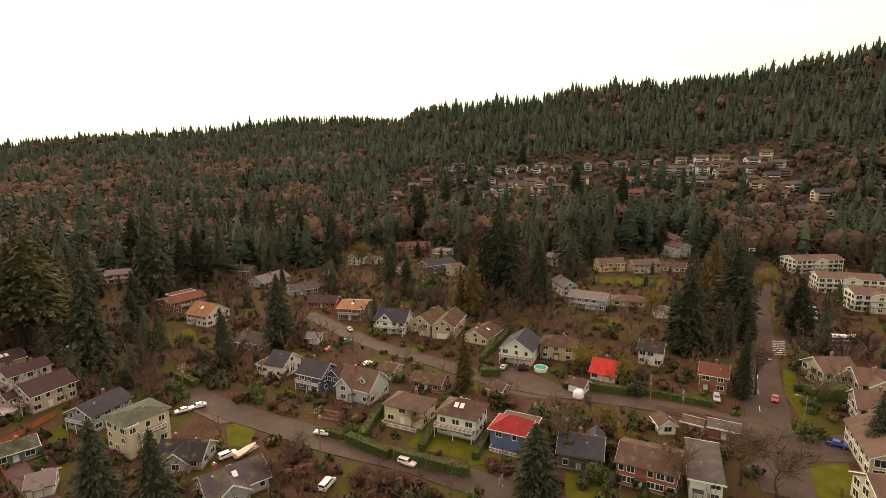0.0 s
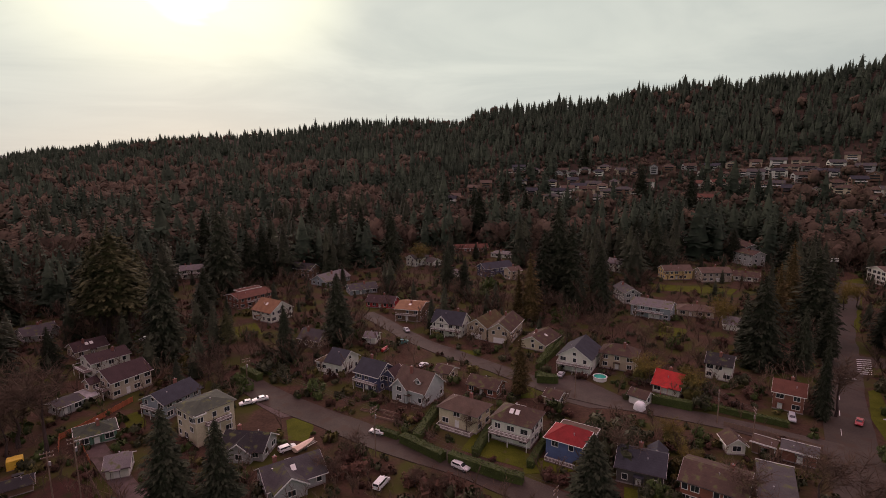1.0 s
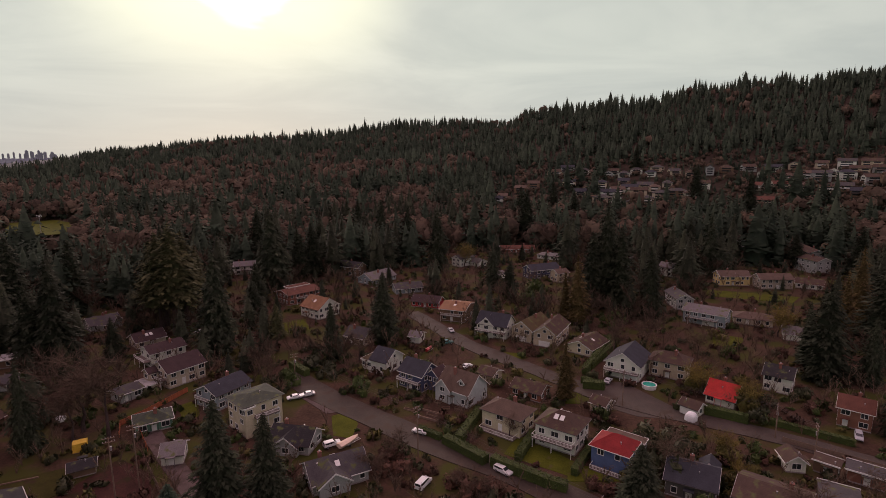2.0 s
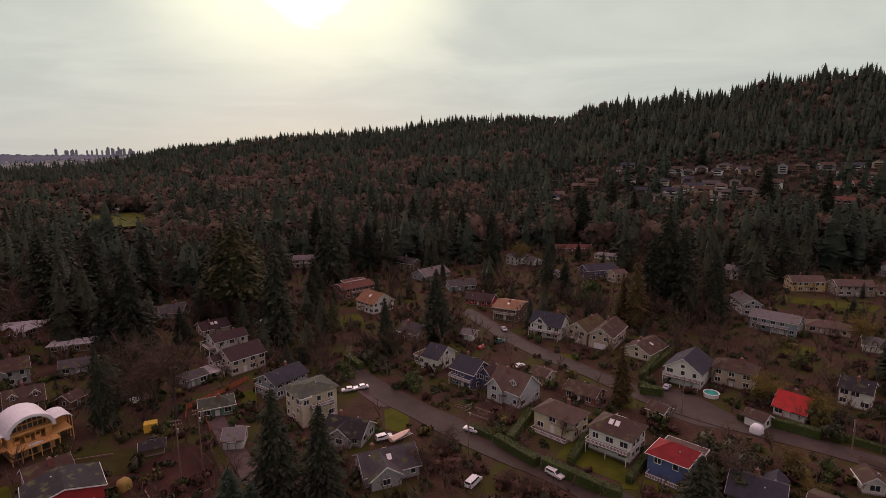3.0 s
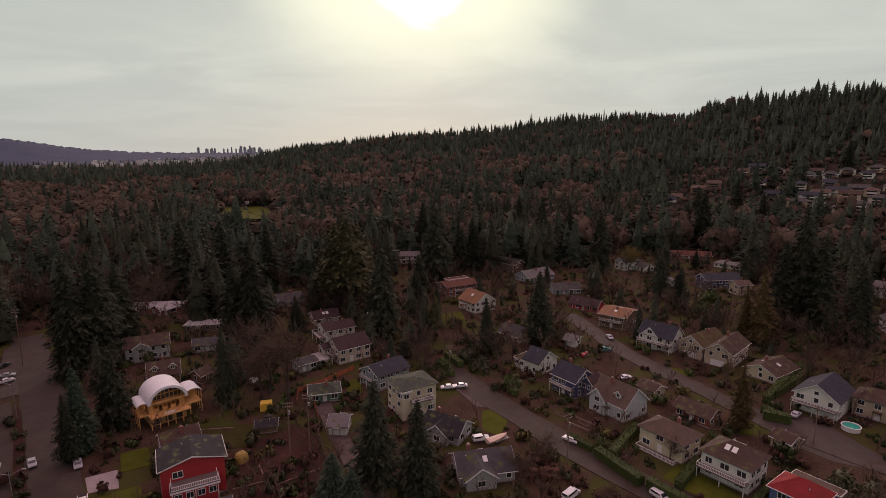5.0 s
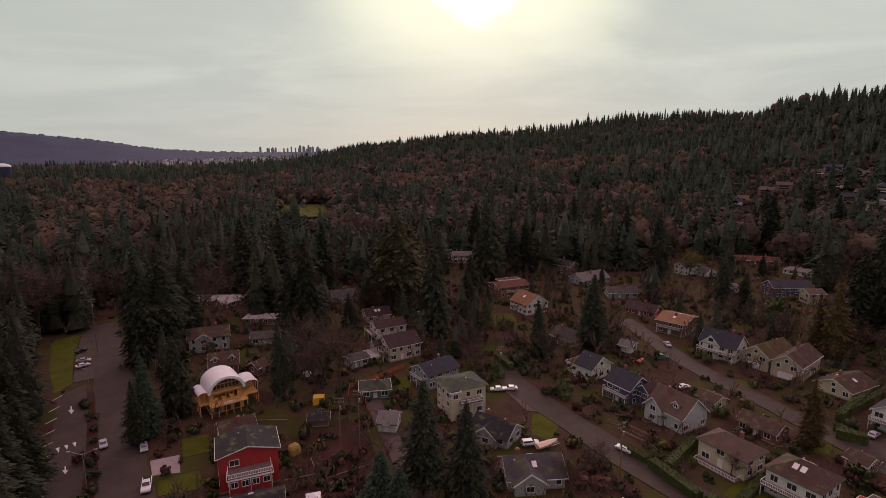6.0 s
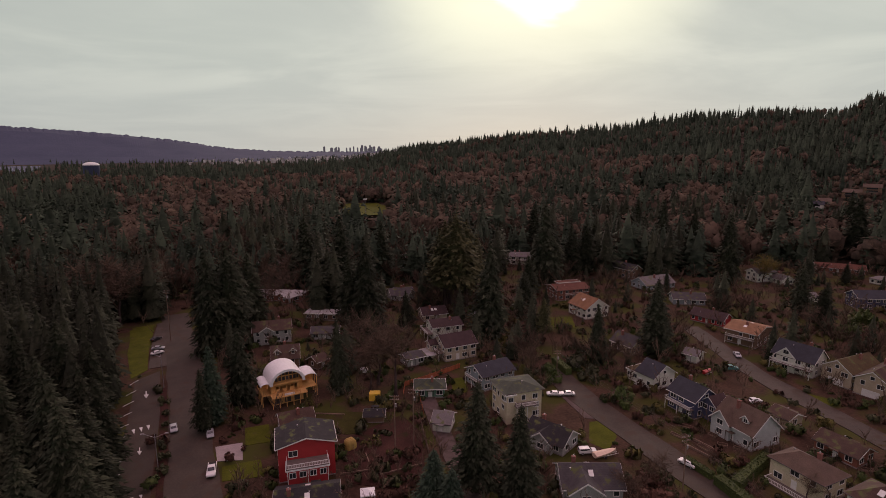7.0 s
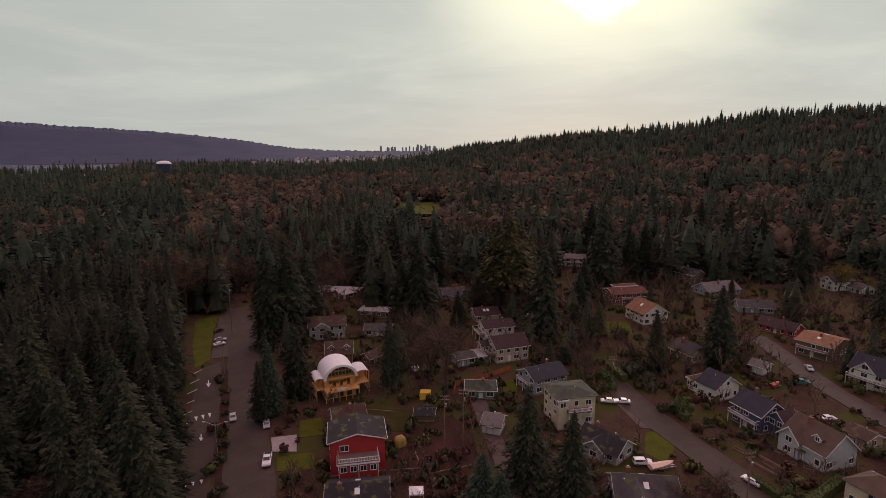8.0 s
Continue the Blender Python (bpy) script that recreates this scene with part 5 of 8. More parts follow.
def bus(x, y, rz):
    ob = thing("bus", pose(x, y, 0.19, 0, 0, rz), "white and blue city bus on the side street", "bus", "parked vehicles")
    L, W, H = 12.6, 2.6, 3.1
    bm = boxes((-L / 2, -W / 2, 1.15, L / 2, W / 2, H))
    bmesh.ops.bevel(bm, geom=list(bm.edges), offset=0.14, segments=2, affect="EDGES")
    body = part("body", bm, PAINTS["white"], ob)
    part("skirt", boxes((-L / 2 + 0.02, -W / 2 + 0.01, 0.35, L / 2 - 0.02, W / 2 - 0.01, 1.2)), BUSBLUE, ob)
    for s in (-1, 1):
        for i in range(7):
            x0 = -L / 2 + 0.6 + i * 1.58
            part("side_window", boxes((x0, min(s * W / 2, s * (W / 2 + 0.02)), 1.45, x0 + 1.42, max(s * W / 2, s * (W / 2 + 0.02)), 2.45)), GLASS, body)
        for xx in (-3.6, 3.9):
            bm = bmesh.new()
            tube(bm, (xx, s * (W / 2 - 0.3), 0.48), (xx, s * (W / 2 + 0.02), 0.48), 0.48, 0.48, 14)
            part("wheel", bm, RUBBER, ob)
    part("windscreen", boxes((L / 2, -W / 2 + 0.2, 1.2, L / 2 + 0.02, W / 2 - 0.2, 2.6)), GLASS, body)
    part("rear_window", boxes((-L / 2 - 0.02, -W / 2 + 0.4, 1.7, -L / 2, W / 2 - 0.4, 2.5)), GLASS, body)
    part("roof_unit", boxes((-3.6, -0.8, H + 0.003, -1.2, 0.8, H + 0.25)), WHITE, body)
    FOOTPRINTS.append((x, y, 6))


def street_lamp(x, y, h, rz, arms=(1,), reach=2.4, category="street lamp"):
    ob = thing("street_lamp", pose(x, y, 0, 0, 0, rz), "grey street lamp on a tall pole", category, "street lamps")
    bm = bmesh.new()
    tube(bm, (0, 0, -0.5), (0, 0, h), 0.13, 0.08, 8)
    part("pole", bm, METAL, ob)
    for s in arms:
        bm = bmesh.new()
        tube(bm, (0, 0, h - 0.9), (s * reach, 0, h + 0.1), 0.06, 0.045, 6)
        arm = part("arm", bm, METAL, ob)
        part("lamp_head", boxes((min(s * reach, s * (reach + 0.75)), -0.16, h + 0.02, max(s * reach, s * (reach + 0.75)), 0.16, h + 0.2)), METAL, arm)


def flood_mast(x, y, h, z=0.0, rz=0):
    ob = thing("floodlight_mast", pose(x, y, z, 0, 0, rz), "tall floodlight mast over the playing field", "floodlight", "floodlight masts")
    bm = bmesh.new()
    tube(bm, (0, 0, -0.5), (0, 0, h), 0.25, 0.16, 8)
    part("mast", bm, METAL, ob)
    for j in range(2):
        bar = part("crossbar", boxes((-2.1, -0.1, h - 0.6 - j * 1.3, 2.1, 0.1, h - 0.4 - j * 1.3)), METAL, ob)
        for i in range(4):
            part("floodlight", boxes((-1.9 + i * 1.1, -0.4, h - 0.4 - j * 1.3, -1.3 + i * 1.1, -0.12, h + 0.2 - j * 1.3)), WHITE, bar)


def raised_bed(x, y, rz, w=3.0, d=1.4, h=0.4, mat=None):
    ob = thing("raised_bed", pose(x, y, 0, 0, 0, rz), "weathered timber raised garden bed with soil", "garden bed", "raised beds")
    for row in ((-w / 2, -d / 2, -0.1, w / 2, -d / 2 + 0.08, h), (-w / 2, d / 2 - 0.08, -0.1, w / 2, d / 2, h), (-w / 2, -d / 2 + 0.082, -0.1, -w / 2 + 0.08, d / 2 - 0.082, h), (w / 2 - 0.08, -d / 2 + 0.082, -0.1, w / 2, d / 2 - 0.082, h)):
        part("board", boxes(row), mat or WOOD, ob)
    part("soil", boxes((-w / 2 + 0.081, -d / 2 + 0.083, -0.1, w / 2 - 0.081, d / 2 - 0.083, h - 0.08)), GROUND, ob)
    FOOTPRINTS.append((x, y, w * 0.45))


def garden_wall(x0, y0, x1, y1, h=0.8, mat=None, label="low stacked timber retaining wall in the garden"):
    L = math.dist((x0, y0), (x1, y1))
    ob = thing("retaining_wall", pose((x0 + x1) / 2, (y0 + y1) / 2, 0, 0, 0, math.degrees(math.atan2(y1 - y0, x1 - x0))), label, "wall", "retaining walls")
    n = max(2, int(h / 0.22))
    for k in range(n):
        part("sleeper", boxes((-L / 2 + (k % 2) * 0.1, -0.12, k * 0.22 - 0.05 + 0.003, L / 2 - (k % 2) * 0.1, 0.12, k * 0.22 + 0.165)), mat or WOOD, ob)


def paint_mark(name, pts, label):
    vs = [(*p, 0.225) for p in pts] + [(*p, 0.1) for p in pts]
    n = len(pts)
    me = bpy.data.meshes.new(name)
    me.from_pydata(vs, [], [tuple(range(n))] + [(i, i + n, (i + 1) % n + n, (i + 1) % n) for i in range(n)])
    bm = bmesh.new()
    bm.from_mesh(me)
    bmesh.ops.recalc_face_normals(bm, faces=bm.faces)
    bm.to_mesh(me)
    bm.free()
    me.materials.append(MARK)
    return tagged(new(name, me), label, "road marking", "road markings", "structure")


def bar_mark(x0, y0, x1, y1, w, label="white painted line on the asphalt", name="road_line"):
    d = Vector((x1 - x0, y1 - y0)).normalized()
    s = Vector((-d.y, d.x)) * w / 2
    return paint_mark(name, [(x0 + s.x, y0 + s.y), (x0 - s.x, y0 - s.y), (x1 - s.x, y1 - s.y), (x1 + s.x, y1 + s.y)], label)


def domed_hall(x, y, z, r):
    ob = thing("domed_hall", pose(x, y, z), "white domed hall on the far shore", "building")
    bm = bmesh.new()
    bmesh.ops.create_uvsphere(bm, u_segments=20, v_segments=10, radius=r)
    bmesh.ops.delete(bm, geom=[v for v in bm.verts if v.co.z < -0.01], context="VERTS")
    bmesh.ops.scale(bm, vec=(1, 1, 0.42), verts=bm.verts)
    part("dome", bm, MEMBRANE, ob)
    # added support below the dome, coloured with the haze blue of the far hill
    bm = bmesh.new()
    tube(bm, (0, 0, -60), (0, 0, 0), r * 0.99, r * 0.99, 20)
    part("drum", bm, HAZEWOOD, ob, "added drum below the dome in the hill's haze colour")

# ---- streets, lanes and lawns ----
strip('road', [(74.8, 105.6), (87.7, 134.8), (100.3, 159.0), (112.4, 181.7), (125.0, 204.7), (139.7, 233.9), (164.1, 271.8), (198.4, 323.5)], 11.2, ASPHALT, 0.17, 'worn grey asphalt main road', category='road')
strip('road', [(124.0, 202.2), (133.6, 198.2), (149.9, 196.7), (168.6, 196.3)], 11.0, ASPHALT, 0.178, 'grey asphalt side street past the flats', category='road')
strip('road', [(25.2, 101.9), (11.7, 109.1), (-0.9, 116.4), (-13.6, 123.0), (-27.1, 127.8), (-40.9, 136.0), (-55.9, 143.8), (-68.6, 150.9), (-79.9, 159.1), (-86.5, 165.0)], 8.9, ASPHALT, 0.186, 'cracked grey asphalt street between the gardens', category='road')
strip('road', [(-62.9, 242.1), (-47.5, 223.9), (-32.7, 206.0), (-18.2, 194.1), (-3.1, 182.8), (8.5, 173.7), (20.8, 163.6), (39.2, 156.8), (61.0, 149.7), (81.1, 138.6), (86.4, 135.7)], 7.9, LANE, 0.194, 'patched asphalt back lane behind the houses', category='road')
strip('road', [(-252.4, 109.6), (-215.1, 95.5), (-184.7, 83.0), (-157.8, 71.4), (-137.6, 62.3), (-122.0, 55.0), (-105.5, 47.6), (-89.8, 40.7)], 11.2, ASPHALT, 0.202, 'grey asphalt road beside the woods', category='road')
patch('parking_lot', [(-188.8, 68.1), (-190.8, 76.9), (-163.6, 65.6), (-143.7, 56.2), (-128.3, 48.6), (-102.1, 36.5), (-109.2, 29.4), (-126.1, 38.0), (-149.7, 50.1)], ASPHALT, 0.04, 'grey asphalt parking lot beside the road', 'parking lot')
patch('yard', [(16.4, 175.9), (25.5, 178.2), (40.0, 160.0), (38.6, 154.1), (26.6, 154.3), (15.0, 160.4)], LANE, 0.06, 'grey asphalt parking yard', 'yard')
patch('verge', [(115.5, 174.2), (119.9, 176.5), (103.6, 140.8), (99.5, 139.3), (104.5, 155.0)], GRASS, 0.03, 'green verge beside the road', 'lawn')
patch('verge', [(84.6, 116.5), (96.9, 118.6), (88.3, 102.1), (76.4, 100.4)], GRASS, 0.03, 'green verge beside the road', 'lawn')
patch('forecourt', [(91.6, 131.8), (115.2, 131.5), (105.3, 119.0), (85.7, 119.3)], LANE, 0.06, 'asphalt forecourt of the flats', 'forecourt')
patch('verge', [(190.6, 323.8), (213.9, 339.4), (148.9, 233.7), (142.2, 233.8)], GRASS, 0.03, 'yellow-green grass verge', 'lawn')
patch('lawn', [(-60.3, 138.4), (-55.7, 143.1), (-51.1, 135.3), (-50.2, 127.6), (-55.6, 128.2)], GRASS, 0.03, 'mossy green winter lawn', 'lawn')
patch('lawn', [(-121.6, 209.9), (-108.4, 223.7), (-99.6, 209.4), (-115.2, 200.2)], GRASS, 0.03, 'mossy green winter lawn', 'lawn')
patch('lawn', [(-6.4, 137.6), (2.0, 131.6), (7.7, 127.4), (6.0, 121.0), (-3.8, 124.9), (-9.6, 127.6)], GRASS, 0.03, 'mossy green winter lawn', 'lawn')
patch('lawn', [(6.2, 124.8), (16.4, 127.3), (17.7, 120.9), (5.9, 118.6)], GRASS, 0.03, 'mossy green winter lawn', 'lawn')
patch('lawn', [(-17.4, 198.2), (-7.7, 198.0), (-9.5, 190.5), (-15.8, 190.6)], GRASS, 0.03, 'mossy green winter lawn', 'lawn')
patch('lawn', [(6.3, 164.7), (11.6, 168.1), (11.1, 159.6), (5.2, 158.5)], GRASS, 0.03, 'mossy green winter lawn', 'lawn')
patch('lawn', [(-108.5, 136.1), (-105.5, 140.6), (-98.1, 131.6), (-100.9, 127.5)], GRASS, 0.03, 'mossy green winter lawn', 'lawn')
patch('lawn', [(28.4, 116.0), (36.7, 112.6), (34.6, 105.5), (26.1, 105.6)], GRASS, 0.03, 'mossy green winter lawn', 'lawn')
patch('lawn', [(67.8, 235.6), (79.1, 231.2), (74.2, 219.7), (64.7, 219.9)], GRASS, 0.03, 'mossy green winter lawn', 'lawn')
patch('lawn', [(85.4, 312.1), (128.8, 303.8), (120.4, 290.9), (81.8, 298.5)], GRASS, 0.03, 'mossy green winter lawn', 'lawn')
patch('lawn', [(-127.7, 91.1), (-118.0, 98.3), (-106.2, 107.8), (-101.5, 98.8), (-108.0, 90.1), (-119.5, 87.2)], MOSS, 0.03, 'mossy green winter lawn', 'lawn')
patch('lawn', [(-119.4, 61.2), (-115.1, 69.0), (-108.1, 65.6), (-113.8, 58.2)], GRASS, 0.03, 'mossy green winter lawn', 'lawn')
patch('lawn', [(-132.0, 74.7), (-128.9, 80.1), (-120.2, 75.6), (-123.8, 70.0)], GRASS, 0.03, 'mossy green winter lawn', 'lawn')
patch('lawn', [(-244.4, 87.2), (-246.4, 96.8), (-195.4, 72.2), (-192.3, 68.1)], GRASS, 0.03, 'mossy green winter lawn', 'lawn')
patch('earth_plot', [(-106.8, 87.2), (-103.8, 107.7), (-92.4, 103.7), (-78.3, 89.4), (-79.0, 82.6), (-91.2, 76.3)], EARTH, 0.035, 'bare red-brown earth plot', 'earth', False)
strip('road', [(-117.0, 129.1), (-101.5, 117.4), (-88.6, 107.5), (-76.8, 98.9), (-63.9, 89.7)], 4.9, GRAVEL, 0.21, 'narrow gravel lane between gardens', category='lane')
patch('driveway', [(-129.1, 64.6), (-125.6, 70.2), (-118.2, 66.0), (-122.5, 61.6)], CONCRETE, 0.05, 'pale concrete driveway', 'driveway')
patch('forecourt', [(-74.7, 153.2), (-60.8, 148.3), (-55.7, 143.1), (-62.2, 139.4), (-73.8, 147.5)], GRAVEL, 0.045, 'gravel forecourt', 'forecourt')

# ---- houses round the street in the foreground ----
house(-79.2, 130.0, 57.5, 11.2, 9.4, 3, 'hip', 1.2, 'green', 'cream', high=8.8, label='tall cream three-storey house with bay windows', decks=((3, 2, 2.6, 0.6),), wings=((-4.4, -4.9, 2.4, 1.6, 8.5, 0, 'x', 'green'),), chimney=False)
house(-121.2, 153.9, 65.4, 12.6, 10.4, 2, 'gable', 2.9, 'plum', 'beige', label='long beige house with a plum roof and white porch', decks=((2, 1, 2.0, 0.7),), wings=((-9.6, 1.6, 4.6, 7.0, 2.0, 0, 'x', 'white'), (-7.9, 3.0, 3.0, 4.0, 4.9, 1.2, 'x', 'plum')), chimney=False)
house(-96.9, 142.2, 71.0, 12.4, 9.4, 2, 'gable', 2.2, 'slate', 'bluegrey', high=5.0, label='low blue-grey house with a slate roof and white front', decks=((2, 1, 1.4, 0.8),))
house(-107.1, 123.8, 42.8, 9.0, 7.0, 1, 'hip', 1.8, 'green', 'green', label='low green house with a mossy roof', windows=1.2)
house(-90.2, 110.3, 26.2, 4.8, 6.5, 1, 'gable', 1.6, 'pale', 'white', label='small white cottage with a pale roof', chimney=False)
house(-63.3, 121.9, -1.5, 11.0, 8.0, 1, 'tee', 2.6, 'dark', 'grey', label='grey house with a dark hipped shingle roof', porch=(3, 0.0, 6, 1.5))
house(-47.7, 110.4, 39.5, 13.0, 9.5, 1, 'tee', 2.9, 'grey', 'grey', label='grey house with a worn shingle roof', porch=(3, -2.0, 7, 2.0), skylights=1)
house(-54.7, 175.3, -22.0, 6.8, 9.6, 2, 'gable', 3.1, 'slate', 'white', high=4.5, label='white house with a dark slate roof and a flat wing', decks=((3, 0, 1.6, 0.9),), wings=((-5.6, -0.6, 4.6, 7.6, 3.4, 0, 'x', 'mossy'),), chimney=False, skylights=0)
house(-40.4, 164.2, -26.0, 9.4, 8.8, 2, 'gable', 3.1, 'slate', 'navy', label='dark blue house with white deck and slate roof', decks=((3, 1, 1.7, 0.95),), wings=((6.4, 1.6, 4.4, 5.2, 5.2, 1.9, 'y', 'plum'),))
house(-24.9, 157.2, -28.0, 11.6, 10.2, 2, 'tee', 4.4, 'tan', 'paleblue', high=4.6, label='grey-shingled craftsman house with white gables', dormers=((3, 2.4),), porch=(3, -3.0, 5.6, 1.0))
house(-9.6, 142.0, -26.0, 11.8, 8.2, 2, 'hip', 2.6, 'tan', 'cream', high=5.2, label='cream house with a tan hipped roof', decks=((3, 0, 2.6, 0.9),))
house(4.9, 136.2, -24.0, 10.8, 9.4, 2, 'hip', 2.9, 'brown', 'white', high=6.0, label='white house with a brown hipped roof and balcony', decks=((3, 1, 2.2, 1.0),), skylights=2, chimney=False)
house(17.3, 128.2, -26.0, 8.8, 7.8, 2, 'hip', 2.7, 'red', 'blue', high=5.4, label='blue house with a dark red roof and white trim', decks=((3, 0, 2, 0.9),), wings=((1.0, 5.4, 9.0, 2.6, 5.2, 0, 'x', 'tan'),), chimney=False)
house(33.4, 121.2, -19.0, 10.0, 10.2, 1, 'gable', 2.5, 'slate', 'dark', high=3.9, label='dark house with a slate roof', wings=((3.0, 5.6, 4.0, 4.0, 3.6, 1.6, 'y', 'slate'),))
house(47.0, 113.4, -28.0, 12.4, 11.0, 2, 'gable', 1.9, 'brown', 'redbrown', label='red-brown house with a low brown roof', windows=1.6)
house(58.9, 112.2, -22.0, 6.4, 17.0, 2, 'flat', 0.4, 'grey', 'white', high=4.8, label='low white building with a flat grey roof', chimney=False)
house(59.0, 134.6, -89.8, 5.0, 4.2, 1, 'gable', 1.5, 'brown', 'white', label='small white shed with a brown roof', chimney=False, name='shed')
house(73.3, 131.2, -28.9, 7.0, 4.5, 1, 'flat', 0.3, 'grey', 'brick', label='low brick garage along the lane', chimney=False, name='garage', windows=0.5)
house(66.4, 134.0, -34.2, 4.6, 3.5, 1, 'flat', 0.3, 'brown', 'brown', label='low brown timber carport along the lane', chimney=False, name='garage', windows=0.5)
house(85.3, 161.2, -28.3, 7.6, 8.0, 2, 'gable', 2.3, 'redbrown', 'brick', label='red-brown brick house behind the trees')
house(53.7, 168.9, -33.9, 7.9, 8.0, 1, 'gable', 3.4, 'scarlet', 'white', label='small white house with a scarlet roof', windows=1.3)
house(42.3, 159.2, -39.4, 5.0, 4.5, 1, 'gable', 1.3, 'brown', 'white', label='white garage with a pale roof', garage=(3, 0.0), chimney=False, name='garage')
house(42.0, 188.0, -22.0, 11.8, 8.4, 2, 'hip', 2.7, 'brown', 'tan', label='tan house with a brown hipped roof beside the pool')
house(28.1, 187.1, 66.5, 13.6, 11.1, 2, 'gable', 3.6, 'slate', 'white', label='white-decked house with a slate gable roof', decks=((2, 1, 2.2, 1.0),), garage=(2, -2.6), chimney=False)
house(15.7, 207.0, 60.3, 13.6, 10.4, 1, 'gable', 2.4, 'brown', 'cream', label='cream bungalow with a brown roof', skylights=1)
house(-6.1, 218.5, 63.8, 15.7, 9.0, 2, 'gable', 2.9, 'mossy', 'tan', label='tan house with a mossy gable roof', garage=(2, 0.0))
house(2.3, 215.2, 72.0, 17.7, 9.0, 2, 'gable', 2.9, 'brown', 'tan', label='tan house with a brown gable roof', garage=(2, 0.0))
house(-20.6, 218.4, -18.0, 13.0, 9.2, 2, 'tee', 3.8, 'slate', 'white', label='white-decked house with a dark slate roof', decks=((3, 1, 2.2, 1.0),), porch=(3, -2.0, 6, 0.6))
house(-40.3, 239.5, -10.0, 11.6, 15.0, 2, 'gable', 1.7, 'orange', 'brown', high=5.4, label='brown house with a moss-orange roof', skylights=1, decks=((3, 1, 1.4, 0.9),))
house(-58.0, 255.5, -9.5, 13.9, 8.5, 1, 'gable', 2.3, 'plum', 'red', label='red cottage with a plum roof', windows=1.3)
house(-75.1, 280.3, 31.3, 14.7, 9.0, 1, 'gable', 2.3, 'grey', 'bluegrey', label='blue-grey house with a grey roof')
house(-51.0, 204.5, -8.4, 4.6, 6.0, 1, 'gable', 1.2, 'pale', 'white', label='small white outbuilding beside the lane', chimney=False, name='shed')
house(-73.2, 199.6, -18.0, 9.4, 8.0, 1, 'gable', 2.8, 'grey', 'cream', high=3.4, label='cream cottage with a grey roof', windows=1.5)
house(-104.3, 231.4, -26.3, 12.4, 12.6, 2, 'gable', 4.0, 'orange', 'white', high=4.9, label='white house with an orange shingle roof', skylights=1, chimney=False)
house(-126.2, 253.5, 56.0, 18.0, 13.0, 2, 'gable', 1.6, 'redbrown', 'redbrown', high=5.2, label='long red-brown timber house with a raised clerestory', decks=((3, 1, 1.5, 0.6),), wings=((1.0, 2.5, 12.0, 4.0, 7.2, 0, 'x', 'redbrown'),), chimney=False)
house(-119.8, 315.7, -19.1, 15.2, 9.0, 2, 'gable', 2.6, 'dark', 'brown', label='brown house with a dark roof')
house(-98.8, 300.7, 62.0, 19.5, 12.0, 1, 'gable', 3.4, 'pale', 'bluegrey', label='blue-grey house with a broad pale roof')
house(-18.0, 172.6, -26.9, 5.6, 6.0, 1, 'gable', 1.2, 'brown', 'tan', label='low tan shed with a brown roof', chimney=False, name='shed')
house(-4.2, 163.0, -24.7, 9.9, 7.0, 1, 'gable', 1.8, 'brown', 'redbrown', label='low brown outbuilding behind the houses', chimney=False, name='shed')
house(16.7, 156.6, -32.8, 4.6, 5.0, 1, 'gable', 1.2, 'brown', 'tan', label='small tan garage beside the lane', chimney=False, name='garage')

# ---- houses towards the woods ----
house(69.8, 250.7, -28.8, 17.1, 10.0, 2, 'gable', 2.1, 'pale', 'bluegrey', label='blue-grey split-level house with a deck', decks=((3, 1, 2, 0.7),), garage=(3, -2.0))
house(89.6, 253.9, -15.7, 15.0, 9.0, 1, 'hip', 2.0, 'tan', 'beige', label='beige bungalow with a tan roof')
house(99.0, 234.5, -17.9, 8.3, 8.0, 1, 'gable', 2.1, 'pale', 'white', label='white bungalow with a pale roof')
house(73.7, 182.1, -28.8, 7.6, 8.0, 2, 'gable', 2.3, 'dark', 'white', label='white house with a dark roof', windows=1.3)
house(102.9, 328.4, 9.5, 16.4, 9.0, 2, 'gable', 2.3, 'tan', 'yellow', label='pale yellow house with a low gable', windows=1.2)
house(122.8, 324.2, 8.7, 17.4, 9.0, 2, 'gable', 2.3, 'tan', 'stucco', label='stucco house with a low tan roof', garage=(3, -2.0))
house(142.4, 326.6, -23.5, 12.7, 9.0, 1, 'gable', 2.3, 'brown', 'white', label='white bungalow with a brown roof')
house(-61.7, 448.8, 47.1, 32.3, 11.0, 2, 'gable', 2.9, 'pale', 'tan', label='large tan house with a pale roof')
house(-23.2, 409.3, 14.4, 25.3, 9.0, 1, 'gable', 2.1, 'redbrown', 'brick', label='brick bungalow with a red-brown roof')
house(1.8, 387.0, -21.6, 16.0, 10.0, 1, 'hip', 1.6, 'pale', 'white', label='long white bungalow with a pale roof')
house(-3.7, 328.4, 33.8, 19.8, 10.0, 2, 'gable', 2.6, 'slate', 'navy', label='dark blue house with a slate roof')
house(72.7, 346.1, -32.4, 8.5, 9.0, 2, 'gable', 2.3, 'pale', 'white', label='white house with a pale roof')
house(63.8, 276.8, -82.1, 15.5, 8.0, 2, 'gable', 2.1, 'grey', 'grey', label='grey house with a grey roof')
house(-48.6, 356.6, -37.4, 15.8, 8.0, 1, 'gable', 2.1, 'grey', 'white', label='white cottage with a grey roof')
house(-147.1, 316.4, -1.9, 9.0, 8.0, 1, 'gable', 2.0, 'grey', 'white', label='white cottage among the dark firs')
house(-192.3, 311.6, 8.9, 14.9, 9.0, 1, 'gable', 2.3, 'brown', 'white', label='white bungalow with a brown roof')
house(-230.0, 380.3, 60.8, 9.0, 8.0, 2, 'gable', 2.1, 'grey', 'white', label='pale house glimpsed between firs')
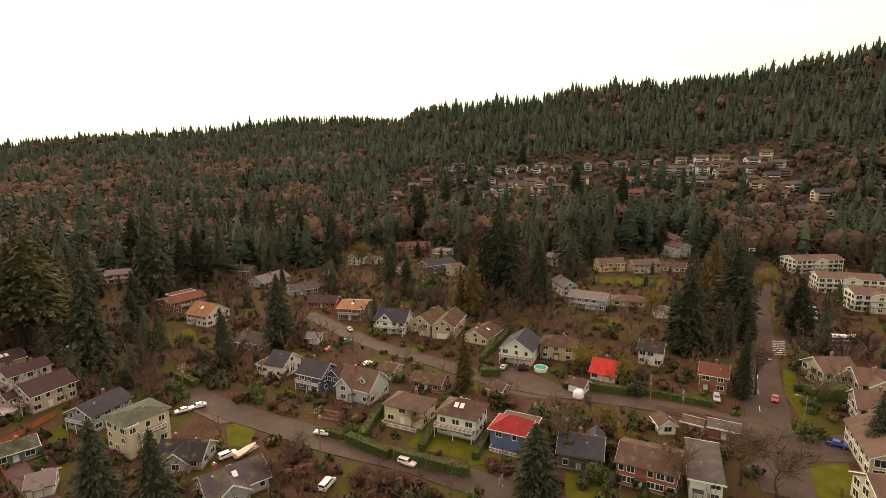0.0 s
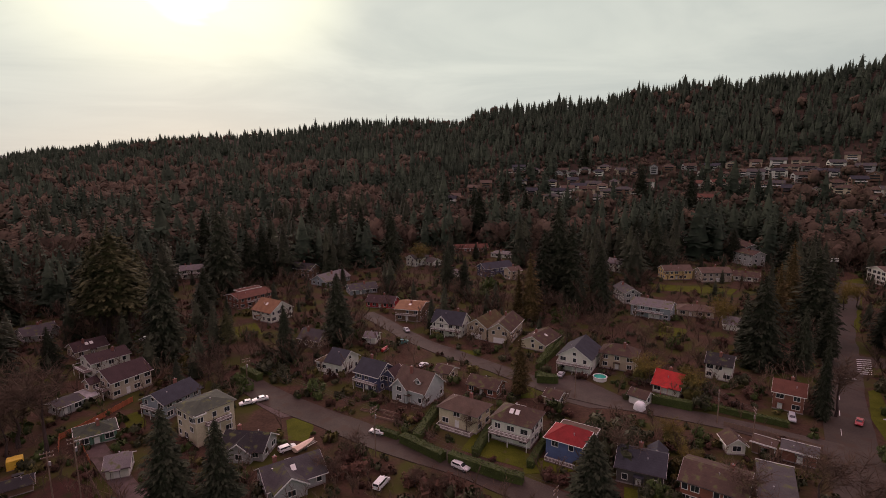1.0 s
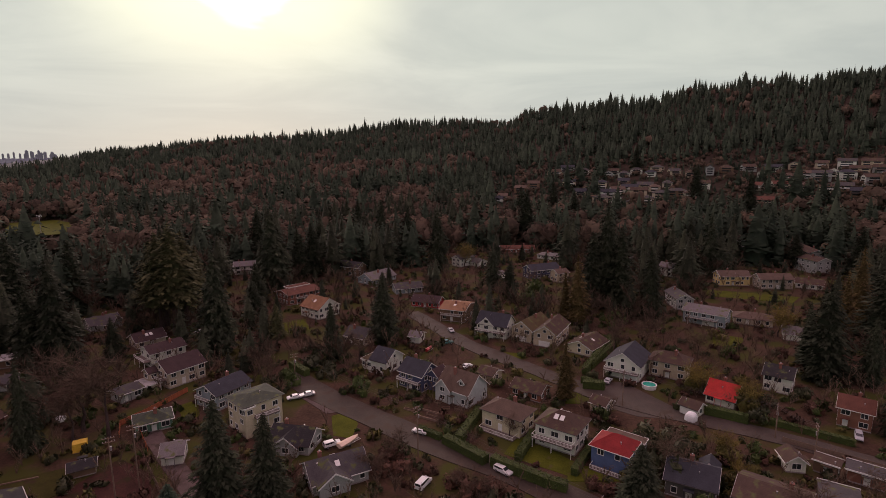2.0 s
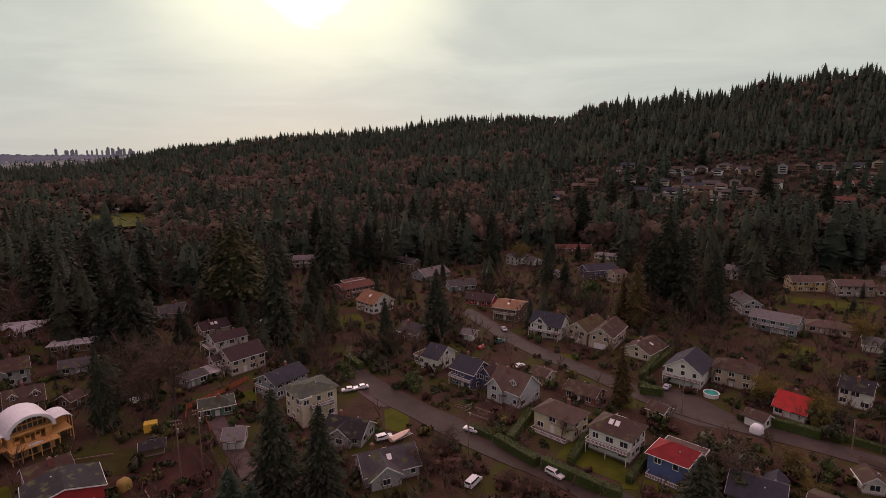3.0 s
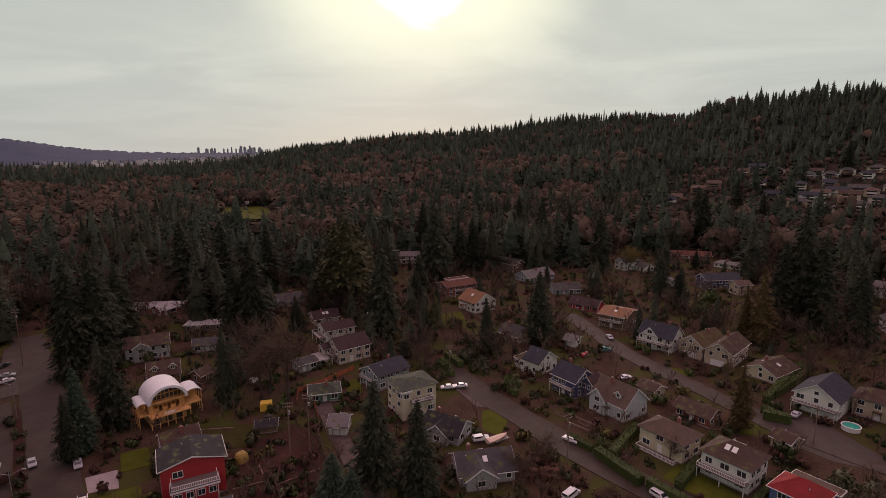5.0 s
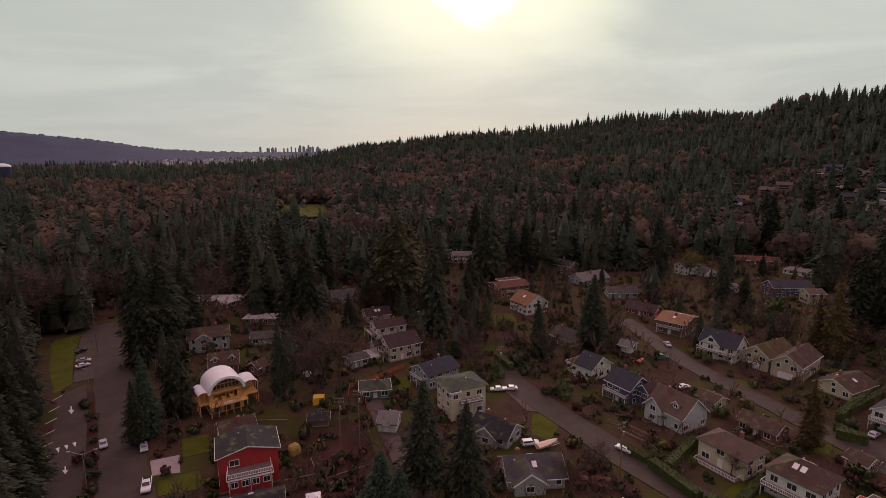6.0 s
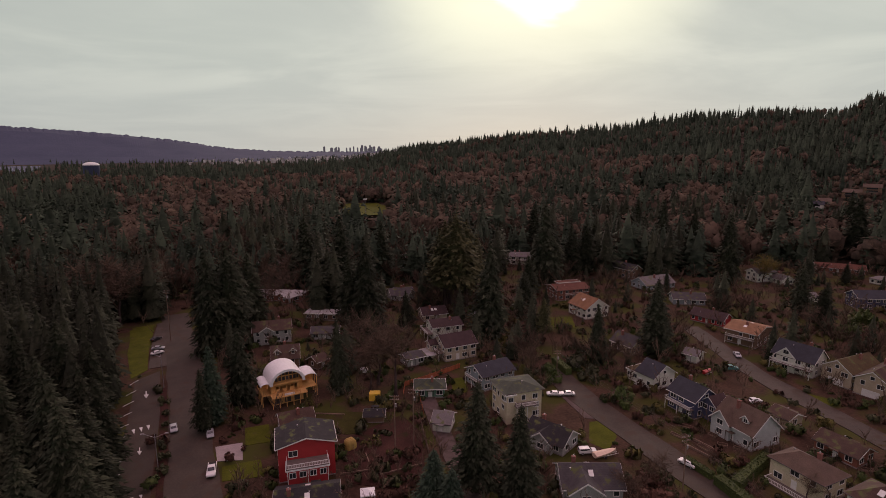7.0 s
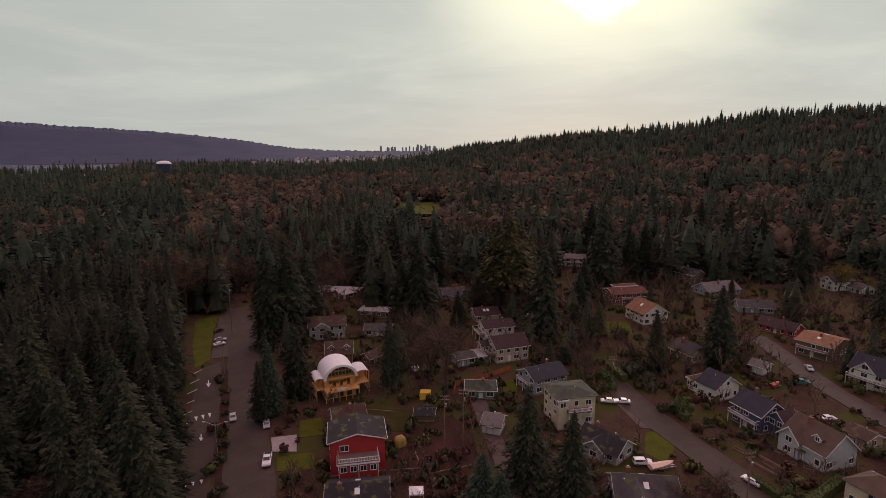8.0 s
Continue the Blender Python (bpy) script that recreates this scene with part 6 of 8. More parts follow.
house(-189.8, 309.0, 44.6, 13.0, 9.0, 2, 'hip', 1.6, 'pale', 'white', label='white house with wide eaves')
house(-156.9, 182.4, 57.7, 10.8, 9.0, 1, 'gable', 2.3, 'plum', 'beige', label='low house with a plum roof and two skylights', skylights=2)
house(-137.6, 167.3, 60.8, 12.3, 9.0, 2, 'gable', 1.8, 'plum', 'white', label='white-balconied house with a plum roof', decks=((2, 1, 2.5, 1.0),))
house(-188.9, 196.2, 18.7, 9.1, 9.0, 1, 'gable', 2.6, 'grey', 'grey', label='grey house with a grey gable roof')
house(-128.1, 138.2, 69.5, 6.8, 6.0, 1, 'gable', 0.8, 'grey', 'grey', label='grey garage with a low roof', chimney=False, name='garage')

# ---- houses beside the wood road ----
house(-188.3, 307.0, 30.3, 11.9, 9.0, 2, 'gable', 2.1, 'pale', 'white', label='white balconied house between tall firs', decks=((3, 1, 1.5, 0.9),))
house(-186.8, 373.3, 40.7, 15.1, 9.0, 2, 'gable', 2.1, 'pale', 'white', label='pale house glimpsed between dark firs')
house(-316.9, 369.7, 34.4, 12.9, 9.0, 1, 'gable', 2.1, 'white', 'white', label='white-roofed house among the firs')
house(-255.3, 275.8, 94.9, 14.6, 9.0, 1, 'gable', 2.3, 'grey', 'white', label='white cottage with a grey gable roof')
house(-191.7, 197.2, 60.8, 11.8, 10.0, 1, 'gable', 2.3, 'grey', 'grey', label='low grey house with a broad grey roof')
house(-313.6, 185.9, 46.6, 8.5, 9.0, 1, 'gable', 2.3, 'pale', 'white', label='white cottage behind bare trees')
house(-301.8, 201.6, 34.3, 7.6, 8.0, 1, 'gable', 1.8, 'pale', 'white', label='pale cottage at the edge of the wood')
house(-231.0, 156.8, 86.8, 7.6, 8.0, 1, 'gable', 2.1, 'white', 'redbrown', label='low building with a white metal gable roof', chimney=False)
house(33.7, 546.9, 39.1, 11.4, 8.0, 3, 'gable', 1.4, 'pale', 'stucco', label='tall stucco house between the firs')
house(-55.9, 354.2, 54.3, 13.0, 8.0, 2, 'gable', 2.1, 'grey', 'white', label='white two-storey house with a grey roof')
house(50.0, 360.9, 38.7, 9.6, 8.0, 2, 'gable', 2.1, 'pale', 'bluegrey', label='blue-grey house behind bare trees')
house(7.0, 319.2, 37.3, 8.0, 7.0, 2, 'gable', 1.8, 'tan', 'tan', label='tan house beside the dark firs')
house(-29.3, 320.8, 45.1, 6.2, 6.0, 1, 'gable', 1.4, 'pale', 'white', label='small white cottage in a garden', chimney=False)
house(-158.7, 106.2, 55.1, 8.8, 9.0, 2, 'gable', 3.1, 'brown', 'brown', label='brown house with two white-trimmed dormers', dormers=((3, -2.6), (3, 2.6),))
house(-187.7, 119.7, 56.4, 14.1, 9.0, 2, 'tee', 2.6, 'brown', 'grey', label='grey-brown house with a brown gable roof', porch=(3, -2.0, 5, 1))
house(-173.9, 135.5, 45.0, 10.6, 7.0, 1, 'gable', 1.6, 'grey', 'grey', label='low grey house with a grey roof', chimney=False)
house(-242.1, 154.5, 34.3, 34.0, 9.0, 1, 'flat', 0.5, 'white', 'redbrown', label='long low building with a white metal roof', chimney=False)
house(-194.4, 150.5, 34.2, 15.3, 6.0, 1, 'flat', 0.5, 'white', 'brown', label='small building with a white metal roof', chimney=False)
house(-151.8, 114.6, 92.5, 4.6, 5.0, 1, 'gable', 1.5, 'brown', 'brown', label='small brown timber garden shed', chimney=False, name='shed')
house(-120.4, 83.3, 65.2, 8.5, 9.0, 1, 'gable', 2.9, 'brown', 'brown', label='brown house with a brown shingle roof')
house(-108.0, 101.0, 42.0, 5.2, 4.0, 1, 'gable', 0.9, 'dark', 'brown', high=2.2, label='low dark garden shed with a felt roof', chimney=False, name='shed', windows=0.5)
house(-90.5, 65.2, 51.9, 12.8, 9.0, 1, 'gable', 2.1, 'dark', 'dark', label='dark low house with a dark roof', skylights=1)

# ---- flats and terraces up the slope to the east ----
house(224.5, 323.2, 4.5, 29.8, 14.0, 3, 'tee', 2.0, 'tan', 'white', label='white three-storey apartment house with balconies', decks=((3, 1, 1.6, 0.8), (3, 2, 1.6, 0.8),), wide=True, name='apartment_house', group='flats')
house(210.1, 274.8, -16.9, 29.0, 14.0, 3, 'tee', 2.0, 'tan', 'white', label='white three-storey apartment house with balconies', decks=((3, 1, 1.6, 0.8), (3, 2, 1.6, 0.8),), wide=True, name='apartment_house', group='flats')
house(199.2, 243.7, -13.3, 19.4, 14.0, 3, 'tee', 2.0, 'tan', 'white', label='white three-storey apartment house with balconies', decks=((3, 1, 1.6, 0.8), (3, 2, 1.6, 0.8),), wide=True, name='apartment_house', group='flats')
house(123.8, 164.1, -1.1, 10.4, 11.0, 2, 'tee', 3.1, 'tan', 'stucco', label='stucco terrace house with a tan roof', wide=True, name='terrace_house', group='terraces')
house(129.8, 154.5, -15.6, 10.4, 11.0, 2, 'tee', 3.1, 'tan', 'stucco', label='stucco terrace house with a tan roof', wide=True, name='terrace_house', group='terraces')
house(118.8, 138.5, -24.5, 10.4, 11.0, 2, 'tee', 3.1, 'tan', 'stucco', label='stucco terrace house with a tan roof', wide=True, name='terrace_house', group='terraces')
house(105.3, 118.7, -112.0, 18.5, 11.0, 2, 'gable', 2.9, 'tan', 'stucco', label='stucco terrace house with a tan roof', wide=True, name='terrace_house', group='terraces')
house(92.6, 100.3, -11.8, 10.4, 11.0, 2, 'gable', 2.9, 'tan', 'stucco', label='stucco terrace house with a tan roof', wide=True, name='terrace_house', group='terraces')
house(148.2, 438.6, -40.4, 15.0, 10.0, 3, 'gable', 2.0, 'brown', 'grey', label='grey three-storey terrace house among trees', z=1.3, windows=0.8, name='terrace_house', group='terraces')
house(170.2, 450.7, -30.3, 14.2, 10.0, 3, 'gable', 2.0, 'brown', 'grey', label='grey three-storey terrace house among trees', z=2.5, windows=0.8, name='terrace_house', group='terraces')
house(173.7, 405.9, -91.8, 32.2, 10.0, 3, 'gable', 2.0, 'brown', 'grey', label='grey three-storey terrace house among trees', z=0.4, windows=0.8, name='terrace_house', group='terraces')
house(162.5, 371.7, -67.9, 16.8, 10.0, 3, 'gable', 2.0, 'brown', 'grey', label='grey three-storey terrace house among trees', windows=0.8, name='terrace_house', group='terraces')

# ---- hillside houses below the ridge ----
house(5.6, 779.3, 20, 16.7, 12.1, 2, 'gable', 3.0, 'brown', 'tan', z=41.4, wide=True, chimney=False, plain=True, group='hillside houses', label='tan hillside house with a brown roof')
house(23.7, 791.0, -2, 18.4, 9.9, 3, 'gable', 3.0, 'slate', 'grey', z=44.2, wide=True, chimney=False, plain=True, group='hillside houses', label='grey hillside house with a dark roof')
house(44.2, 778.1, 17, 16.4, 9.5, 2, 'hip', 3.0, 'grey', 'white', z=43.1, wide=True, chimney=False, plain=True, group='hillside houses', label='white hillside house with a grey roof')
house(60.8, 764.9, -25, 14.0, 12.3, 2, 'gable', 3.0, 'tan', 'beige', z=41.8, wide=True, chimney=False, plain=True, group='hillside houses', label='beige hillside house with a tan roof')
house(82.9, 764.9, -6, 13.8, 12.9, 2, 'gable', 3.0, 'brown', 'white', z=43.1, wide=True, chimney=False, plain=True, group='hillside houses', label='white hillside house with a brown roof')
house(94.2, 747.3, -7, 14.7, 12.9, 2, 'hip', 3.0, 'grey', 'white', z=40.9, wide=True, chimney=False, plain=True, group='hillside houses', label='white hillside house with a grey roof')
house(111.6, 761.3, -8, 14.8, 10.8, 2, 'hip', 3.0, 'grey', 'white', z=44.6, wide=True, chimney=False, plain=True, group='hillside houses', label='white hillside house with a grey roof')
house(137.8, 763.2, -30, 14.8, 11.6, 2, 'hip', 3.0, 'grey', 'tan', z=47.8, wide=True, chimney=False, plain=True, group='hillside houses', label='tan hillside house with a grey roof')
house(152.6, 731.6, 8, 13.4, 10.7, 2, 'gable', 3.0, 'grey', 'cream', z=44.1, wide=True, chimney=False, plain=True, group='hillside houses', label='cream hillside house with a grey roof')
house(167.9, 715.9, 77, 15.9, 12.0, 2, 'hip', 3.0, 'brown', 'tan', z=43.0, wide=True, chimney=False, plain=True, group='hillside houses', label='tan hillside house with a brown roof')
house(190.7, 718.5, 75, 18.1, 9.6, 3, 'gable', 3.0, 'slate', 'grey', z=45.8, wide=True, chimney=False, plain=True, group='hillside houses', label='grey hillside house with a dark roof')
house(210.0, 721.6, -16, 15.7, 12.0, 2, 'hip', 3.0, 'brown', 'brown', z=48.6, wide=True, chimney=False, plain=True, group='hillside houses', label='brown hillside house with a brown roof')
house(234.1, 720.5, 2, 15.1, 10.7, 2, 'gable', 3.0, 'brown', 'grey', z=49.9, wide=True, chimney=False, plain=True, group='hillside houses', label='grey hillside house with a brown roof')
house(259.3, 714.0, -20, 17.7, 10.8, 2, 'gable', 3.0, 'slate', 'white', z=49.9, wide=True, chimney=False, plain=True, group='hillside houses', label='white hillside house with a dark roof')
house(283.5, 719.8, 69, 15.0, 11.6, 2, 'gable', 3.0, 'grey', 'tan', z=52.6, wide=True, chimney=False, plain=True, group='hillside houses', label='tan hillside house with a grey roof')
house(311.0, 715.0, -24, 13.6, 11.9, 2, 'gable', 3.0, 'brown', 'tan', z=54.1, wide=True, chimney=False, plain=True, group='hillside houses', label='tan hillside house with a brown roof')
house(329.7, 699.9, -25, 17.3, 10.6, 3, 'gable', 3.0, 'grey', 'white', z=54.0, wide=True, chimney=False, plain=True, group='hillside houses', label='white hillside house with a grey roof')
house(348.2, 686.5, -27, 18.9, 11.4, 3, 'gable', 3.0, 'brown', 'tan', z=54.2, wide=True, chimney=False, plain=True, group='hillside houses', label='tan hillside house with a brown roof')
house(397.7, 675.5, -30, 15.1, 10.4, 3, 'gable', 3.0, 'brown', 'tan', z=60.5, wide=True, chimney=False, plain=True, group='hillside houses', label='tan hillside house with a brown roof')
house(386.6, 632.9, -31, 17.8, 10.7, 2, 'gable', 3.0, 'grey', 'grey', z=51.5, wide=True, chimney=False, plain=True, group='hillside houses', label='grey hillside house with a grey roof')
house(23.4, 710.3, -2, 16.8, 12.3, 2, 'gable', 3.0, 'slate', 'cream', z=31.3, wide=True, chimney=False, plain=True, group='hillside houses', label='cream hillside house with a dark roof')
house(46.6, 672.6, 16, 13.4, 11.0, 2, 'gable', 3.0, 'tan', 'brown', z=26.7, wide=True, chimney=False, plain=True, group='hillside houses', label='brown hillside house with a tan roof')
house(61.9, 687.7, 85, 18.9, 11.1, 3, 'hip', 3.0, 'slate', 'cream', z=29.6, wide=True, chimney=False, plain=True, group='hillside houses', label='cream hillside house with a dark roof')
house(76.4, 657.8, 13, 15.8, 12.7, 2, 'gable', 3.0, 'tan', 'white', z=25.8, wide=True, chimney=False, plain=True, group='hillside houses', label='white hillside house with a tan roof')
house(91.4, 668.1, -8, 18.6, 12.5, 2, 'gable', 3.0, 'slate', 'cream', z=28.1, wide=True, chimney=False, plain=True, group='hillside houses', label='cream hillside house with a dark roof')
house(109.6, 673.7, -9, 17.7, 12.5, 2, 'gable', 3.0, 'grey', 'tan', z=30.4, wide=True, chimney=False, plain=True, group='hillside houses', label='tan hillside house with a grey roof')
house(55.9, 619.0, -25, 17.0, 12.2, 2, 'hip', 3.0, 'grey', 'tan', z=19.6, wide=True, chimney=False, plain=True, group='hillside houses', label='tan hillside house with a grey roof')
house(71.6, 615.4, 83, 18.0, 10.4, 2, 'gable', 3.0, 'grey', 'white', z=19.7, wide=True, chimney=False, plain=True, group='hillside houses', label='white hillside house with a grey roof')
house(84.5, 593.2, 82, 18.1, 11.2, 2, 'hip', 3.0, 'grey', 'cream', z=17.3, wide=True, chimney=False, plain=True, group='hillside houses', label='cream hillside house with a grey roof')
house(102.2, 607.0, 80, 14.7, 11.3, 2, 'hip', 3.0, 'grey', 'tan', z=20.3, wide=True, chimney=False, plain=True, group='hillside houses', label='tan hillside house with a grey roof')
house(118.9, 628.9, -11, 17.4, 12.4, 2, 'hip', 3.0, 'grey', 'beige', z=24.5, wide=True, chimney=False, plain=True, group='hillside houses', label='beige hillside house with a grey roof')
house(135.8, 631.7, -12, 18.7, 11.3, 2, 'hip', 3.0, 'grey', 'brown', z=26.4, wide=True, chimney=False, plain=True, group='hillside houses', label='brown hillside house with a grey roof')
house(-20.3, 694.1, 2, 14.7, 9.8, 3, 'gable', 3.0, 'tan', 'brown', z=27.4, wide=True, chimney=False, plain=True, group='hillside houses', label='brown hillside house with a tan roof')
house(-34.9, 697.2, -17, 16.1, 12.8, 2, 'gable', 3.0, 'tan', 'brown', z=24.0, wide=True, chimney=False, plain=True, group='hillside houses', label='brown hillside house with a tan roof')
house(-57.9, 666.9, 5, 14.6, 13.0, 2, 'gable', 3.0, 'tan', 'beige', z=15.9, wide=True, chimney=False, plain=True, group='hillside houses', label='beige hillside house with a tan roof')
house(-63.1, 648.1, 6, 16.9, 10.3, 2, 'gable', 3.0, 'slate', 'white', z=14.2, wide=True, chimney=False, plain=True, group='hillside houses', label='white hillside house with a dark roof')
house(-94.5, 738.1, 7, 13.3, 10.0, 2, 'gable', 3.0, 'slate', 'white', z=22.7, wide=True, chimney=False, plain=True, group='hillside houses', label='white hillside house with a dark roof')
house(36.8, 528.5, -24, 13.2, 11.1, 3, 'gable', 3.0, 'brown', 'grey', z=8.3, wide=True, chimney=False, plain=True, group='hillside houses', label='grey hillside house with a brown roof')
house(-13.5, 545.9, 91, 14.4, 12.7, 2, 'hip', 3.0, 'slate', 'cream', z=9.3, wide=True, chimney=False, plain=True, group='hillside houses', label='cream hillside house with a dark roof')
house(93.0, 608.5, -9, 18.2, 11.9, 2, 'hip', 3.0, 'tan', 'grey', z=19.8, wide=True, chimney=False, plain=True, group='hillside houses', label='grey hillside house with a tan roof')
house(216.0, 637.1, -39, 13.6, 11.4, 2, 'gable', 3.0, 'redbrown', 'stucco', z=33.0, wide=True, chimney=False, plain=True, group='hillside houses', label='pinkish stucco hillside house with a red-brown roof')
house(239.2, 637.4, -1, 15.5, 12.3, 2, 'gable', 3.0, 'redbrown', 'stucco', z=34.3, wide=True, chimney=False, plain=True, group='hillside houses', label='pinkish stucco hillside house with a red-brown roof')
house(261.3, 670.1, -21, 15.3, 11.2, 2, 'hip', 3.0, 'tan', 'white', z=41.5, wide=True, chimney=False, plain=True, group='hillside houses', label='white hillside house with a tan roof')
house(288.5, 661.0, -24, 17.9, 11.8, 3, 'gable', 3.0, 'grey', 'grey', z=42.1, wide=True, chimney=False, plain=True, group='hillside houses', label='grey hillside house with a grey roof')
house(309.0, 654.0, -5, 16.2, 10.6, 3, 'hip', 3.0, 'slate', 'white', z=43.4, wide=True, chimney=False, plain=True, group='hillside houses', label='white hillside house with a dark roof')
house(318.3, 624.7, -7, 14.7, 12.9, 3, 'gable', 3.0, 'brown', 'grey', z=39.8, wide=True, chimney=False, plain=True, group='hillside houses', label='grey hillside house with a brown roof')
house(339.1, 634.4, 62, 14.6, 12.9, 3, 'hip', 3.0, 'slate', 'white', z=44.3, wide=True, chimney=False, plain=True, group='hillside houses', label='white hillside house with a dark roof')
house(351.1, 632.5, -29, 18.7, 10.6, 2, 'gable', 3.0, 'slate', 'white', z=45.7, wide=True, chimney=False, plain=True, group='hillside houses', label='white hillside house with a dark roof')
house(375.1, 597.3, 58, 17.0, 12.9, 2, 'gable', 3.0, 'brown', 'brown', z=43.9, wide=True, chimney=False, plain=True, group='hillside houses', label='brown hillside house with a brown roof')
house(292.4, 587.8, -26, 18.0, 9.5, 2, 'gable', 3.0, 'slate', 'brown', z=31.0, wide=True, chimney=False, plain=True, group='hillside houses', label='brown hillside house with a dark roof')
house(306.0, 569.4, 62, 14.5, 10.4, 2, 'gable', 3.0, 'grey', 'beige', z=29.9, wide=True, chimney=False, plain=True, group='hillside houses', label='beige hillside house with a grey roof')
house(330.0, 565.3, -30, 19.0, 11.3, 2, 'hip', 3.0, 'brown', 'cream', z=32.4, wide=True, chimney=False, plain=True, group='hillside houses', label='cream hillside house with a brown roof')
house(347.3, 547.8, -52, 16.2, 10.7, 2, 'hip', 3.0, 'brown', 'beige', z=32.2, wide=True, chimney=False, plain=True, group='hillside houses', label='beige hillside house with a brown roof')
house(205.2, 576.3, -20, 15.2, 12.1, 2, 'gable', 3.0, 'redbrown', 'stucco', z=22.4, wide=True, chimney=False, plain=True, group='hillside houses', label='pinkish stucco hillside house with a red-brown roof')
house(311.4, 466.6, -34, 15.7, 12.7, 2, 'hip', 3.0, 'slate', 'brown', z=16.8, wide=True, chimney=False, plain=True, group='hillside houses', label='brown hillside house with a dark roof')
house(349.0, 497.8, -15, 16.6, 11.9, 3, 'gable', 3.0, 'slate', 'beige', z=25.5, wide=True, chimney=False, plain=True, group='hillside houses', label='beige hillside house with a dark roof')
house(363.3, 500.1, -16, 18.1, 10.2, 2, 'gable', 3.0, 'brown', 'cream', z=27.8, wide=True, chimney=False, plain=True, group='hillside houses', label='cream hillside house with a brown roof')
house(288.3, 485.9, -11, 17.2, 11.0, 2, 'gable', 3.0, 'grey', 'white', z=16.7, wide=True, chimney=False, plain=True, group='hillside houses', label='white hillside house with a grey roof')
house(288.0, 476.5, 59, 15.9, 11.4, 3, 'hip', 3.0, 'tan', 'white', z=15.5, wide=True, chimney=False, plain=True, group='hillside houses', label='white hillside house with a tan roof')
house(303.2, 449.9, -34, 16.5, 12.3, 2, 'gable', 3.0, 'grey', 'brown', z=13.9, wide=True, chimney=False, plain=True, group='hillside houses', label='brown hillside house with a grey roof')
house(407.7, 515.1, 52, 17.8, 11.8, 2, 'gable', 3.0, 'grey', 'beige', z=36.8, wide=True, chimney=False, plain=True, group='hillside houses', label='beige hillside house with a grey roof')
house(407.7, 504.7, -39, 19.0, 12.0, 2, 'gable', 3.0, 'brown', 'white', z=35.1, wide=True, chimney=False, plain=True, group='hillside houses', label='white hillside house with a brown roof')
house(318.6, 441.8, 54, 16.9, 12.8, 2, 'gable', 3.0, 'grey', 'beige', z=14.6, wide=True, chimney=False, plain=True, group='hillside houses', label='beige hillside house with a grey roof')
house(352.1, 449.9, -38, 14.1, 10.1, 2, 'gable', 3.0, 'tan', 'white', z=19.7, wide=True, chimney=False, plain=True, group='hillside houses', label='white hillside house with a tan roof')
house(75.5, 753.4, 84, 16.3, 11.8, 2, 'gable', 3.0, 'brown', 'grey', z=40.7, wide=True, chimney=False, plain=True, group='hillside houses', label='grey hillside house with a brown roof')
house(125.9, 738.6, -10, 13.7, 10.9, 2, 'hip', 3.0, 'slate', 'white', z=42.3, wide=True, chimney=False, plain=True, group='hillside houses', label='white hillside house with a dark roof')
house(239.9, 688.8, 71, 17.1, 11.2, 2, 'gable', 3.0, 'brown', 'white', z=43.9, wide=True, chimney=False, plain=True, group='hillside houses', label='white hillside house with a brown roof')
house(281.4, 677.2, -43, 14.8, 11.5, 2, 'gable', 3.0, 'tan', 'grey', z=44.1, wide=True, chimney=False, plain=True, group='hillside houses', label='grey hillside house with a tan roof')
house(306.2, 675.3, 66, 14.6, 11.4, 2, 'gable', 3.0, 'tan', 'white', z=46.6, wide=True, chimney=False, plain=True, group='hillside houses', label='white hillside house with a tan roof')
house(325.7, 663.9, -26, 18.2, 11.1, 3, 'gable', 3.0, 'brown', 'tan', z=47.2, wide=True, chimney=False, plain=True, group='hillside houses', label='tan hillside house with a brown roof')
house(348.4, 666.0, -28, 16.9, 9.8, 2, 'gable', 3.0, 'brown', 'grey', z=50.8, wide=True, chimney=False, plain=True, group='hillside houses', label='grey hillside house with a brown roof')
house(369.4, 654.6, -9, 15.7, 10.9, 3, 'gable', 3.0, 'grey', 'white', z=52.2, wide=True, chimney=False, plain=True, group='hillside houses', label='white hillside house with a grey roof')
house(88.8, 703.2, -7, 13.2, 12.0, 2, 'gable', 3.0, 'slate', 'tan', z=33.4, wide=True, chimney=False, plain=True, group='hillside houses', label='tan hillside house with a dark roof')
house(97.1, 636.6, -9, 17.5, 9.8, 3, 'gable', 3.0, 'brown', 'tan', z=24.0, wide=True, chimney=False, plain=True, group='hillside houses', label='tan hillside house with a brown roof')
house(117.7, 660.0, 80, 15.3, 12.4, 2, 'hip', 3.0, 'tan', 'tan', z=29.0, wide=True, chimney=False, plain=True, group='hillside houses', label='tan hillside house with a tan roof')
house(134.0, 673.5, 79, 17.8, 10.8, 2, 'hip', 3.0, 'grey', 'beige', z=32.6, wide=True, chimney=False, plain=True, group='hillside houses', label='beige hillside house with a grey roof')
house(65.1, 646.7, -6, 16.1, 11.6, 2, 'gable', 3.0, 'slate', 'white', z=23.7, wide=True, chimney=False, plain=True, group='hillside houses', label='white hillside house with a dark roof')
house(35.1, 653.0, -3, 13.2, 10.2, 2, 'gable', 3.0, 'slate', 'beige', z=23.4, wide=True, chimney=False, plain=True, group='hillside houses', label='beige hillside house with a dark roof')
house(253.2, 614.4, 68, 17.6, 9.5, 3, 'hip', 3.0, 'tan', 'beige', z=31.1, wide=True, chimney=False, plain=True, group='hillside houses', label='beige hillside house with a tan roof')
house(275.1, 613.8, -24, 15.8, 9.8, 2, 'hip', 3.0, 'brown', 'cream', z=33.1, wide=True, chimney=False, plain=True, group='hillside houses', label='cream hillside house with a brown roof')
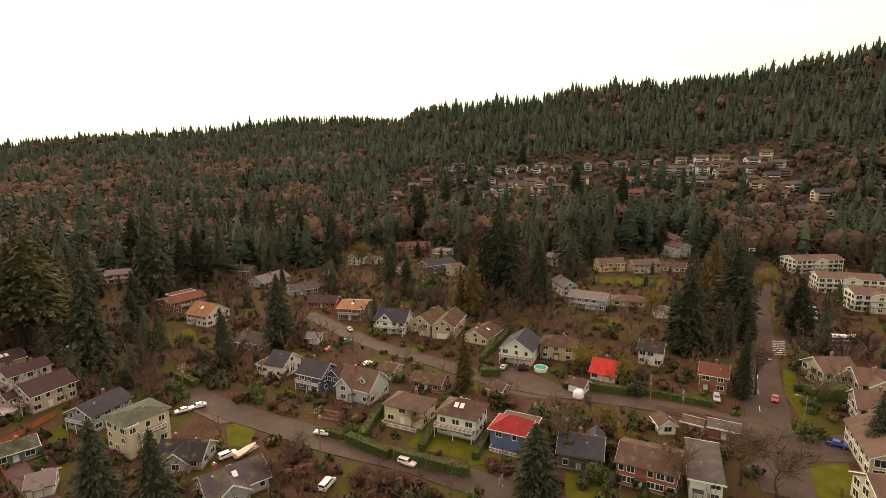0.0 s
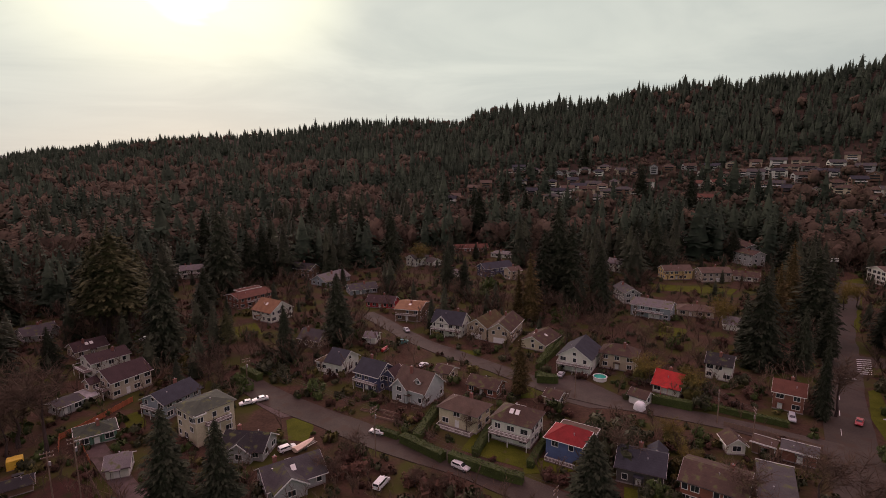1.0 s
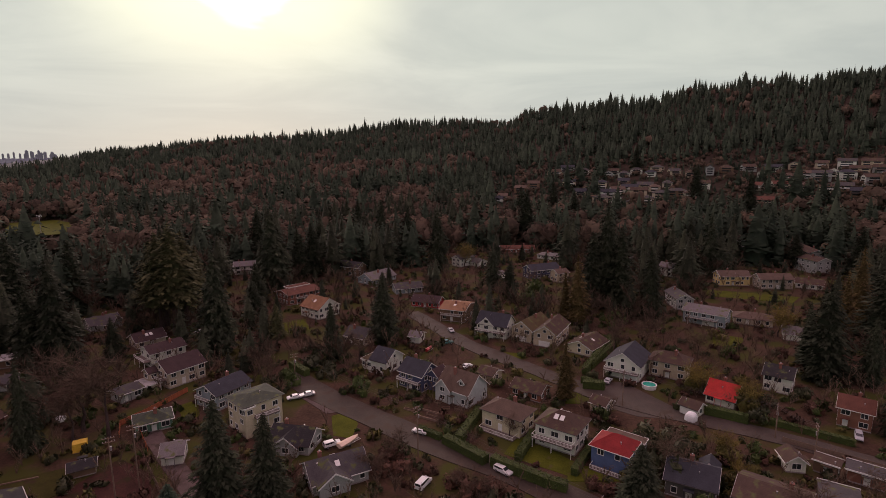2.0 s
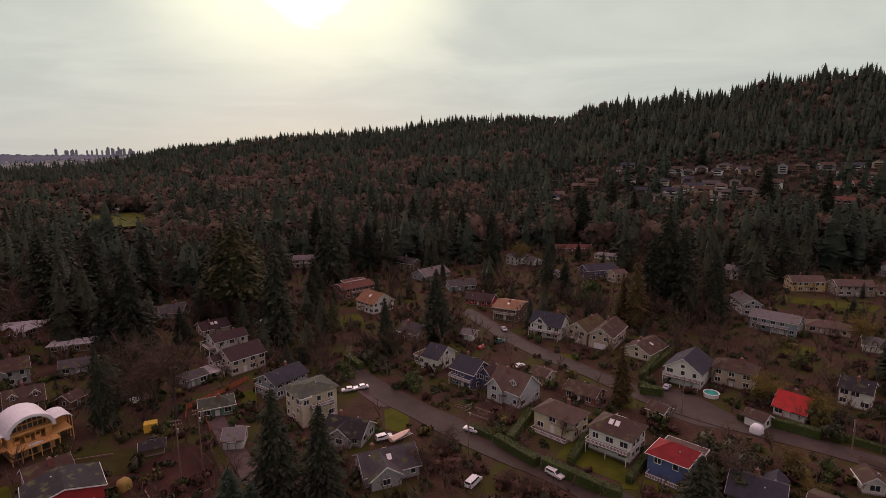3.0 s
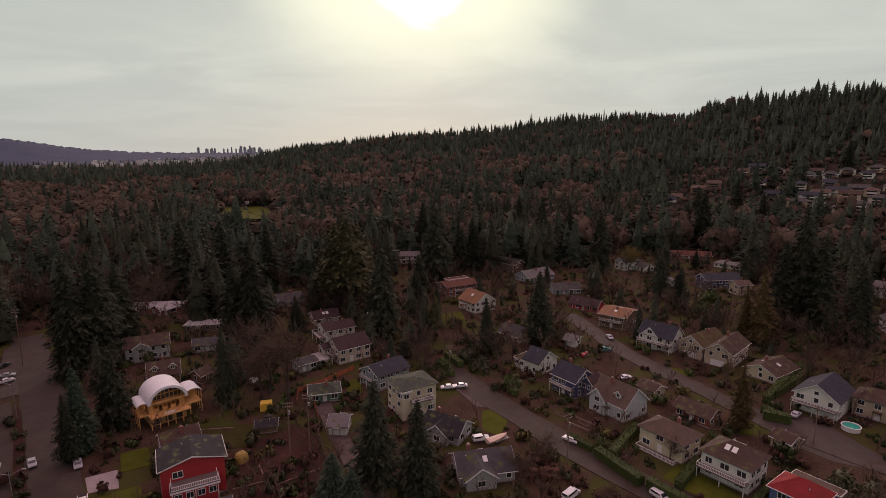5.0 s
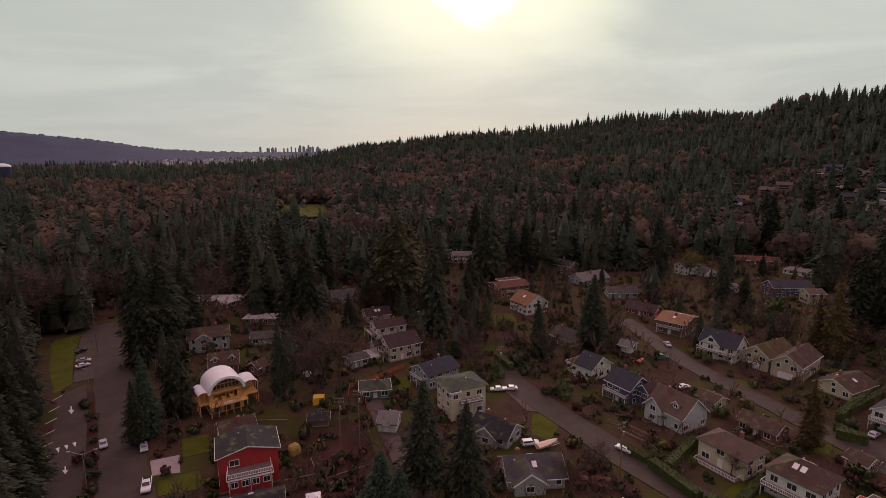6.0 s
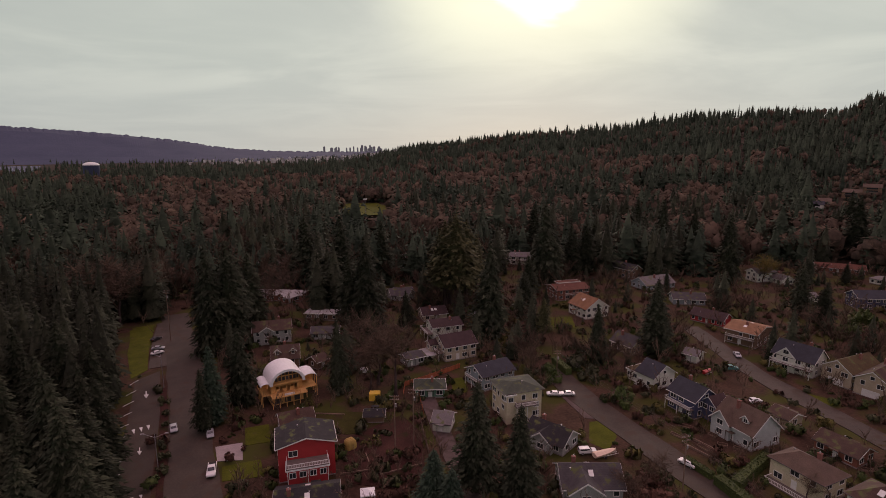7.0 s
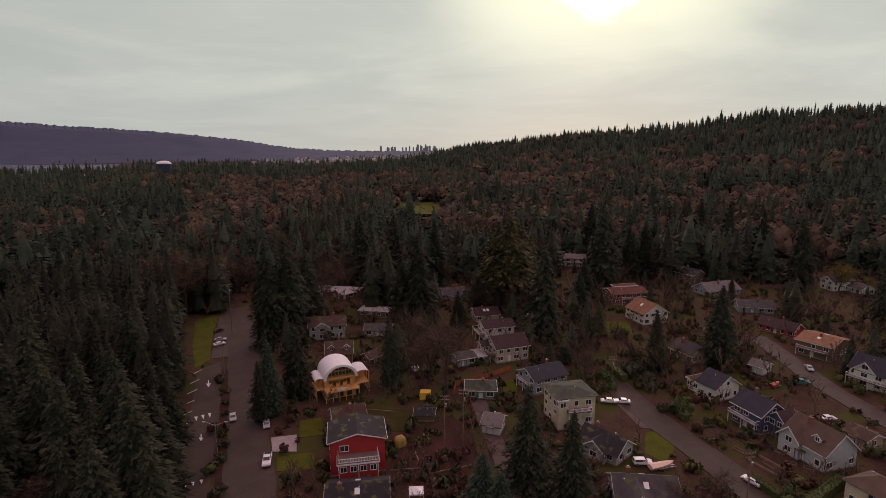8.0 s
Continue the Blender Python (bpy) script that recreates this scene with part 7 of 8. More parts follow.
house(287.3, 612.8, -25, 18.2, 11.1, 2, 'gable', 3.0, 'grey', 'brown', z=34.3, wide=True, chimney=False, plain=True, group='hillside houses', label='brown hillside house with a grey roof')
house(334.0, 588.8, -10, 17.5, 11.9, 2, 'hip', 3.0, 'brown', 'cream', z=36.4, wide=True, chimney=False, plain=True, group='hillside houses', label='cream hillside house with a brown roof')
house(355.8, 590.1, -11, 14.9, 9.7, 2, 'gable', 3.0, 'slate', 'brown', z=39.8, wide=True, chimney=False, plain=True, group='hillside houses', label='brown hillside house with a dark roof')
house(354.1, 543.4, -13, 13.7, 11.8, 2, 'gable', 3.0, 'grey', 'white', z=32.6, wide=True, chimney=False, plain=True, group='hillside houses', label='white hillside house with a grey roof')
house(323.4, 524.3, -52, 19.0, 9.6, 2, 'gable', 3.0, 'brown', 'tan', z=25.7, wide=True, chimney=False, plain=True, group='hillside houses', label='tan hillside house with a brown roof')
house(146.0, 619.1, 77, 16.7, 12.7, 2, 'hip', 3.0, 'brown', 'beige', z=25.3, wide=True, chimney=False, plain=True, group='hillside houses', label='beige hillside house with a brown roof')
house(165.9, 647.7, -14, 14.7, 12.1, 3, 'gable', 3.0, 'brown', 'white', z=31.3, wide=True, chimney=False, plain=True, group='hillside houses', label='white hillside house with a brown roof')

# ---- vehicles ----
car(-32.7, 133.4, 164, 'white', 'car', 'white parked saloon at the kerb of the street')
car(-9.0, 119.1, -32, 'white', 'wagon', 'white station wagon parked by the hedge')
car(-26.5, 110.6, 72, 'white', 'van', 'white van parked in a muddy drive')
car(-53.7, 122.9, 44, 'white', 'wagon', 'white estate car beside the boat')
car(-75.9, 146.5, -144, 'white', 'car', 'white car on the gravel forecourt')
car(-72.7, 149.3, -143, 'white', 'car', 'white car on the gravel forecourt')
car(99.2, 151.4, -126, 'red', 'car', 'red car on the main road')
car(99.6, 126.0, -35, 'blue', 'car', 'blue car on the forecourt')
car(81.9, 152.0, -113, 'silver', 'wagon', 'silver car parked by the brick house')
car(-118.9, 58.4, -32, 'white', 'pickup', 'white pickup parked at the roadside')
car(-146.0, 61.6, -21, 'silver', 'car', 'silver car on the road')
car(-135.6, 66.6, -25, 'silver', 'car', 'silver car parked at the roadside')
car(-223.5, 89.3, 109, 'dark', 'car', 'dark car on the grass verge')
car(-212.0, 85.3, 57, 'silver', 'car', 'silver car on the grass verge')
car(-207.2, 83.0, 85, 'white', 'car', 'white car on the grass verge')
car(-39.5, 217.9, -61, 'silver', 'car', 'silver car in the lane')
car(-27.0, 180.6, 49, 'white', 'car', 'white car in the lane')
car(-38.5, 202.3, 36, 'teal', 'pickup', 'teal pickup among garden clutter')
car(20.6, 176.7, 67, 'silver', 'car', 'silver car in front of the garage')
car(172.8, 244.4, 8, 'white', 'van', 'white van by the flats')
car(168.1, 234.8, 8, 'silver', 'car', 'silver car by the flats')
car(162.9, 226.3, -1, 'silver', 'car', 'silver car by the flats')
car(-94.8, 279.2, -39, 'dark', 'car', 'dark car outside a house')
car(-88.2, 279.6, 25, 'dark', 'car', 'dark car outside a house')
car(-144.4, 197.8, 92, 'silver', 'car', 'silver car between the pines')

# ---- single trees ----
tree(-123.0, 178.6, 38.9, 'cedar', 1.0)
tree(-164.8, 204.3, 40.4, 'tall', 1.2)
tree(-156.5, 207.4, 38.1, 'tall', 1.2)
tree(-176.6, 211.3, 36.4, 'tall', 1.2)
tree(-158.4, 217.7, 33.9, 'tall', 1.0)
tree(-171.4, 221.6, 36.5, 'tall', 1.0)
tree(-147.7, 267.3, 46.3, 'cedar', 1.0)
tree(-142.2, 240.7, 21.4, 'fir', 1.3)
tree(-130.2, 217.1, 19.0, 'fir', 1.4)
tree(-141.4, 305.1, 33.6, 'fir', 1.0)
tree(-145.7, 299.0, 27.6, 'fir', 1.0)
tree(-76.9, 179.3, 22.0, 'column', 1.15)
tree(-63.5, 199.6, 28.5, 'fir', 1.1)
tree(-29.6, 291.6, 24.8, 'fir', 1.0)
tree(-19.2, 276.9, 19.8, 'fir', 1.2)
tree(12.9, 237.1, 31.4, 'larch', 1.3, label='tall conifer with brownish drooping boughs')
tree(7.9, 241.5, 22.8, 'larch', 1.2)
tree(27.8, 270.4, 51.0, 'cedar', 0.85)
tree(21.0, 265.3, 37.5, 'fir', 1.0)
tree(34.4, 264.9, 40.3, 'fir', 1.0)
tree(45.2, 249.6, 33.1, 'column', 1.2)
tree(95.3, 346.9, 37.8, 'cedar', 0.9)
tree(98.0, 405.6, 28.1, 'fir', 1.0)
tree(-18.6, 453.7, 42.9, 'fir', 1.2, z=1.5)
tree(21.6, 496.6, 36.4, 'fir', 1.0, z=4.8)
tree(89.9, 190.4, 33.2, 'cedar', 1.05)
tree(116.0, 234.8, 28.6, 'larch', 1.1)
tree(126.8, 247.5, 36.0, 'larch', 1.1)
tree(123.8, 222.5, 35.7, 'fir', 1.3)
tree(115.7, 198.8, 22.5, 'fir', 1.0)
tree(91.0, 205.5, 23.1, 'cedar', 0.8)
tree(103.4, 190.1, 22.7, 'cedar', 0.8)
tree(143.3, 209.9, 24.5, 'fir', 1.3)
tree(104.7, 119.9, 18.3, 'cedar', 0.9)
tree(174.4, 526.4, 43.6, 'fir', 1.0, z=13.4)
tree(112.7, 769.2, 37.4, 'fir', 1.0, z=45.8)
tree(149.3, 605.8, 37.4, 'fir', 1.0, z=23.5)
tree(190.6, 394.2, 29.4, 'fir', 1.3, z=1.1)
tree(173.0, 340.8, 32.9, 'fir', 1.2)
tree(6.1, 160.7, 19.1, 'larch', 1.4, label='half-bare pine over the back lane')
shrub(27.1, 122.2, 3.33, 'green', 1.35)
tree(156.0, 380.4, 22.4, 'fir', 1.3)
tree(270.7, 427.0, 21.7, 'fir', 1.2, z=8.2)
tree(-66.0, 92.6, 26.5, 'fir', 1.0)
tree(-55.4, 93.5, 24.0, 'fir', 1.0)
tree(-66.4, 78.6, 16.8, 'spruce', 1.3)
tree(-60.9, 77.6, 15.4, 'spruce', 1.2)
tree(-141.2, 70.5, 23.2, 'spruce', 0.9)
tree(-147.0, 82.3, 24.0, 'cedar', 1.0)
tree(-193.4, 97.1, 40.9, 'cedar', 0.9)
tree(-195.3, 106.4, 41.8, 'cedar', 1.0)
tree(-209.0, 123.0, 33.2, 'fir', 1.0)
tree(-138.8, 66.5, 18.2, 'fir', 0.8)
tree(-168.5, 152.5, 39.8, 'cedar', 1.0)
tree(-176.1, 150.1, 31.4, 'fir', 1.0)
tree(-209.5, 173.8, 43.4, 'fir', 1.0)
tree(-250.4, 182.4, 39.1, 'fir', 1.2)
tree(-220.6, 212.1, 35.9, 'fir', 1.1)
tree(-153.9, 195.9, 46.8, 'tall', 1.3)
tree(-160.3, 195.4, 43.1, 'tall', 1.2)
tree(-156.0, 206.2, 41.9, 'tall', 1.2)
tree(-150.9, 281.4, 35.1, 'fir', 1.1)
tree(-146.1, 295.5, 31.5, 'fir', 1.0)
tree(-67.5, 212.5, 26.2, 'fir', 1.0)
tree(-129.7, 105.7, 24.5, 'cedar', 0.7)
tree(90.1, 153.3, 23.3, 'column', 0.8, label='ivy-clad trunk beside the road')
tree(19.6, 107.0, 17.4, 'fir', 1.5)
tree(-163.4, 299.0, 38.7, 'cedar', 1.0)
tree(-149.8, 334.7, 29.5, 'fir', 1.2)
tree(-69.5, 335.4, 39.5, 'cedar', 0.9)
tree(-123.7, 389.9, 40.5, 'cedar', 0.9)
tree(-96.6, 364.5, 38.8, 'cedar', 0.8)
tree(-152.5, 418.8, 38.1, 'fir', 1.1)
tree(-26.3, 513.4, 43.0, 'cedar', 0.8)
tree(-68.4, 504.5, 33.4, 'fir', 1.3)
tree(4.0, 598.5, 45.5, 'fir', 0.9)
tree(171.2, 707.7, 58.4, 'fir', 0.9)
tree(340.2, 446.5, 42.3, 'fir', 1.0)
tree(-204.9, 353.5, 35.9, 'fir', 1.2)
tree(143.2, 402.2, 29.9, 'cedar', 1.0)
bare_tree(95.2, 155.3, 20.0, False, False)
bare_tree(66.5, 110.2, 16.5, False, False)
bare_tree(71.3, 105.1, 16.5, True, False)
bare_tree(51.0, 106.5, 14.7, False, False)
bare_tree(161.1, 266.7, 16.2, True, True)
bare_tree(170.1, 272.0, 13.5, True, True)
bare_tree(47.9, 173.4, 12.1, True, True)
bare_tree(59.2, 164.2, 10.6, True, True)
bare_tree(45.0, 135.7, 8.2, True, True)
bare_tree(44.5, 126.9, 5.5, True, True)
bare_tree(28.9, 124.8, 13.0, True, False)
bare_tree(108.3, 147.7, 11.4, True, False)
bare_tree(-53.6, 348.5, 18.8, True, True)
bare_tree(-36.7, 120.4, 8.9, True, False)
bare_tree(-38.2, 111.7, 8.4, True, False)
bare_tree(-18.8, 111.2, 6.3, True, False)
bare_tree(-13.5, 109.0, 6.9, True, False)
bare_tree(-8.7, 136.4, 7.4, True, False)
bare_tree(26.0, 206.8, 12.9, True, False)
bare_tree(38.4, 213.4, 12.1, True, False)
bare_tree(55.3, 206.4, 11.7, True, False)
bare_tree(-114.2, 115.7, 25.8, False, False)
bare_tree(-123.9, 117.5, 25.0, True, False)
bare_tree(-122.6, 112.6, 17.1, False, False)
bare_tree(-255.9, 87.7, 34.4, True, False)
bare_tree(-261.5, 82.1, 31.8, True, False)
bare_tree(-268.7, 100.2, 31.1, True, False)
bare_tree(-211.6, 131.9, 29.1, True, False)
bare_tree(-126.7, 12.0, 13.6, False, False)
bare_tree(-125.1, 9.2, 15.6, True, False)
bare_tree(-91.1, 158.3, 11.2, True, False)
bare_tree(-96.8, 162.5, 11.4, True, False)
bare_tree(-66.6, 179.9, 12.5, True, False)
bare_tree(93.3, 235.3, 15.8, True, True)

# ---- hedges and shrubs ----
hedge(-25.3, 130.3, -13.4, 122.1, 2.7, 2.5)
hedge(-21.6, 130.3, -18.3, 147.7, 2.4, 2.5)
hedge(-12.0, 122.3, 1.8, 115.6, 2.4, 2.8)
hedge(-5.9, 124.9, -2.5, 137.8, 2.1, 2.2)
hedge(1.8, 115.9, 5.7, 114.7, 2.2, 2.5)
hedge(12.2, 171.4, 18.8, 171.3, 3.0, 2.8)
hedge(15.4, 187.2, 28.2, 215.5, 2.1, 2.5)
hedge(46.0, 159.7, 56.2, 155.5, 2.4, 2.8)
hedge(109.5, 152.5, 121.3, 152.3, 4.5, 4.2)
hedge(7.4, 121.1, 12.7, 134.7, 1.8, 2.1)
hedge(-33.5, 134.6, -26.5, 131.2, 1.8, 1.8)
hedge(20.5, 112.5, 26.0, 125.5, 1.6, 1.8)
hedge(62.0, 156.5, 79.0, 147.8, 1.8, 1.8)
hedge(-88.5, 170.0, -79.5, 163.5, 2.6, 2.6)
shrub(-80.5, 178.1, 3.68, 'green', 1.0)
shrub(-81.6, 169.3, 3.22, 'green', 1.0)
shrub(-70.5, 165.0, 2.99, 'green', 1.0)
shrub(-60.4, 164.8, 1.84, 'olive', 1.0)
shrub(-53.6, 169.5, 1.61, 'olive', 1.0)
shrub(119.9, 165.3, 3.45, 'lush', 1.0)
shrub(120.7, 173.7, 2.76, 'green', 1.0)
shrub(105.8, 144.3, 2.07, 'lush', 1.0)
shrub(93.7, 129.6, 2.53, 'lush', 1.0)
shrub(97.1, 129.1, 1.84, 'lush', 1.0)
shrub(29.2, 137.5, 3.91, 'green', 1.0)
shrub(34.0, 135.0, 3.45, 'green', 1.0)
shrub(24.8, 134.3, 2.99, 'green', 1.0)
shrub(34.8, 110.9, 2.3, 'lush', 1.0)
shrub(32.1, 110.1, 2.07, 'green', 1.0)
shrub(-7.4, 280.1, 4.6, 'lush', 1.0)
shrub(-11.3, 266.5, 3.45, 'lush', 1.0)
shrub(28.2, 240.6, 3.45, 'lush', 1.0)
shrub(59.1, 172.8, 2.53, 'olive', 1.0)
shrub(63.2, 170.8, 2.3, 'olive', 1.0)
shrub(-82.3, 155.3, 2.76, 'lush', 1.0)
shrub(-87.2, 158.1, 2.3, 'green', 1.0)
shrub(-87.9, 152.7, 2.07, 'green', 1.0)
shrub(-21.9, 143.3, 1.72, 'russet', 1.0)
shrub(-14.8, 109.9, 2.76, 'russet', 1.0)
shrub(-18.9, 112.3, 2.53, 'russet', 1.0)
shrub(-11.1, 111.5, 2.3, 'russet', 1.0)
shrub(-2.1, 106.7, 1.84, 'russet', 1.0)
shrub(-37.0, 119.5, 2.53, 'russet', 1.0)
shrub(-32.5, 115.0, 2.3, 'russet', 1.0)
shrub(-37.2, 112.9, 2.3, 'russet', 1.0)
shrub(-7.3, 141.6, 1.61, 'russet', 1.0)
shrub(11.2, 117.4, 1.84, 'russet', 1.0)
shrub(14.9, 115.2, 1.72, 'russet', 1.0)
shrub(20.6, 292.9, 2.3, 'green', 1.0)
shrub(48.4, 175.7, 3.68, 'olive', 1.0)
shrub(60.6, 170.1, 3.45, 'olive', 1.0)
shrub(44.5, 134.3, 3.22, 'olive', 1.0)
shrub(43.0, 123.8, 2.3, 'olive', 1.0)
shrub(52.2, 136.8, 2.07, 'lush', 1.0)
shrub(49.1, 130.0, 1.72, 'olive', 1.0)
shrub(167.3, 280.5, 2.88, 'olive', 1.0)
shrub(76.2, 172.5, 2.53, 'green', 1.0)
shrub(66.1, 168.4, 2.3, 'green', 1.0)
shrub(76.2, 166.0, 2.3, 'russet', 1.0)
shrub(68.1, 228.0, 2.99, 'olive', 1.0)
shrub(65.7, 207.4, 2.3, 'lush', 1.0)

# ---- single things ----
arched_house(-139.4, 92.6, 160, 1.1)
house(-103.2, 74.2, 146.5, 9.2, 12.8, 3, 'gable', 1.7, 'dark', 'red', high=8.8, label='red three-storey house with a dark low roof and deck', decks=((2, 2, 4.0, 0.72),), wings=((-6.5, 0, 3.8, 9.0, 5.1, 0, 'x', 'dark'),), windows=0.7, chimney=False, skylights=0)
hedge(13.2, 181.9, 25.6, 217.9, 2.1, 2.8)
hedge(12.2, 175.1, 18.7, 170.5, 2.1, 2.5)
shrub(-56.7, 154.6, 2.76, 'lush', 1.0)
shrub(-9.4, 177.1, 2.3, 'olive', 1.0)
shrub(-56.2, 205.8, 2.53, 'lush', 1.0)
fence([(-111.8, 116.6), (-116.5, 122.2), (-114.5, 129.1), (-112.0, 145.3)])
fence([(-99.4, 112.1), (-109.0, 120.5)], 1.5)
fence([(61.5, 146.6), (81.5, 136.0)], 1.6, WOOD, 'weathered brown board fence along the lane')
fence([(-97.5, 108.5), (-84.0, 97.0)], 1.5, WOOD, 'weathered brown board fence beside the gravel lane')
boat(-49.7, 124.4, 61)
boat(-43.8, 194.5, 73, 4.5, PAINTS['red'], 'boat', 'small red boat among garden clutter', 0.4)
pool(33.2, 175.2, 2.2)
tarp_heap(41.1, 154.7, 3.2, 3.0, 2.6, TARP_WHITE, 'white tarpaulin over a domed heap', seed=2)
tarp_box(-117.0, 109.4, 40, 3.2, 2.6, 2.5, TARP_YELLOW, 'yellow tarpaulin stretched over a square frame')
tarp_heap(-102.0, 86.7, 3.0, 2.8, 2.8, TARP_OCHRE, 'ochre tarpaulin over a tall heap', seed=4)
tarp_heap(-24.9, 129.9, 2.0, 1.4, 1.4, TARP_WHITE, 'white tarpaulin over a small load by the street', seed=5)
tarp_heap(-135.6, 121.7, 2.6, 2.2, 1.6, TARP_WHITE, 'white tarpaulin among bare shrubs', seed=6)
canopy(-82.6, 75.1, 50, 3.2, 3.0, 2.2)
bus(153.2, 199.4, -4)
bar_mark(111.8, 183.8, 117.3, 183.2, 0.6, 'white painted stop line on the asphalt')
bar_mark(115.9, 207.5, 119.6, 206.8, 0.5, 'white painted stop line on the asphalt')
bar_mark(128.2, 201.5, 132.9, 201.2, .45, 'white painted zebra stripe', 'zebra_stripe')
bar_mark(127.0, 199.4, 131.7, 199.1, .45, 'white painted zebra stripe', 'zebra_stripe')
bar_mark(125.9, 197.4, 130.5, 197.1, .45, 'white painted zebra stripe', 'zebra_stripe')
bar_mark(124.8, 195.5, 129.4, 195.2, .45, 'white painted zebra stripe', 'zebra_stripe')
bar_mark(123.8, 193.5, 128.3, 193.3, .45, 'white painted zebra stripe', 'zebra_stripe')
bar_mark(122.7, 191.6, 127.2, 191.4, .45, 'white painted zebra stripe', 'zebra_stripe')
bar_mark(121.7, 189.8, 126.1, 189.5, .45, 'white painted zebra stripe', 'zebra_stripe')
bar_mark(120.7, 188.0, 125.1, 187.7, .45, 'white painted zebra stripe', 'zebra_stripe')
bar_mark(104.3, 169.7, 102.7, 166.6, .14)
bar_mark(98.4, 159.0, 96.7, 155.9, .14)
bar_mark(92.4, 147.8, 90.6, 144.3, .14)
patch('lawn', [(-246.8, 89.4), (-244.9, 98.3), (-218.3, 84.6), (-194.8, 74.4), (-191.3, 67.7), (-216.1, 75.8)], GRASS, 0.05, 'mossy green lawn beside the parking bays', 'lawn')
patch('parking_bay', [(-244.5, 98.6), (-244.6, 103.4), (-199.2, 84.3), (-193.3, 80.5), (-195.6, 75.1), (-217.8, 85.1)], LANE, 0.07, 'dark asphalt parking bays beside the road', 'parking lot')
bar_mark(-186.2, 65.3, -188.1, 68.8, .12, 'thin white stall line in the parking lot', 'stall_line')
bar_mark(-178.9, 61.7, -180.4, 65.1, .12, 'thin white stall line in the parking lot', 'stall_line')
bar_mark(-171.8, 58.2, -173.0, 61.6, .12, 'thin white stall line in the parking lot', 'stall_line')
bar_mark(-165.0, 55.0, -165.9, 58.3, .12, 'thin white stall line in the parking lot', 'stall_line')
bar_mark(-158.5, 51.9, -159.1, 55.1, .12, 'thin white stall line in the parking lot', 'stall_line')
bar_mark(-152.2, 49.0, -152.7, 52.1, .12, 'thin white stall line in the parking lot', 'stall_line')
bar_mark(-146.3, 46.2, -146.5, 49.3, .12, 'thin white stall line in the parking lot', 'stall_line')
bar_mark(-140.6, 43.6, -140.7, 46.6, .12, 'thin white stall line in the parking lot', 'stall_line')
bar_mark(-135.2, 41.2, -135.1, 44.1, .12, 'thin white stall line in the parking lot', 'stall_line')
bar_mark(-130.0, 38.8, -129.8, 41.7, .12, 'thin white stall line in the parking lot', 'stall_line')
bar_mark(-125.1, 36.6, -124.7, 39.4, .12, 'thin white stall line in the parking lot', 'stall_line')
bar_mark(-120.4, 34.6, -119.9, 37.3, .12, 'thin white stall line in the parking lot', 'stall_line')
bar_mark(-115.9, 32.6, -115.3, 35.3, .12, 'thin white stall line in the parking lot', 'stall_line')
paint_mark('lane_arrow', [(-177.6, 66.9), (-177.3, 67.1), (-174.7, 66.1), (-174.3, 66.5), (-172.2, 64.9), (-175.3, 65.4), (-174.9, 65.8)], 'white painted lane arrow in the parking lot')
paint_mark('lane_arrow', [(-143.9, 51.8), (-143.7, 52.0), (-141.9, 51.3), (-141.6, 51.6), (-140.3, 50.5), (-142.5, 50.8), (-142.1, 51.1)], 'white painted lane arrow in the parking lot')
paint_mark('give_way_tooth', [(-155.0, 54.2), (-154.7, 55.0), (-152.2, 53.8)], 'white painted triangle on the asphalt')
paint_mark('give_way_tooth', [(-154.7, 56.0), (-154.3, 56.8), (-151.9, 55.6)], 'white painted triangle on the asphalt')
paint_mark('give_way_tooth', [(-154.3, 57.8), (-154.0, 58.6), (-151.5, 57.3)], 'white painted triangle on the asphalt')
paint_mark('give_way_tooth', [(-124.1, 40.3), (-123.8, 41.0), (-122.2, 40.2)], 'white painted triangle on the asphalt')
paint_mark('give_way_tooth', [(-123.7, 41.9), (-123.3, 42.6), (-121.8, 41.8)], 'white painted triangle on the asphalt')
paint_mark('give_way_tooth', [(-123.2, 43.7), (-122.8, 44.3), (-121.3, 43.5)], 'white painted triangle on the asphalt')
patch('verge', [(-175.2, 70.6), (-175.7, 72.6), (-154.6, 63.9), (-133.5, 54.3), (-109.8, 43.3), (-101.2, 37.5), (-101.7, 36.9), (-114.8, 43.6), (-137.7, 54.0), (-156.3, 62.2)], EARTH, 0.06, 'brown planted strip between road and lot', 'verge')
shrub(-164.4, 67.1, 1.38, 'green', 1.0)
shrub(-156.5, 63.6, 1.15, 'green', 1.0)
shrub(-139.2, 56.0, 1.26, 'green', 1.0)
shrub(-133.5, 53.5, 1.38, 'green', 1.0)
shrub(-127.7, 50.9, 1.38, 'green', 1.0)
shrub(-114.3, 44.4, 1.61, 'green', 1.0)
shrub(-150.3, 61.3, 0.92, 'green', 1.0)
street_lamp(-129.3, 50.5, 9.8, 45, (-1, 1))
street_lamp(-176.3, 72.0, 11.3, 45, (-1,))
street_lamp(96.7, 134.7, 9.8, -1, (-1,))
street_lamp(142.0, 204.4, 4.7, 10, (-1,))
flood_mast(189.7, 327.1, 13.5)
flood_mast(-455.3, 411.9, 17.9, 2.4, 45)
flood_mast(-454.7, 351.2, 17.6, 1.1, 45)
utility_pole(-30.6, 122.5, 13.5, 60)
utility_pole(-81.7, 159.1, 9.8, 40)
utility_pole(11.8, 102.3, 7.9, 60)
utility_pole(-218.0, 92.7, 21.2, 40)
utility_pole(63.9, 134.8, 11.7, 80)
utility_pole(-91.8, 92.9, 15.4, 40)
utility_pole(-90.2, 98.1, 15.7, 40)
utility_pole(23.1, 160.3, 11.3, 70)
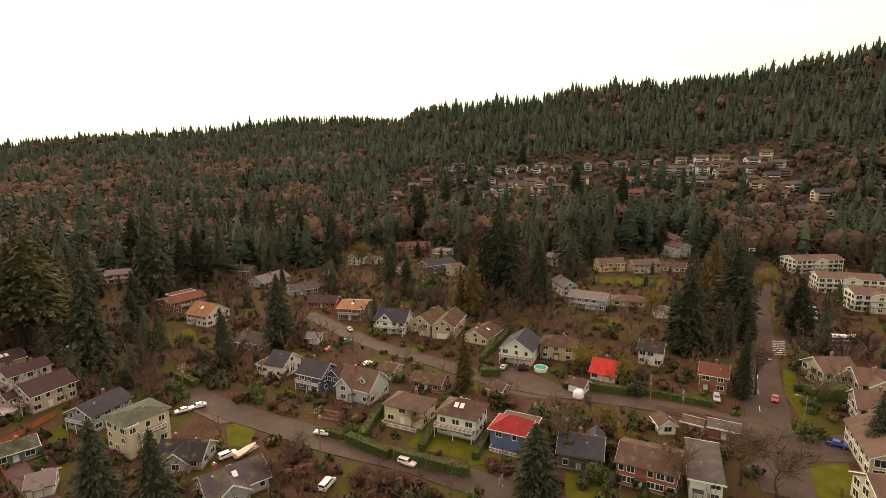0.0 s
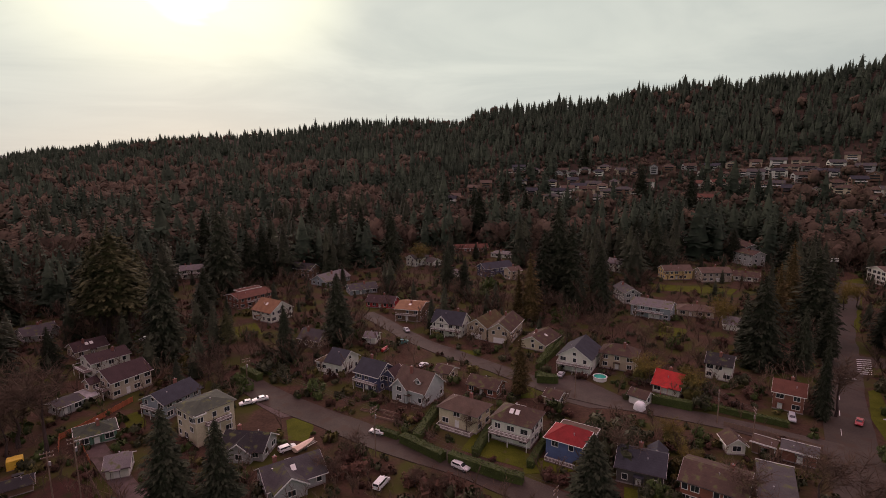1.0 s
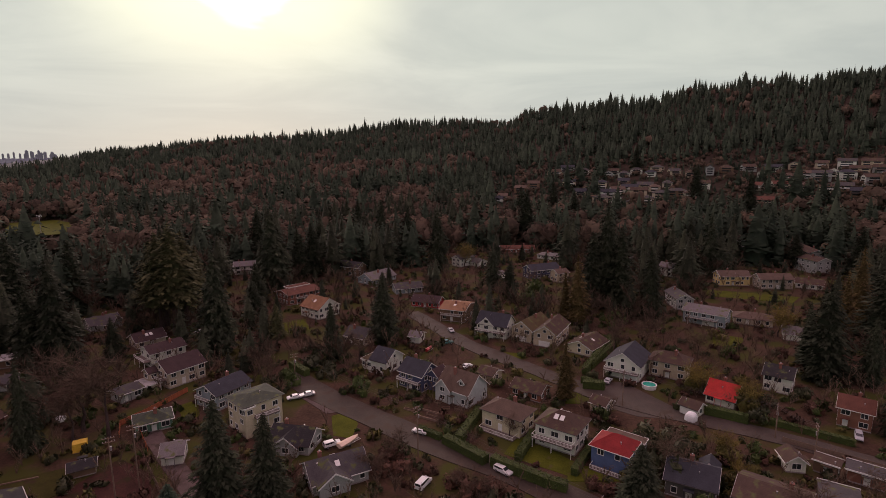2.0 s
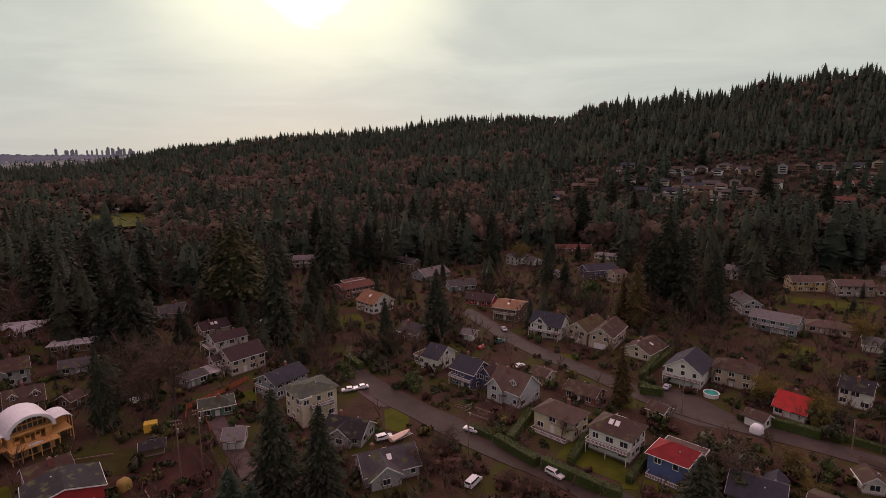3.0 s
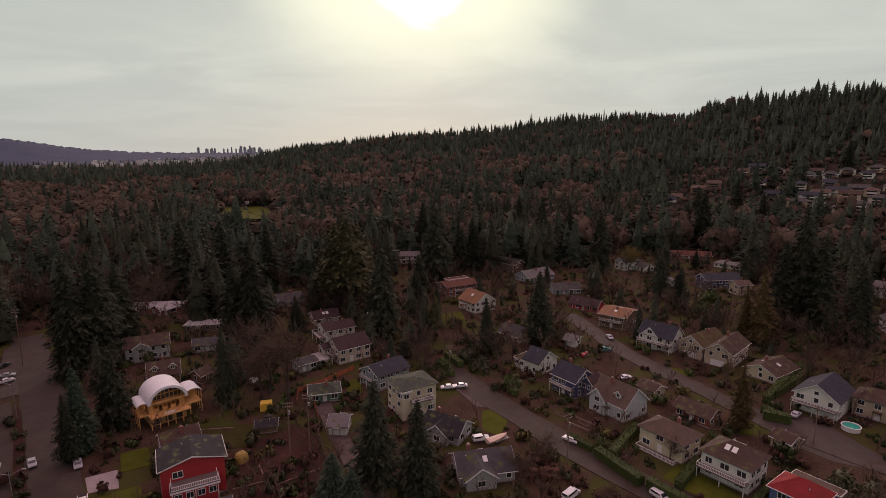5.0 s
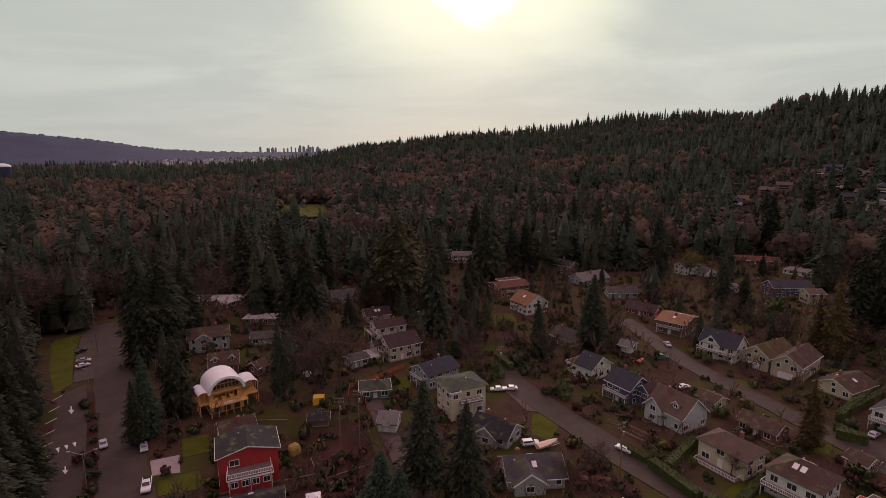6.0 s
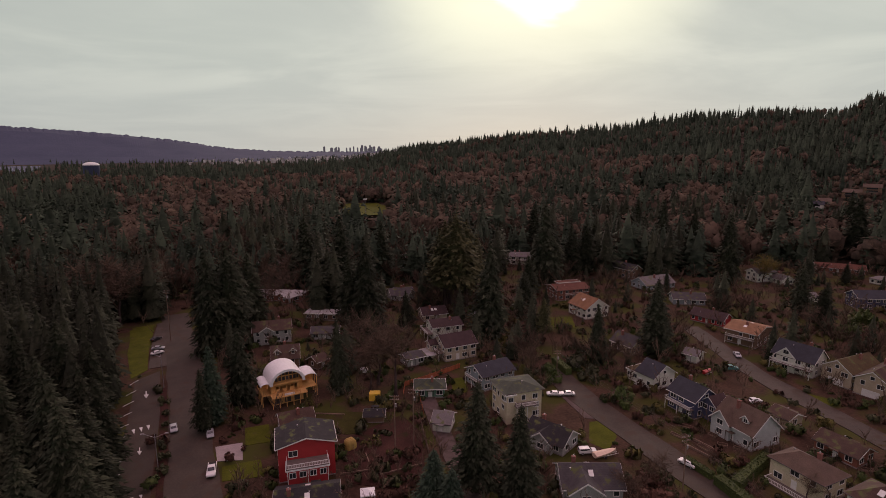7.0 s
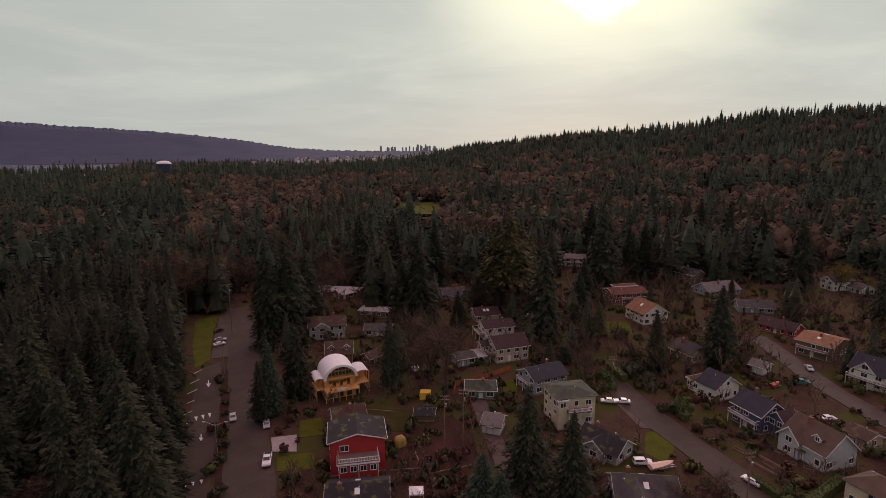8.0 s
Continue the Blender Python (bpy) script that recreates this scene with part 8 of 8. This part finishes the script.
utility_pole(60.5, 148.4, 9.7, 70)
wire((-31.1, 121.7, 13.2), (-82.2, 158.3, 9.5))
wire((-30.6, 122.5, 13.2), (-81.7, 159.1, 9.5))
wire((-30.1, 123.3, 13.2), (-81.2, 159.9, 9.5))
wire((-31.1, 121.7, 13.2), (11.3, 101.5, 7.6))
wire((-30.6, 122.5, 13.2), (11.8, 102.3, 7.6))
wire((-30.1, 123.3, 13.2), (12.3, 103.1, 7.6))
wire((22.6, 159.5, 11.0), (60.0, 147.6, 9.4))
wire((23.1, 160.3, 11.0), (60.5, 148.4, 9.4))
wire((23.6, 161.1, 11.0), (61.0, 149.2, 9.4))
wire((60.0, 147.6, 9.4), (63.4, 134.0, 11.4))
wire((60.5, 148.4, 9.4), (63.9, 134.8, 11.4))
wire((61.0, 149.2, 9.4), (64.4, 135.6, 11.4))
raised_bed(-31.7, 152.6, -17, 2.1, 1.5)
raised_bed(-28.5, 148.9, 14, 2.4, 1.4)
raised_bed(-24.5, 149.5, -3, 3.1, 1.2)
raised_bed(-31.8, 144.5, -28, 3.3, 1.7)
raised_bed(-38.6, 152.7, 4, 3.5, 1.6)
raised_bed(-39.1, 146.3, -16, 3.3, 1.2)
raised_bed(-22.3, 152.4, -2, 3.1, 1.6)
raised_bed(-28.1, 143.4, -0, 3.3, 1.1)
raised_bed(-4.6, 160.7, 20, 2.7, 1.5)
raised_bed(0.7, 158.6, 23, 3.5, 1.2)
garden_wall(-38.3, 148.0, -23.4, 142.7, 0.7)
garden_wall(-36.3, 142.9, -24.5, 138.8, 0.7)
garden_wall(-32.6, 157.2, -18.2, 153.9, 0.7)
garden_wall(-94.8, 77.5, -90.4, 83.5, 0.6)
garden_wall(-90.4, 83.5, -96.9, 87.4, 0.6)
garden_wall(-87.3, 83.4, -82.6, 93.1, 0.6)
garden_wall(-125.0, 91.2, -116.6, 97.2, 0.6)
shrub(33.3, 130.9, 2.99, 'green', 1.2)
shrub(58.2, 163.7, 3.1, 'olive', 1.4)
shrub(48.9, 177.7, 2.53, 'olive', 1.2)
shrub(44.4, 134.7, 2.42, 'olive', 1.1)
shrub(58.6, 155.9, 2.53, 'green', 1.2)
shrub(26.3, 135.1, 2.53, 'green', 1.2)

# ---- woods: uncountable trees, joined ----
def arrays(me):
    n = len(me.vertices)
    co = np.empty(n * 3, dtype=np.float64)
    me.vertices.foreach_get("co", co)
    co = co.reshape(n, 3)
    fa = np.empty(len(me.polygons) * 3, dtype=np.int64)
    me.loops.foreach_get("vertex_index", fa)
    nm = crown_normals(co, me["tall"], me["crown"]) if "crown" in me.keys() else None
    return co, fa.reshape(-1, 3), nm


def plant(name, variants, spots, mat, label, category="trees"):
    """Joins one copy of a variant at each spot (x, y, z, height, width, turn) into a single mesh."""
    cs, fs, ns, base = [], [], [], 0
    data = [arrays(v) for v in variants]
    for i, (x, y, z, h, wd, a) in enumerate(spots):
        co, fa, nm = data[i % len(data)]
        c, s = math.cos(a), math.sin(a)
        p = co * (wd, wd, h)
        cs.append(np.stack((p[:, 0] * c - p[:, 1] * s + x, p[:, 0] * s + p[:, 1] * c + y, p[:, 2] + z), -1))
        fs.append(fa + base)
        if nm is not None:
            ns.append(np.stack((nm[:, 0] * c - nm[:, 1] * s, nm[:, 0] * s + nm[:, 1] * c, nm[:, 2]), -1))
        base += len(co)
    co, fa = np.concatenate(cs), np.concatenate(fs)
    me = bpy.data.meshes.new(name)
    me.vertices.add(len(co))
    me.vertices.foreach_set("co", co.ravel())
    me.loops.add(fa.size)
    me.loops.foreach_set("vertex_index", fa.ravel())
    me.polygons.add(len(fa))
    me.polygons.foreach_set("loop_start", np.arange(0, fa.size, 3))
    me.update(calc_edges=True)
    if ns:
        me.attributes.new("custom_normal", "FLOAT_VECTOR", "POINT").data.foreach_set("vector", np.concatenate(ns).ravel())
    me.materials.append(mat)
    return tagged(new(name, me), label, category, "", "stuff")


def unit(me, h):
    me.transform(Matrix.Diagonal((1 / h, 1 / h, 1 / h, 1)))
    if "tall" in me.keys():
        me["tall"] = me["tall"] / h
    return me


MID_FIR = [unit(soft_fir("mid_fir", 20, r, 125, FOREST, s), 20) for s, r in ((101, 4.6), (102, 5.6), (103, 4.2), (104, 5.2), (105, 3.8), (106, 4.8))]
ROAD_FIR = [unit(needle_mesh("road_fir", 20, r, 27, 9, 4, NEEDLES, s, 0.05, 0.35, 0.5), 20) for s, r in ((116, 4.8), (117, 4.3), (118, 5.2), (119, 4.6))]
FAR_FIR = [unit(soft_fir("far_fir", 20, r, 42, FOREST, s, -0.06), 20) for s, r in ((111, 4.4), (112, 5.6), (113, 4.0), (114, 3.6), (115, 5.0))]
NEAR_BARE = [unit(twig_mesh("near_bare", 10, 4.8, 380, TWIGS, s, 0.9, 0.05, 0.06, False), 10) for s in (125, 126, 127)]
MID_BARE = [unit(dome_mesh("mid_bare", 10, 4.6, 130, TWIGWOOD, s, 0.13), 10) for s in (121, 122, 123, 124)]
FAR_BARE = [unit(dome_mesh("far_bare", 10, 4.6, 30, TWIGWOOD, s, 0.2), 10) for s in (131, 132, 133)]

noise.seed_set(3)


def free(x, y, pad=1.5):
    for fx, fy, fr in FOOTPRINTS:
        if (x - fx) ** 2 + (y - fy) ** 2 < (fr + pad) ** 2:
            return False
    for hx, hy, c, s, a, b in PLOTS:
        u, v = (x - hx) * c + (y - hy) * s, (y - hy) * c - (x - hx) * s
        if abs(u) < a + pad and abs(v) < b + pad:
            return False
    if near_road(x, y, pad * 0.8):
        return False
    return not any(inside(x, y, p) for p in PATCHES)


def polar(az, d):
    return -math.sin(radians(az)) * d * SPAN, math.cos(radians(az)) * d * SPAN


def brownness(az, d):
    """Share of bare broadleaf trees: the valley bottom to the south-west is mostly alder and maple."""
    n = noise.noise(Vector((az * 0.09, d * 0.006, 3.1)))
    b = 0.10 + 0.8 * n
    if 20 < az < 72 and 235 < d < 1050:
        b += 0.40
    if 8 < az < 22 and 330 < d < 800:
        b += 0.18
    if az < 22 and 300 < d < 480:
        b += 0.12
    if -45 < az < -25 and 330 < d < 620:
        b += 0.2
    if az < 8 and d > 600 or az < 22 and d > 850:
        b = 0.02 + 0.3 * n
    elif d > 1000:
        b -= 0.15
    return b


def clear_of_view(az, d):
    """The hillside gardens stay open; so do the playing field and the lake."""
    if -38 < az < 6 and 430 < d < 700:
        return 0.35
    if 45.0 < az < 50.8 and 345 < d < 586:
        return 1.0
    return 0.0


def grow_woods():
    rnd = random.Random(17)
    firs, bares, ffirs, fbares, nbares = [], [], [], [], []
    cells = []
    for k in range(13500):
        az = rnd.uniform(-47, 92)
        # equal numbers per unit of depth near, thinning out far away
        u = rnd.random()
        d = 235 * (1700 / 235) ** (u ** 0.72)
        rd, rh = ridge_at(az)
        if d > rd + 60:
            continue
        x, y = polar(az, d)
        if d < 330:
            if az < 14 or (az < 36 and d < 285):
                continue
        if rnd.random() < clear_of_view(az, d):
            continue
        if d < 700 and not free(x, y, 3.5):
            continue
        cells.append((az, d, x, y))
    for az, d, x, y in cells:
        z = ground_z(x, y) - 0.3
        t = rnd.uniform(0, 6.28)
        if -36 < az < 6 and 425 < d < 690 and rnd.random() < 0.85:
            # young trees and garden firs among the hillside houses
            h = rnd.uniform(5, 11)
            (bares if rnd.random() < 0.4 else firs).append((x, y, z, h, h * rnd.uniform(1.0, 1.5), t))
            continue
        if rnd.random() < brownness(az, d):
            h = rnd.uniform(16, 27)
            (nbares if d < 340 else bares if d < 620 else fbares).append((x, y, z, h, h * rnd.uniform(1.0, 1.45), t))
        else:
            h = rnd.uniform(17, 33) * (1 if rnd.random() < 0.85 else 1.3) * (1.0 + 0.35 * noise.noise(Vector((x * 0.011, y * 0.011, 9))))
            wdt = h * rnd.uniform(1.0, 1.55)
            (firs if d < 620 else ffirs).append((x, y, z, h, wdt, t))
    # gardens and young trees close round the hillside houses
    for k in range(2600):
        az, d = rnd.uniform(-38, 7), rnd.uniform(420, 720)
        x, y = polar(az, d)
        if not free(x, y, 1.5):
            continue
        h = rnd.uniform(4, 10)
        (fbares if rnd.random() < 0.35 else ffirs).append((x, y, ground_z(x, y) - 0.3, h, h * rnd.uniform(1.1, 1.7), rnd.uniform(0, 6.28)))
    # close fir forest on the upper slope
    for k in range(3600):
        az, d = rnd.uniform(-47, 30), rnd.uniform(640, 1400)
        rd, rh = ridge_at(az)
        if d > rd + 10 or rnd.random() < clear_of_view(az, d) or az > 8 and rnd.random() < 0.5:
            continue
        x, y = polar(az, d)
        if d < 700 and not free(x, y, 3.5):
            continue
        h = rnd.uniform(15, 29)
        ffirs.append((x, y, ground_z(x, y) - 0.3, h, h * rnd.uniform(1.0, 1.5), rnd.uniform(0, 6.28)))
    # the ridge line carries a close row of tall firs
    a = -47.0
    while a < 62:
        rd, rh = ridge_at(a)
        d = rd + rnd.uniform(-45, 15)
        x, y = polar(a, d)
        ffirs.append((x, y, ground_z(x, y) - 0.3, rnd.uniform(14, 26) + 10 * max(0, noise.noise(Vector((a * 1.9, 2.0, 0.3)))) + (7 if rnd.random() < 0.12 else 0), rnd.uniform(22, 38), rnd.uniform(0, 6.28)))
        a += rnd.uniform(0.16, 0.36)
    plant("mid_wood_firs", MID_FIR, firs, FOREST, "dense dark fir woods across the valley")
    plant("mid_wood_bare_trees", MID_BARE, bares, TWIGWOOD, "leafless brown alder and maple woods")
    plant("near_wood_bare_trees", NEAR_BARE, nbares, TWIGS, "leafless brown alders at the edge of the woods")
    plant("ridge_firs", FAR_FIR, ffirs, FOREST, "dark fir forest covering the ridge")
    plant("far_bare_trees", FAR_BARE, fbares, TWIGWOOD, "distant leafless brown woodland")


grow_woods()


# tall firs that stand in clumps among the houses below the slope
def shuts_off(x, y, h):
    """Whether a tree would stand close in front of a house on its valley side."""
    d = math.hypot(x, y)
    ux, uy = x / d, y / d
    far = d * 75 / (75 - min(h, 45)) + 4
    for hx, hy, c, s, a, b in PLOTS:
        along, across = hx * ux + hy * uy, abs(hx * uy - hy * ux)
        if d < along < far and across < a + 2.5:
            return True
    return False


def grow_groves():
    rnd = random.Random(57)
    spots, bare, taken = [], [], set()
    for k in range(7500):
        az, d = rnd.uniform(-46, 62), 140 + 320 * rnd.random() ** 0.75
        x, y = polar(az, d)
        n = noise.noise(Vector((x * 0.014, y * 0.014, 4.4)))
        if clear_of_view(az, d) > 0.9 or 44 < az < 52 and d > 300 or d < 175 and az < 20 or n < -0.3:
            continue
        cell = (int(x // 7), int(y // 7))
        if any((cell[0] + i, cell[1] + j) in taken for i in (0, 1) for j in (0, 1)):
            continue
        if not free(x, y, 2.6):
            continue
        taken.add(cell)
        leafless = rnd.random() < (0.34 if d > 235 else 0.5)
        h = rnd.uniform(11, 19) if leafless else rnd.uniform(17, 34) * (1 + 0.2 * n) * (1 if d > 235 or az > 50 else rnd.uniform(0.3, 0.75))
        if shuts_off(x, y, h):
            if rnd.random() < (0.4 if d > 235 else 0.65):
                continue
            h = rnd.uniform(4, 10) if d > 235 else rnd.uniform(3, 6.5)
        row = (x, y, ground_z(x, y) - 0.3, h, h * rnd.uniform(1.0, 1.4), rnd.uniform(0, 6.28))
        (bare if leafless else spots).append(row)
    plant("grove_firs", ROAD_FIR, spots, NEEDLES, "clumps of tall dark firs among the houses")
    plant("grove_bare_trees", NEAR_BARE, bare, TWIGS, "leafless brown trees among the houses")


grow_groves()


# the wood at the roadside: tall firs close to the camera
def grow_roadside_wood():
    rnd = random.Random(29)
    n = 0
    spots = []
    for k in range(4000):
        az, d = rnd.uniform(62, 100), rnd.uniform(62, 235)
        x, y = polar(az, d)
        # the edge of the wood runs beside the parking lot
        if az < 71.3 + max(0, (120 - d)) * 0.08 + 1.0 * noise.noise(Vector((d * 0.05, 1, 1))):
            continue
        if not free(x, y, 2.2) or any((x - sx) ** 2 + (y - sy) ** 2 < 5.2 ** 2 for sx, sy in spots):
            continue
        spots.append((x, y))
        h = rnd.uniform(21, 34) if d > 90 else rnd.uniform(18, 28)
        if d < 150:
            tree(x, y, h, rnd.choice(("fir", "fir", "cedar")), rnd.uniform(0.85, 1.1))
        n += 1
        if n > 150:
            break
    more = []
    for k in range(1400):
        az, d = rnd.uniform(60, 96), rnd.uniform(140, 250)
        x, y = polar(az, d)
        if az < 72.0 + (d > 215) * -4.5 or not free(x, y, 3.5) or any((x - q[0]) ** 2 + (y - q[1]) ** 2 < 20 for q in more):
            continue
        h = rnd.uniform(21, 34)
        more.append((x, y, -0.3, h, h * rnd.uniform(0.8, 1.1), rnd.uniform(0, 6.28)))
    plant("roadside_wood", ROAD_FIR, more[:330], NEEDLES, "dense dark fir wood beside the road")


grow_roadside_wood()


FOOTPRINTS.append((-69.5, 137.8, 9.0))  # open forecourt beside the cream house


# ---- garden undergrowth between the houses ----
def grow_gardens():
    rnd = random.Random(41)
    tones = dict(green=LEAVES, russet=RUSSET, olive=OLIVE, lush=HEDGELEAF)
    kinds = {k: [unit(leaf_mesh("bush", 1.6, 1.5, 1.7, 105, m, s, 0.30, 1.0, 3), 2.0) for s in (151, 152, 153)] for k, m in tones.items()}
    bush = {k: [] for k in kinds}
    twig = []
    small = []
    for k in range(7400):
        az = rnd.uniform(-44, 70)
        d = rnd.uniform(60, 335)
        x, y = polar(az, d)
        if not free(x, y, 0.6):
            continue
        n = noise.noise(Vector((x * 0.03, y * 0.03, 0.5)))
        r = rnd.random()
        if r < 0.45:
            h = rnd.uniform(2.5, 8.5) if d < 140 else rnd.uniform(4, 11.5)
            twig.append((x, y, -0.1, h, h, rnd.uniform(0, 6.28)))
            continue
        kind = "green" if r < 0.45 + 0.22 * (1 + n) else "russet" if r < 0.80 else "olive" if r < 0.87 else "lush"
        s = rnd.uniform(0.9, 3.0)
        bush[kind].append((x, y, -0.1, s * rnd.uniform(0.8, 1.6), s * rnd.uniform(1.0, 1.5), rnd.uniform(0, 6.28)))
        if 110 < d and rnd.random() < 0.022 and free(x, y, 5.5):
            h = rnd.uniform(9, 19)
            small.append((x, y, h))
    mats = dict(green=LEAVES, russet=RUSSET, olive=OLIVE, lush=HEDGELEAF)
    names = dict(green="evergreen_undergrowth", russet="russet_undergrowth", olive="olive_undergrowth", lush="bright_undergrowth")
    for k, v in bush.items():
        plant(names[k], kinds[k], v, mats[k], "tangled garden undergrowth between the houses", "shrubs")
    plant("garden_saplings", [unit(twig_mesh("sapling", 10, 4.5, 56, TWIGS, s, 0.9, 0.05, 0.085, False), 10) for s in (141, 142, 143)], twig, TWIGS, "thin leafless saplings and brush in the gardens", "saplings")
    for x, y, h in small:
        if rnd.random() < 0.5:
            bare_tree(x, y, h * 0.7, rnd.random() < 0.5)
        else:
            tree(x, y, h, rnd.choice(("fir", "cedar", "column", "tall")), rnd.uniform(0.9, 1.3))


grow_gardens()


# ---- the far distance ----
# woods of the far hill, with the blue of distance haze mixed into the colour
HAZEWOOD = surface("far_hazed_hill", (0.029, 0.038, 0.076), (0.048, 0.057, 0.102), 0.95, 160.0, 12)
WATER = surface("lake_water", (0.16, 0.18, 0.20), (0.2, 0.22, 0.24), 0.12, 60.0, 10, spec=1.0)
FARTOWN = surface("far_town_walls", (0.35, 0.34, 0.34), (0.62, 0.6, 0.58), 0.9, 60.0, 6, island=0.5)
# grey of the towers, lightened and cooled to carry the haze
HAZETOWER = surface("far_hazed_towers", (0.22, 0.23, 0.26), (0.30, 0.31, 0.34), 0.8, 60.0, 6)


def far_hill():
    az = [24, 46, 53, 58, 61.8, 65, 68, 71.8, 76, 80.4, 84, 90, 100, 112]
    el = [-0.5, -0.42, -0.40, -0.28, 0.05, 0.62, 1.0, 1.38, 1.65, 1.91, 2.15, 1.9, 1.4, 0.6]
    rnd = random.Random(3)
    vs, fs = [], []
    steps = 480
    for i in range(steps + 1):
        a = az[0] + (az[-1] - az[0]) * i / steps
        top = 75 + 4300 * math.tan(radians(float(np.interp(a, az, el))))
        for d, f in ((2640, 0.0), (2800, 0.18), (3040, 0.5), (3280, 0.85), (3440, 1.0), (3680, 0.6)):
            x, y = polar(a, d)
            roll = 14 * f * noise.noise(Vector((a * 0.35, d * 0.004, 0)))
            vs.append((x, y, max(-3, top * f + roll * (f < 1) + (rnd.uniform(-3, 7) if f == 1 else 0))))
    for i in range(steps):
        for k in range(5):
            b = i * 6 + k
            fs.append((b, b + 6, b + 7, b + 1))
    me = bpy.data.meshes.new("far_hill")
    me.from_pydata(vs, [], fs)
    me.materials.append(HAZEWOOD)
    tagged(new("backdrop_hill", me), "long wooded hill on the horizon with blue haze in its colour", "hill", "", "structure")


far_hill()
domed_hall(-1589, 503, 34, 19)
field = [polar(a, d) for a, d in ((45.6, 480), (50.2, 480), (50.2, 585), (45.6, 585))]
patch("playing_field", field, GRASS, 3.2, "green playing field among the woods", "field", False)
lake = [polar(a, d) for a, d in ((77.5, 1450), (84, 1400), (96, 1400), (110, 1500), (110, 2600), (84, 2600), (76, 2400), (76.5, 1900))]
patch("water", lake, WATER, 0.4, "pale still lake water beyond the woods", "water", False)


def far_town():
    rnd = random.Random(8)
    bm = bmesh.new()
    for k in range(420):
        az, d = rnd.uniform(30, 66), rnd.uniform(1900, 3500)
        if az > 56 and d < 2200:
            continue
        x, y = polar(az, d)
        z = ground_z(x, y)
        s = rnd.uniform(5, 11)
        box(bm, x - s, y - s, z, x + s, y + s, z + rnd.uniform(6, 11) + (d - 1500) * 0.005)
    me = mesh_of(bm, "far_town", FARTOWN)
    tagged(new("far_town", me), "scattered pale houses of the distant town", "buildings", "", "stuff")
    for k in range(26):
        az = rnd.uniform(45.5, 52)
        x, y = polar(az, 3560)
        hh, s = rnd.uniform(58, 84) + (14 if rnd.random() < 0.2 else 0), rnd.uniform(5, 10)
        ob = thing("tower_block", pose(x, y, 0, 0, 0, az), "grey tower block on the distant skyline with haze in its colour", "tower block", "skyline towers")
        part("shaft", boxes((-s, -s, -2, s, s, hh)), HAZETOWER, ob)
        part("plant_room", boxes((-s * 0.5, -s * 0.5, hh + 0.01, s * 0.5, s * 0.5, hh + 5)), HAZETOWER, ob)


far_town()


def far_woods_band():
    """Woods of the plain between the near forest and the horizon."""
    rnd = random.Random(12)
    spots = []
    for k in range(1700):
        az, d = rnd.uniform(30, 92), 1150 * (3450 / 1150) ** rnd.random()
        if az > 75 and 1400 < d < 2650:
            continue
        x, y = polar(az, d)
        h = rnd.uniform(18, 32)
        spots.append((x, y, ground_z(x, y) - 0.5, h, h * rnd.uniform(0.9, 1.6), rnd.uniform(0, 6.28)))
    plant("plain_woods", FAR_FIR, spots, FOREST, "distant dark woods on the plain")


far_woods_band()
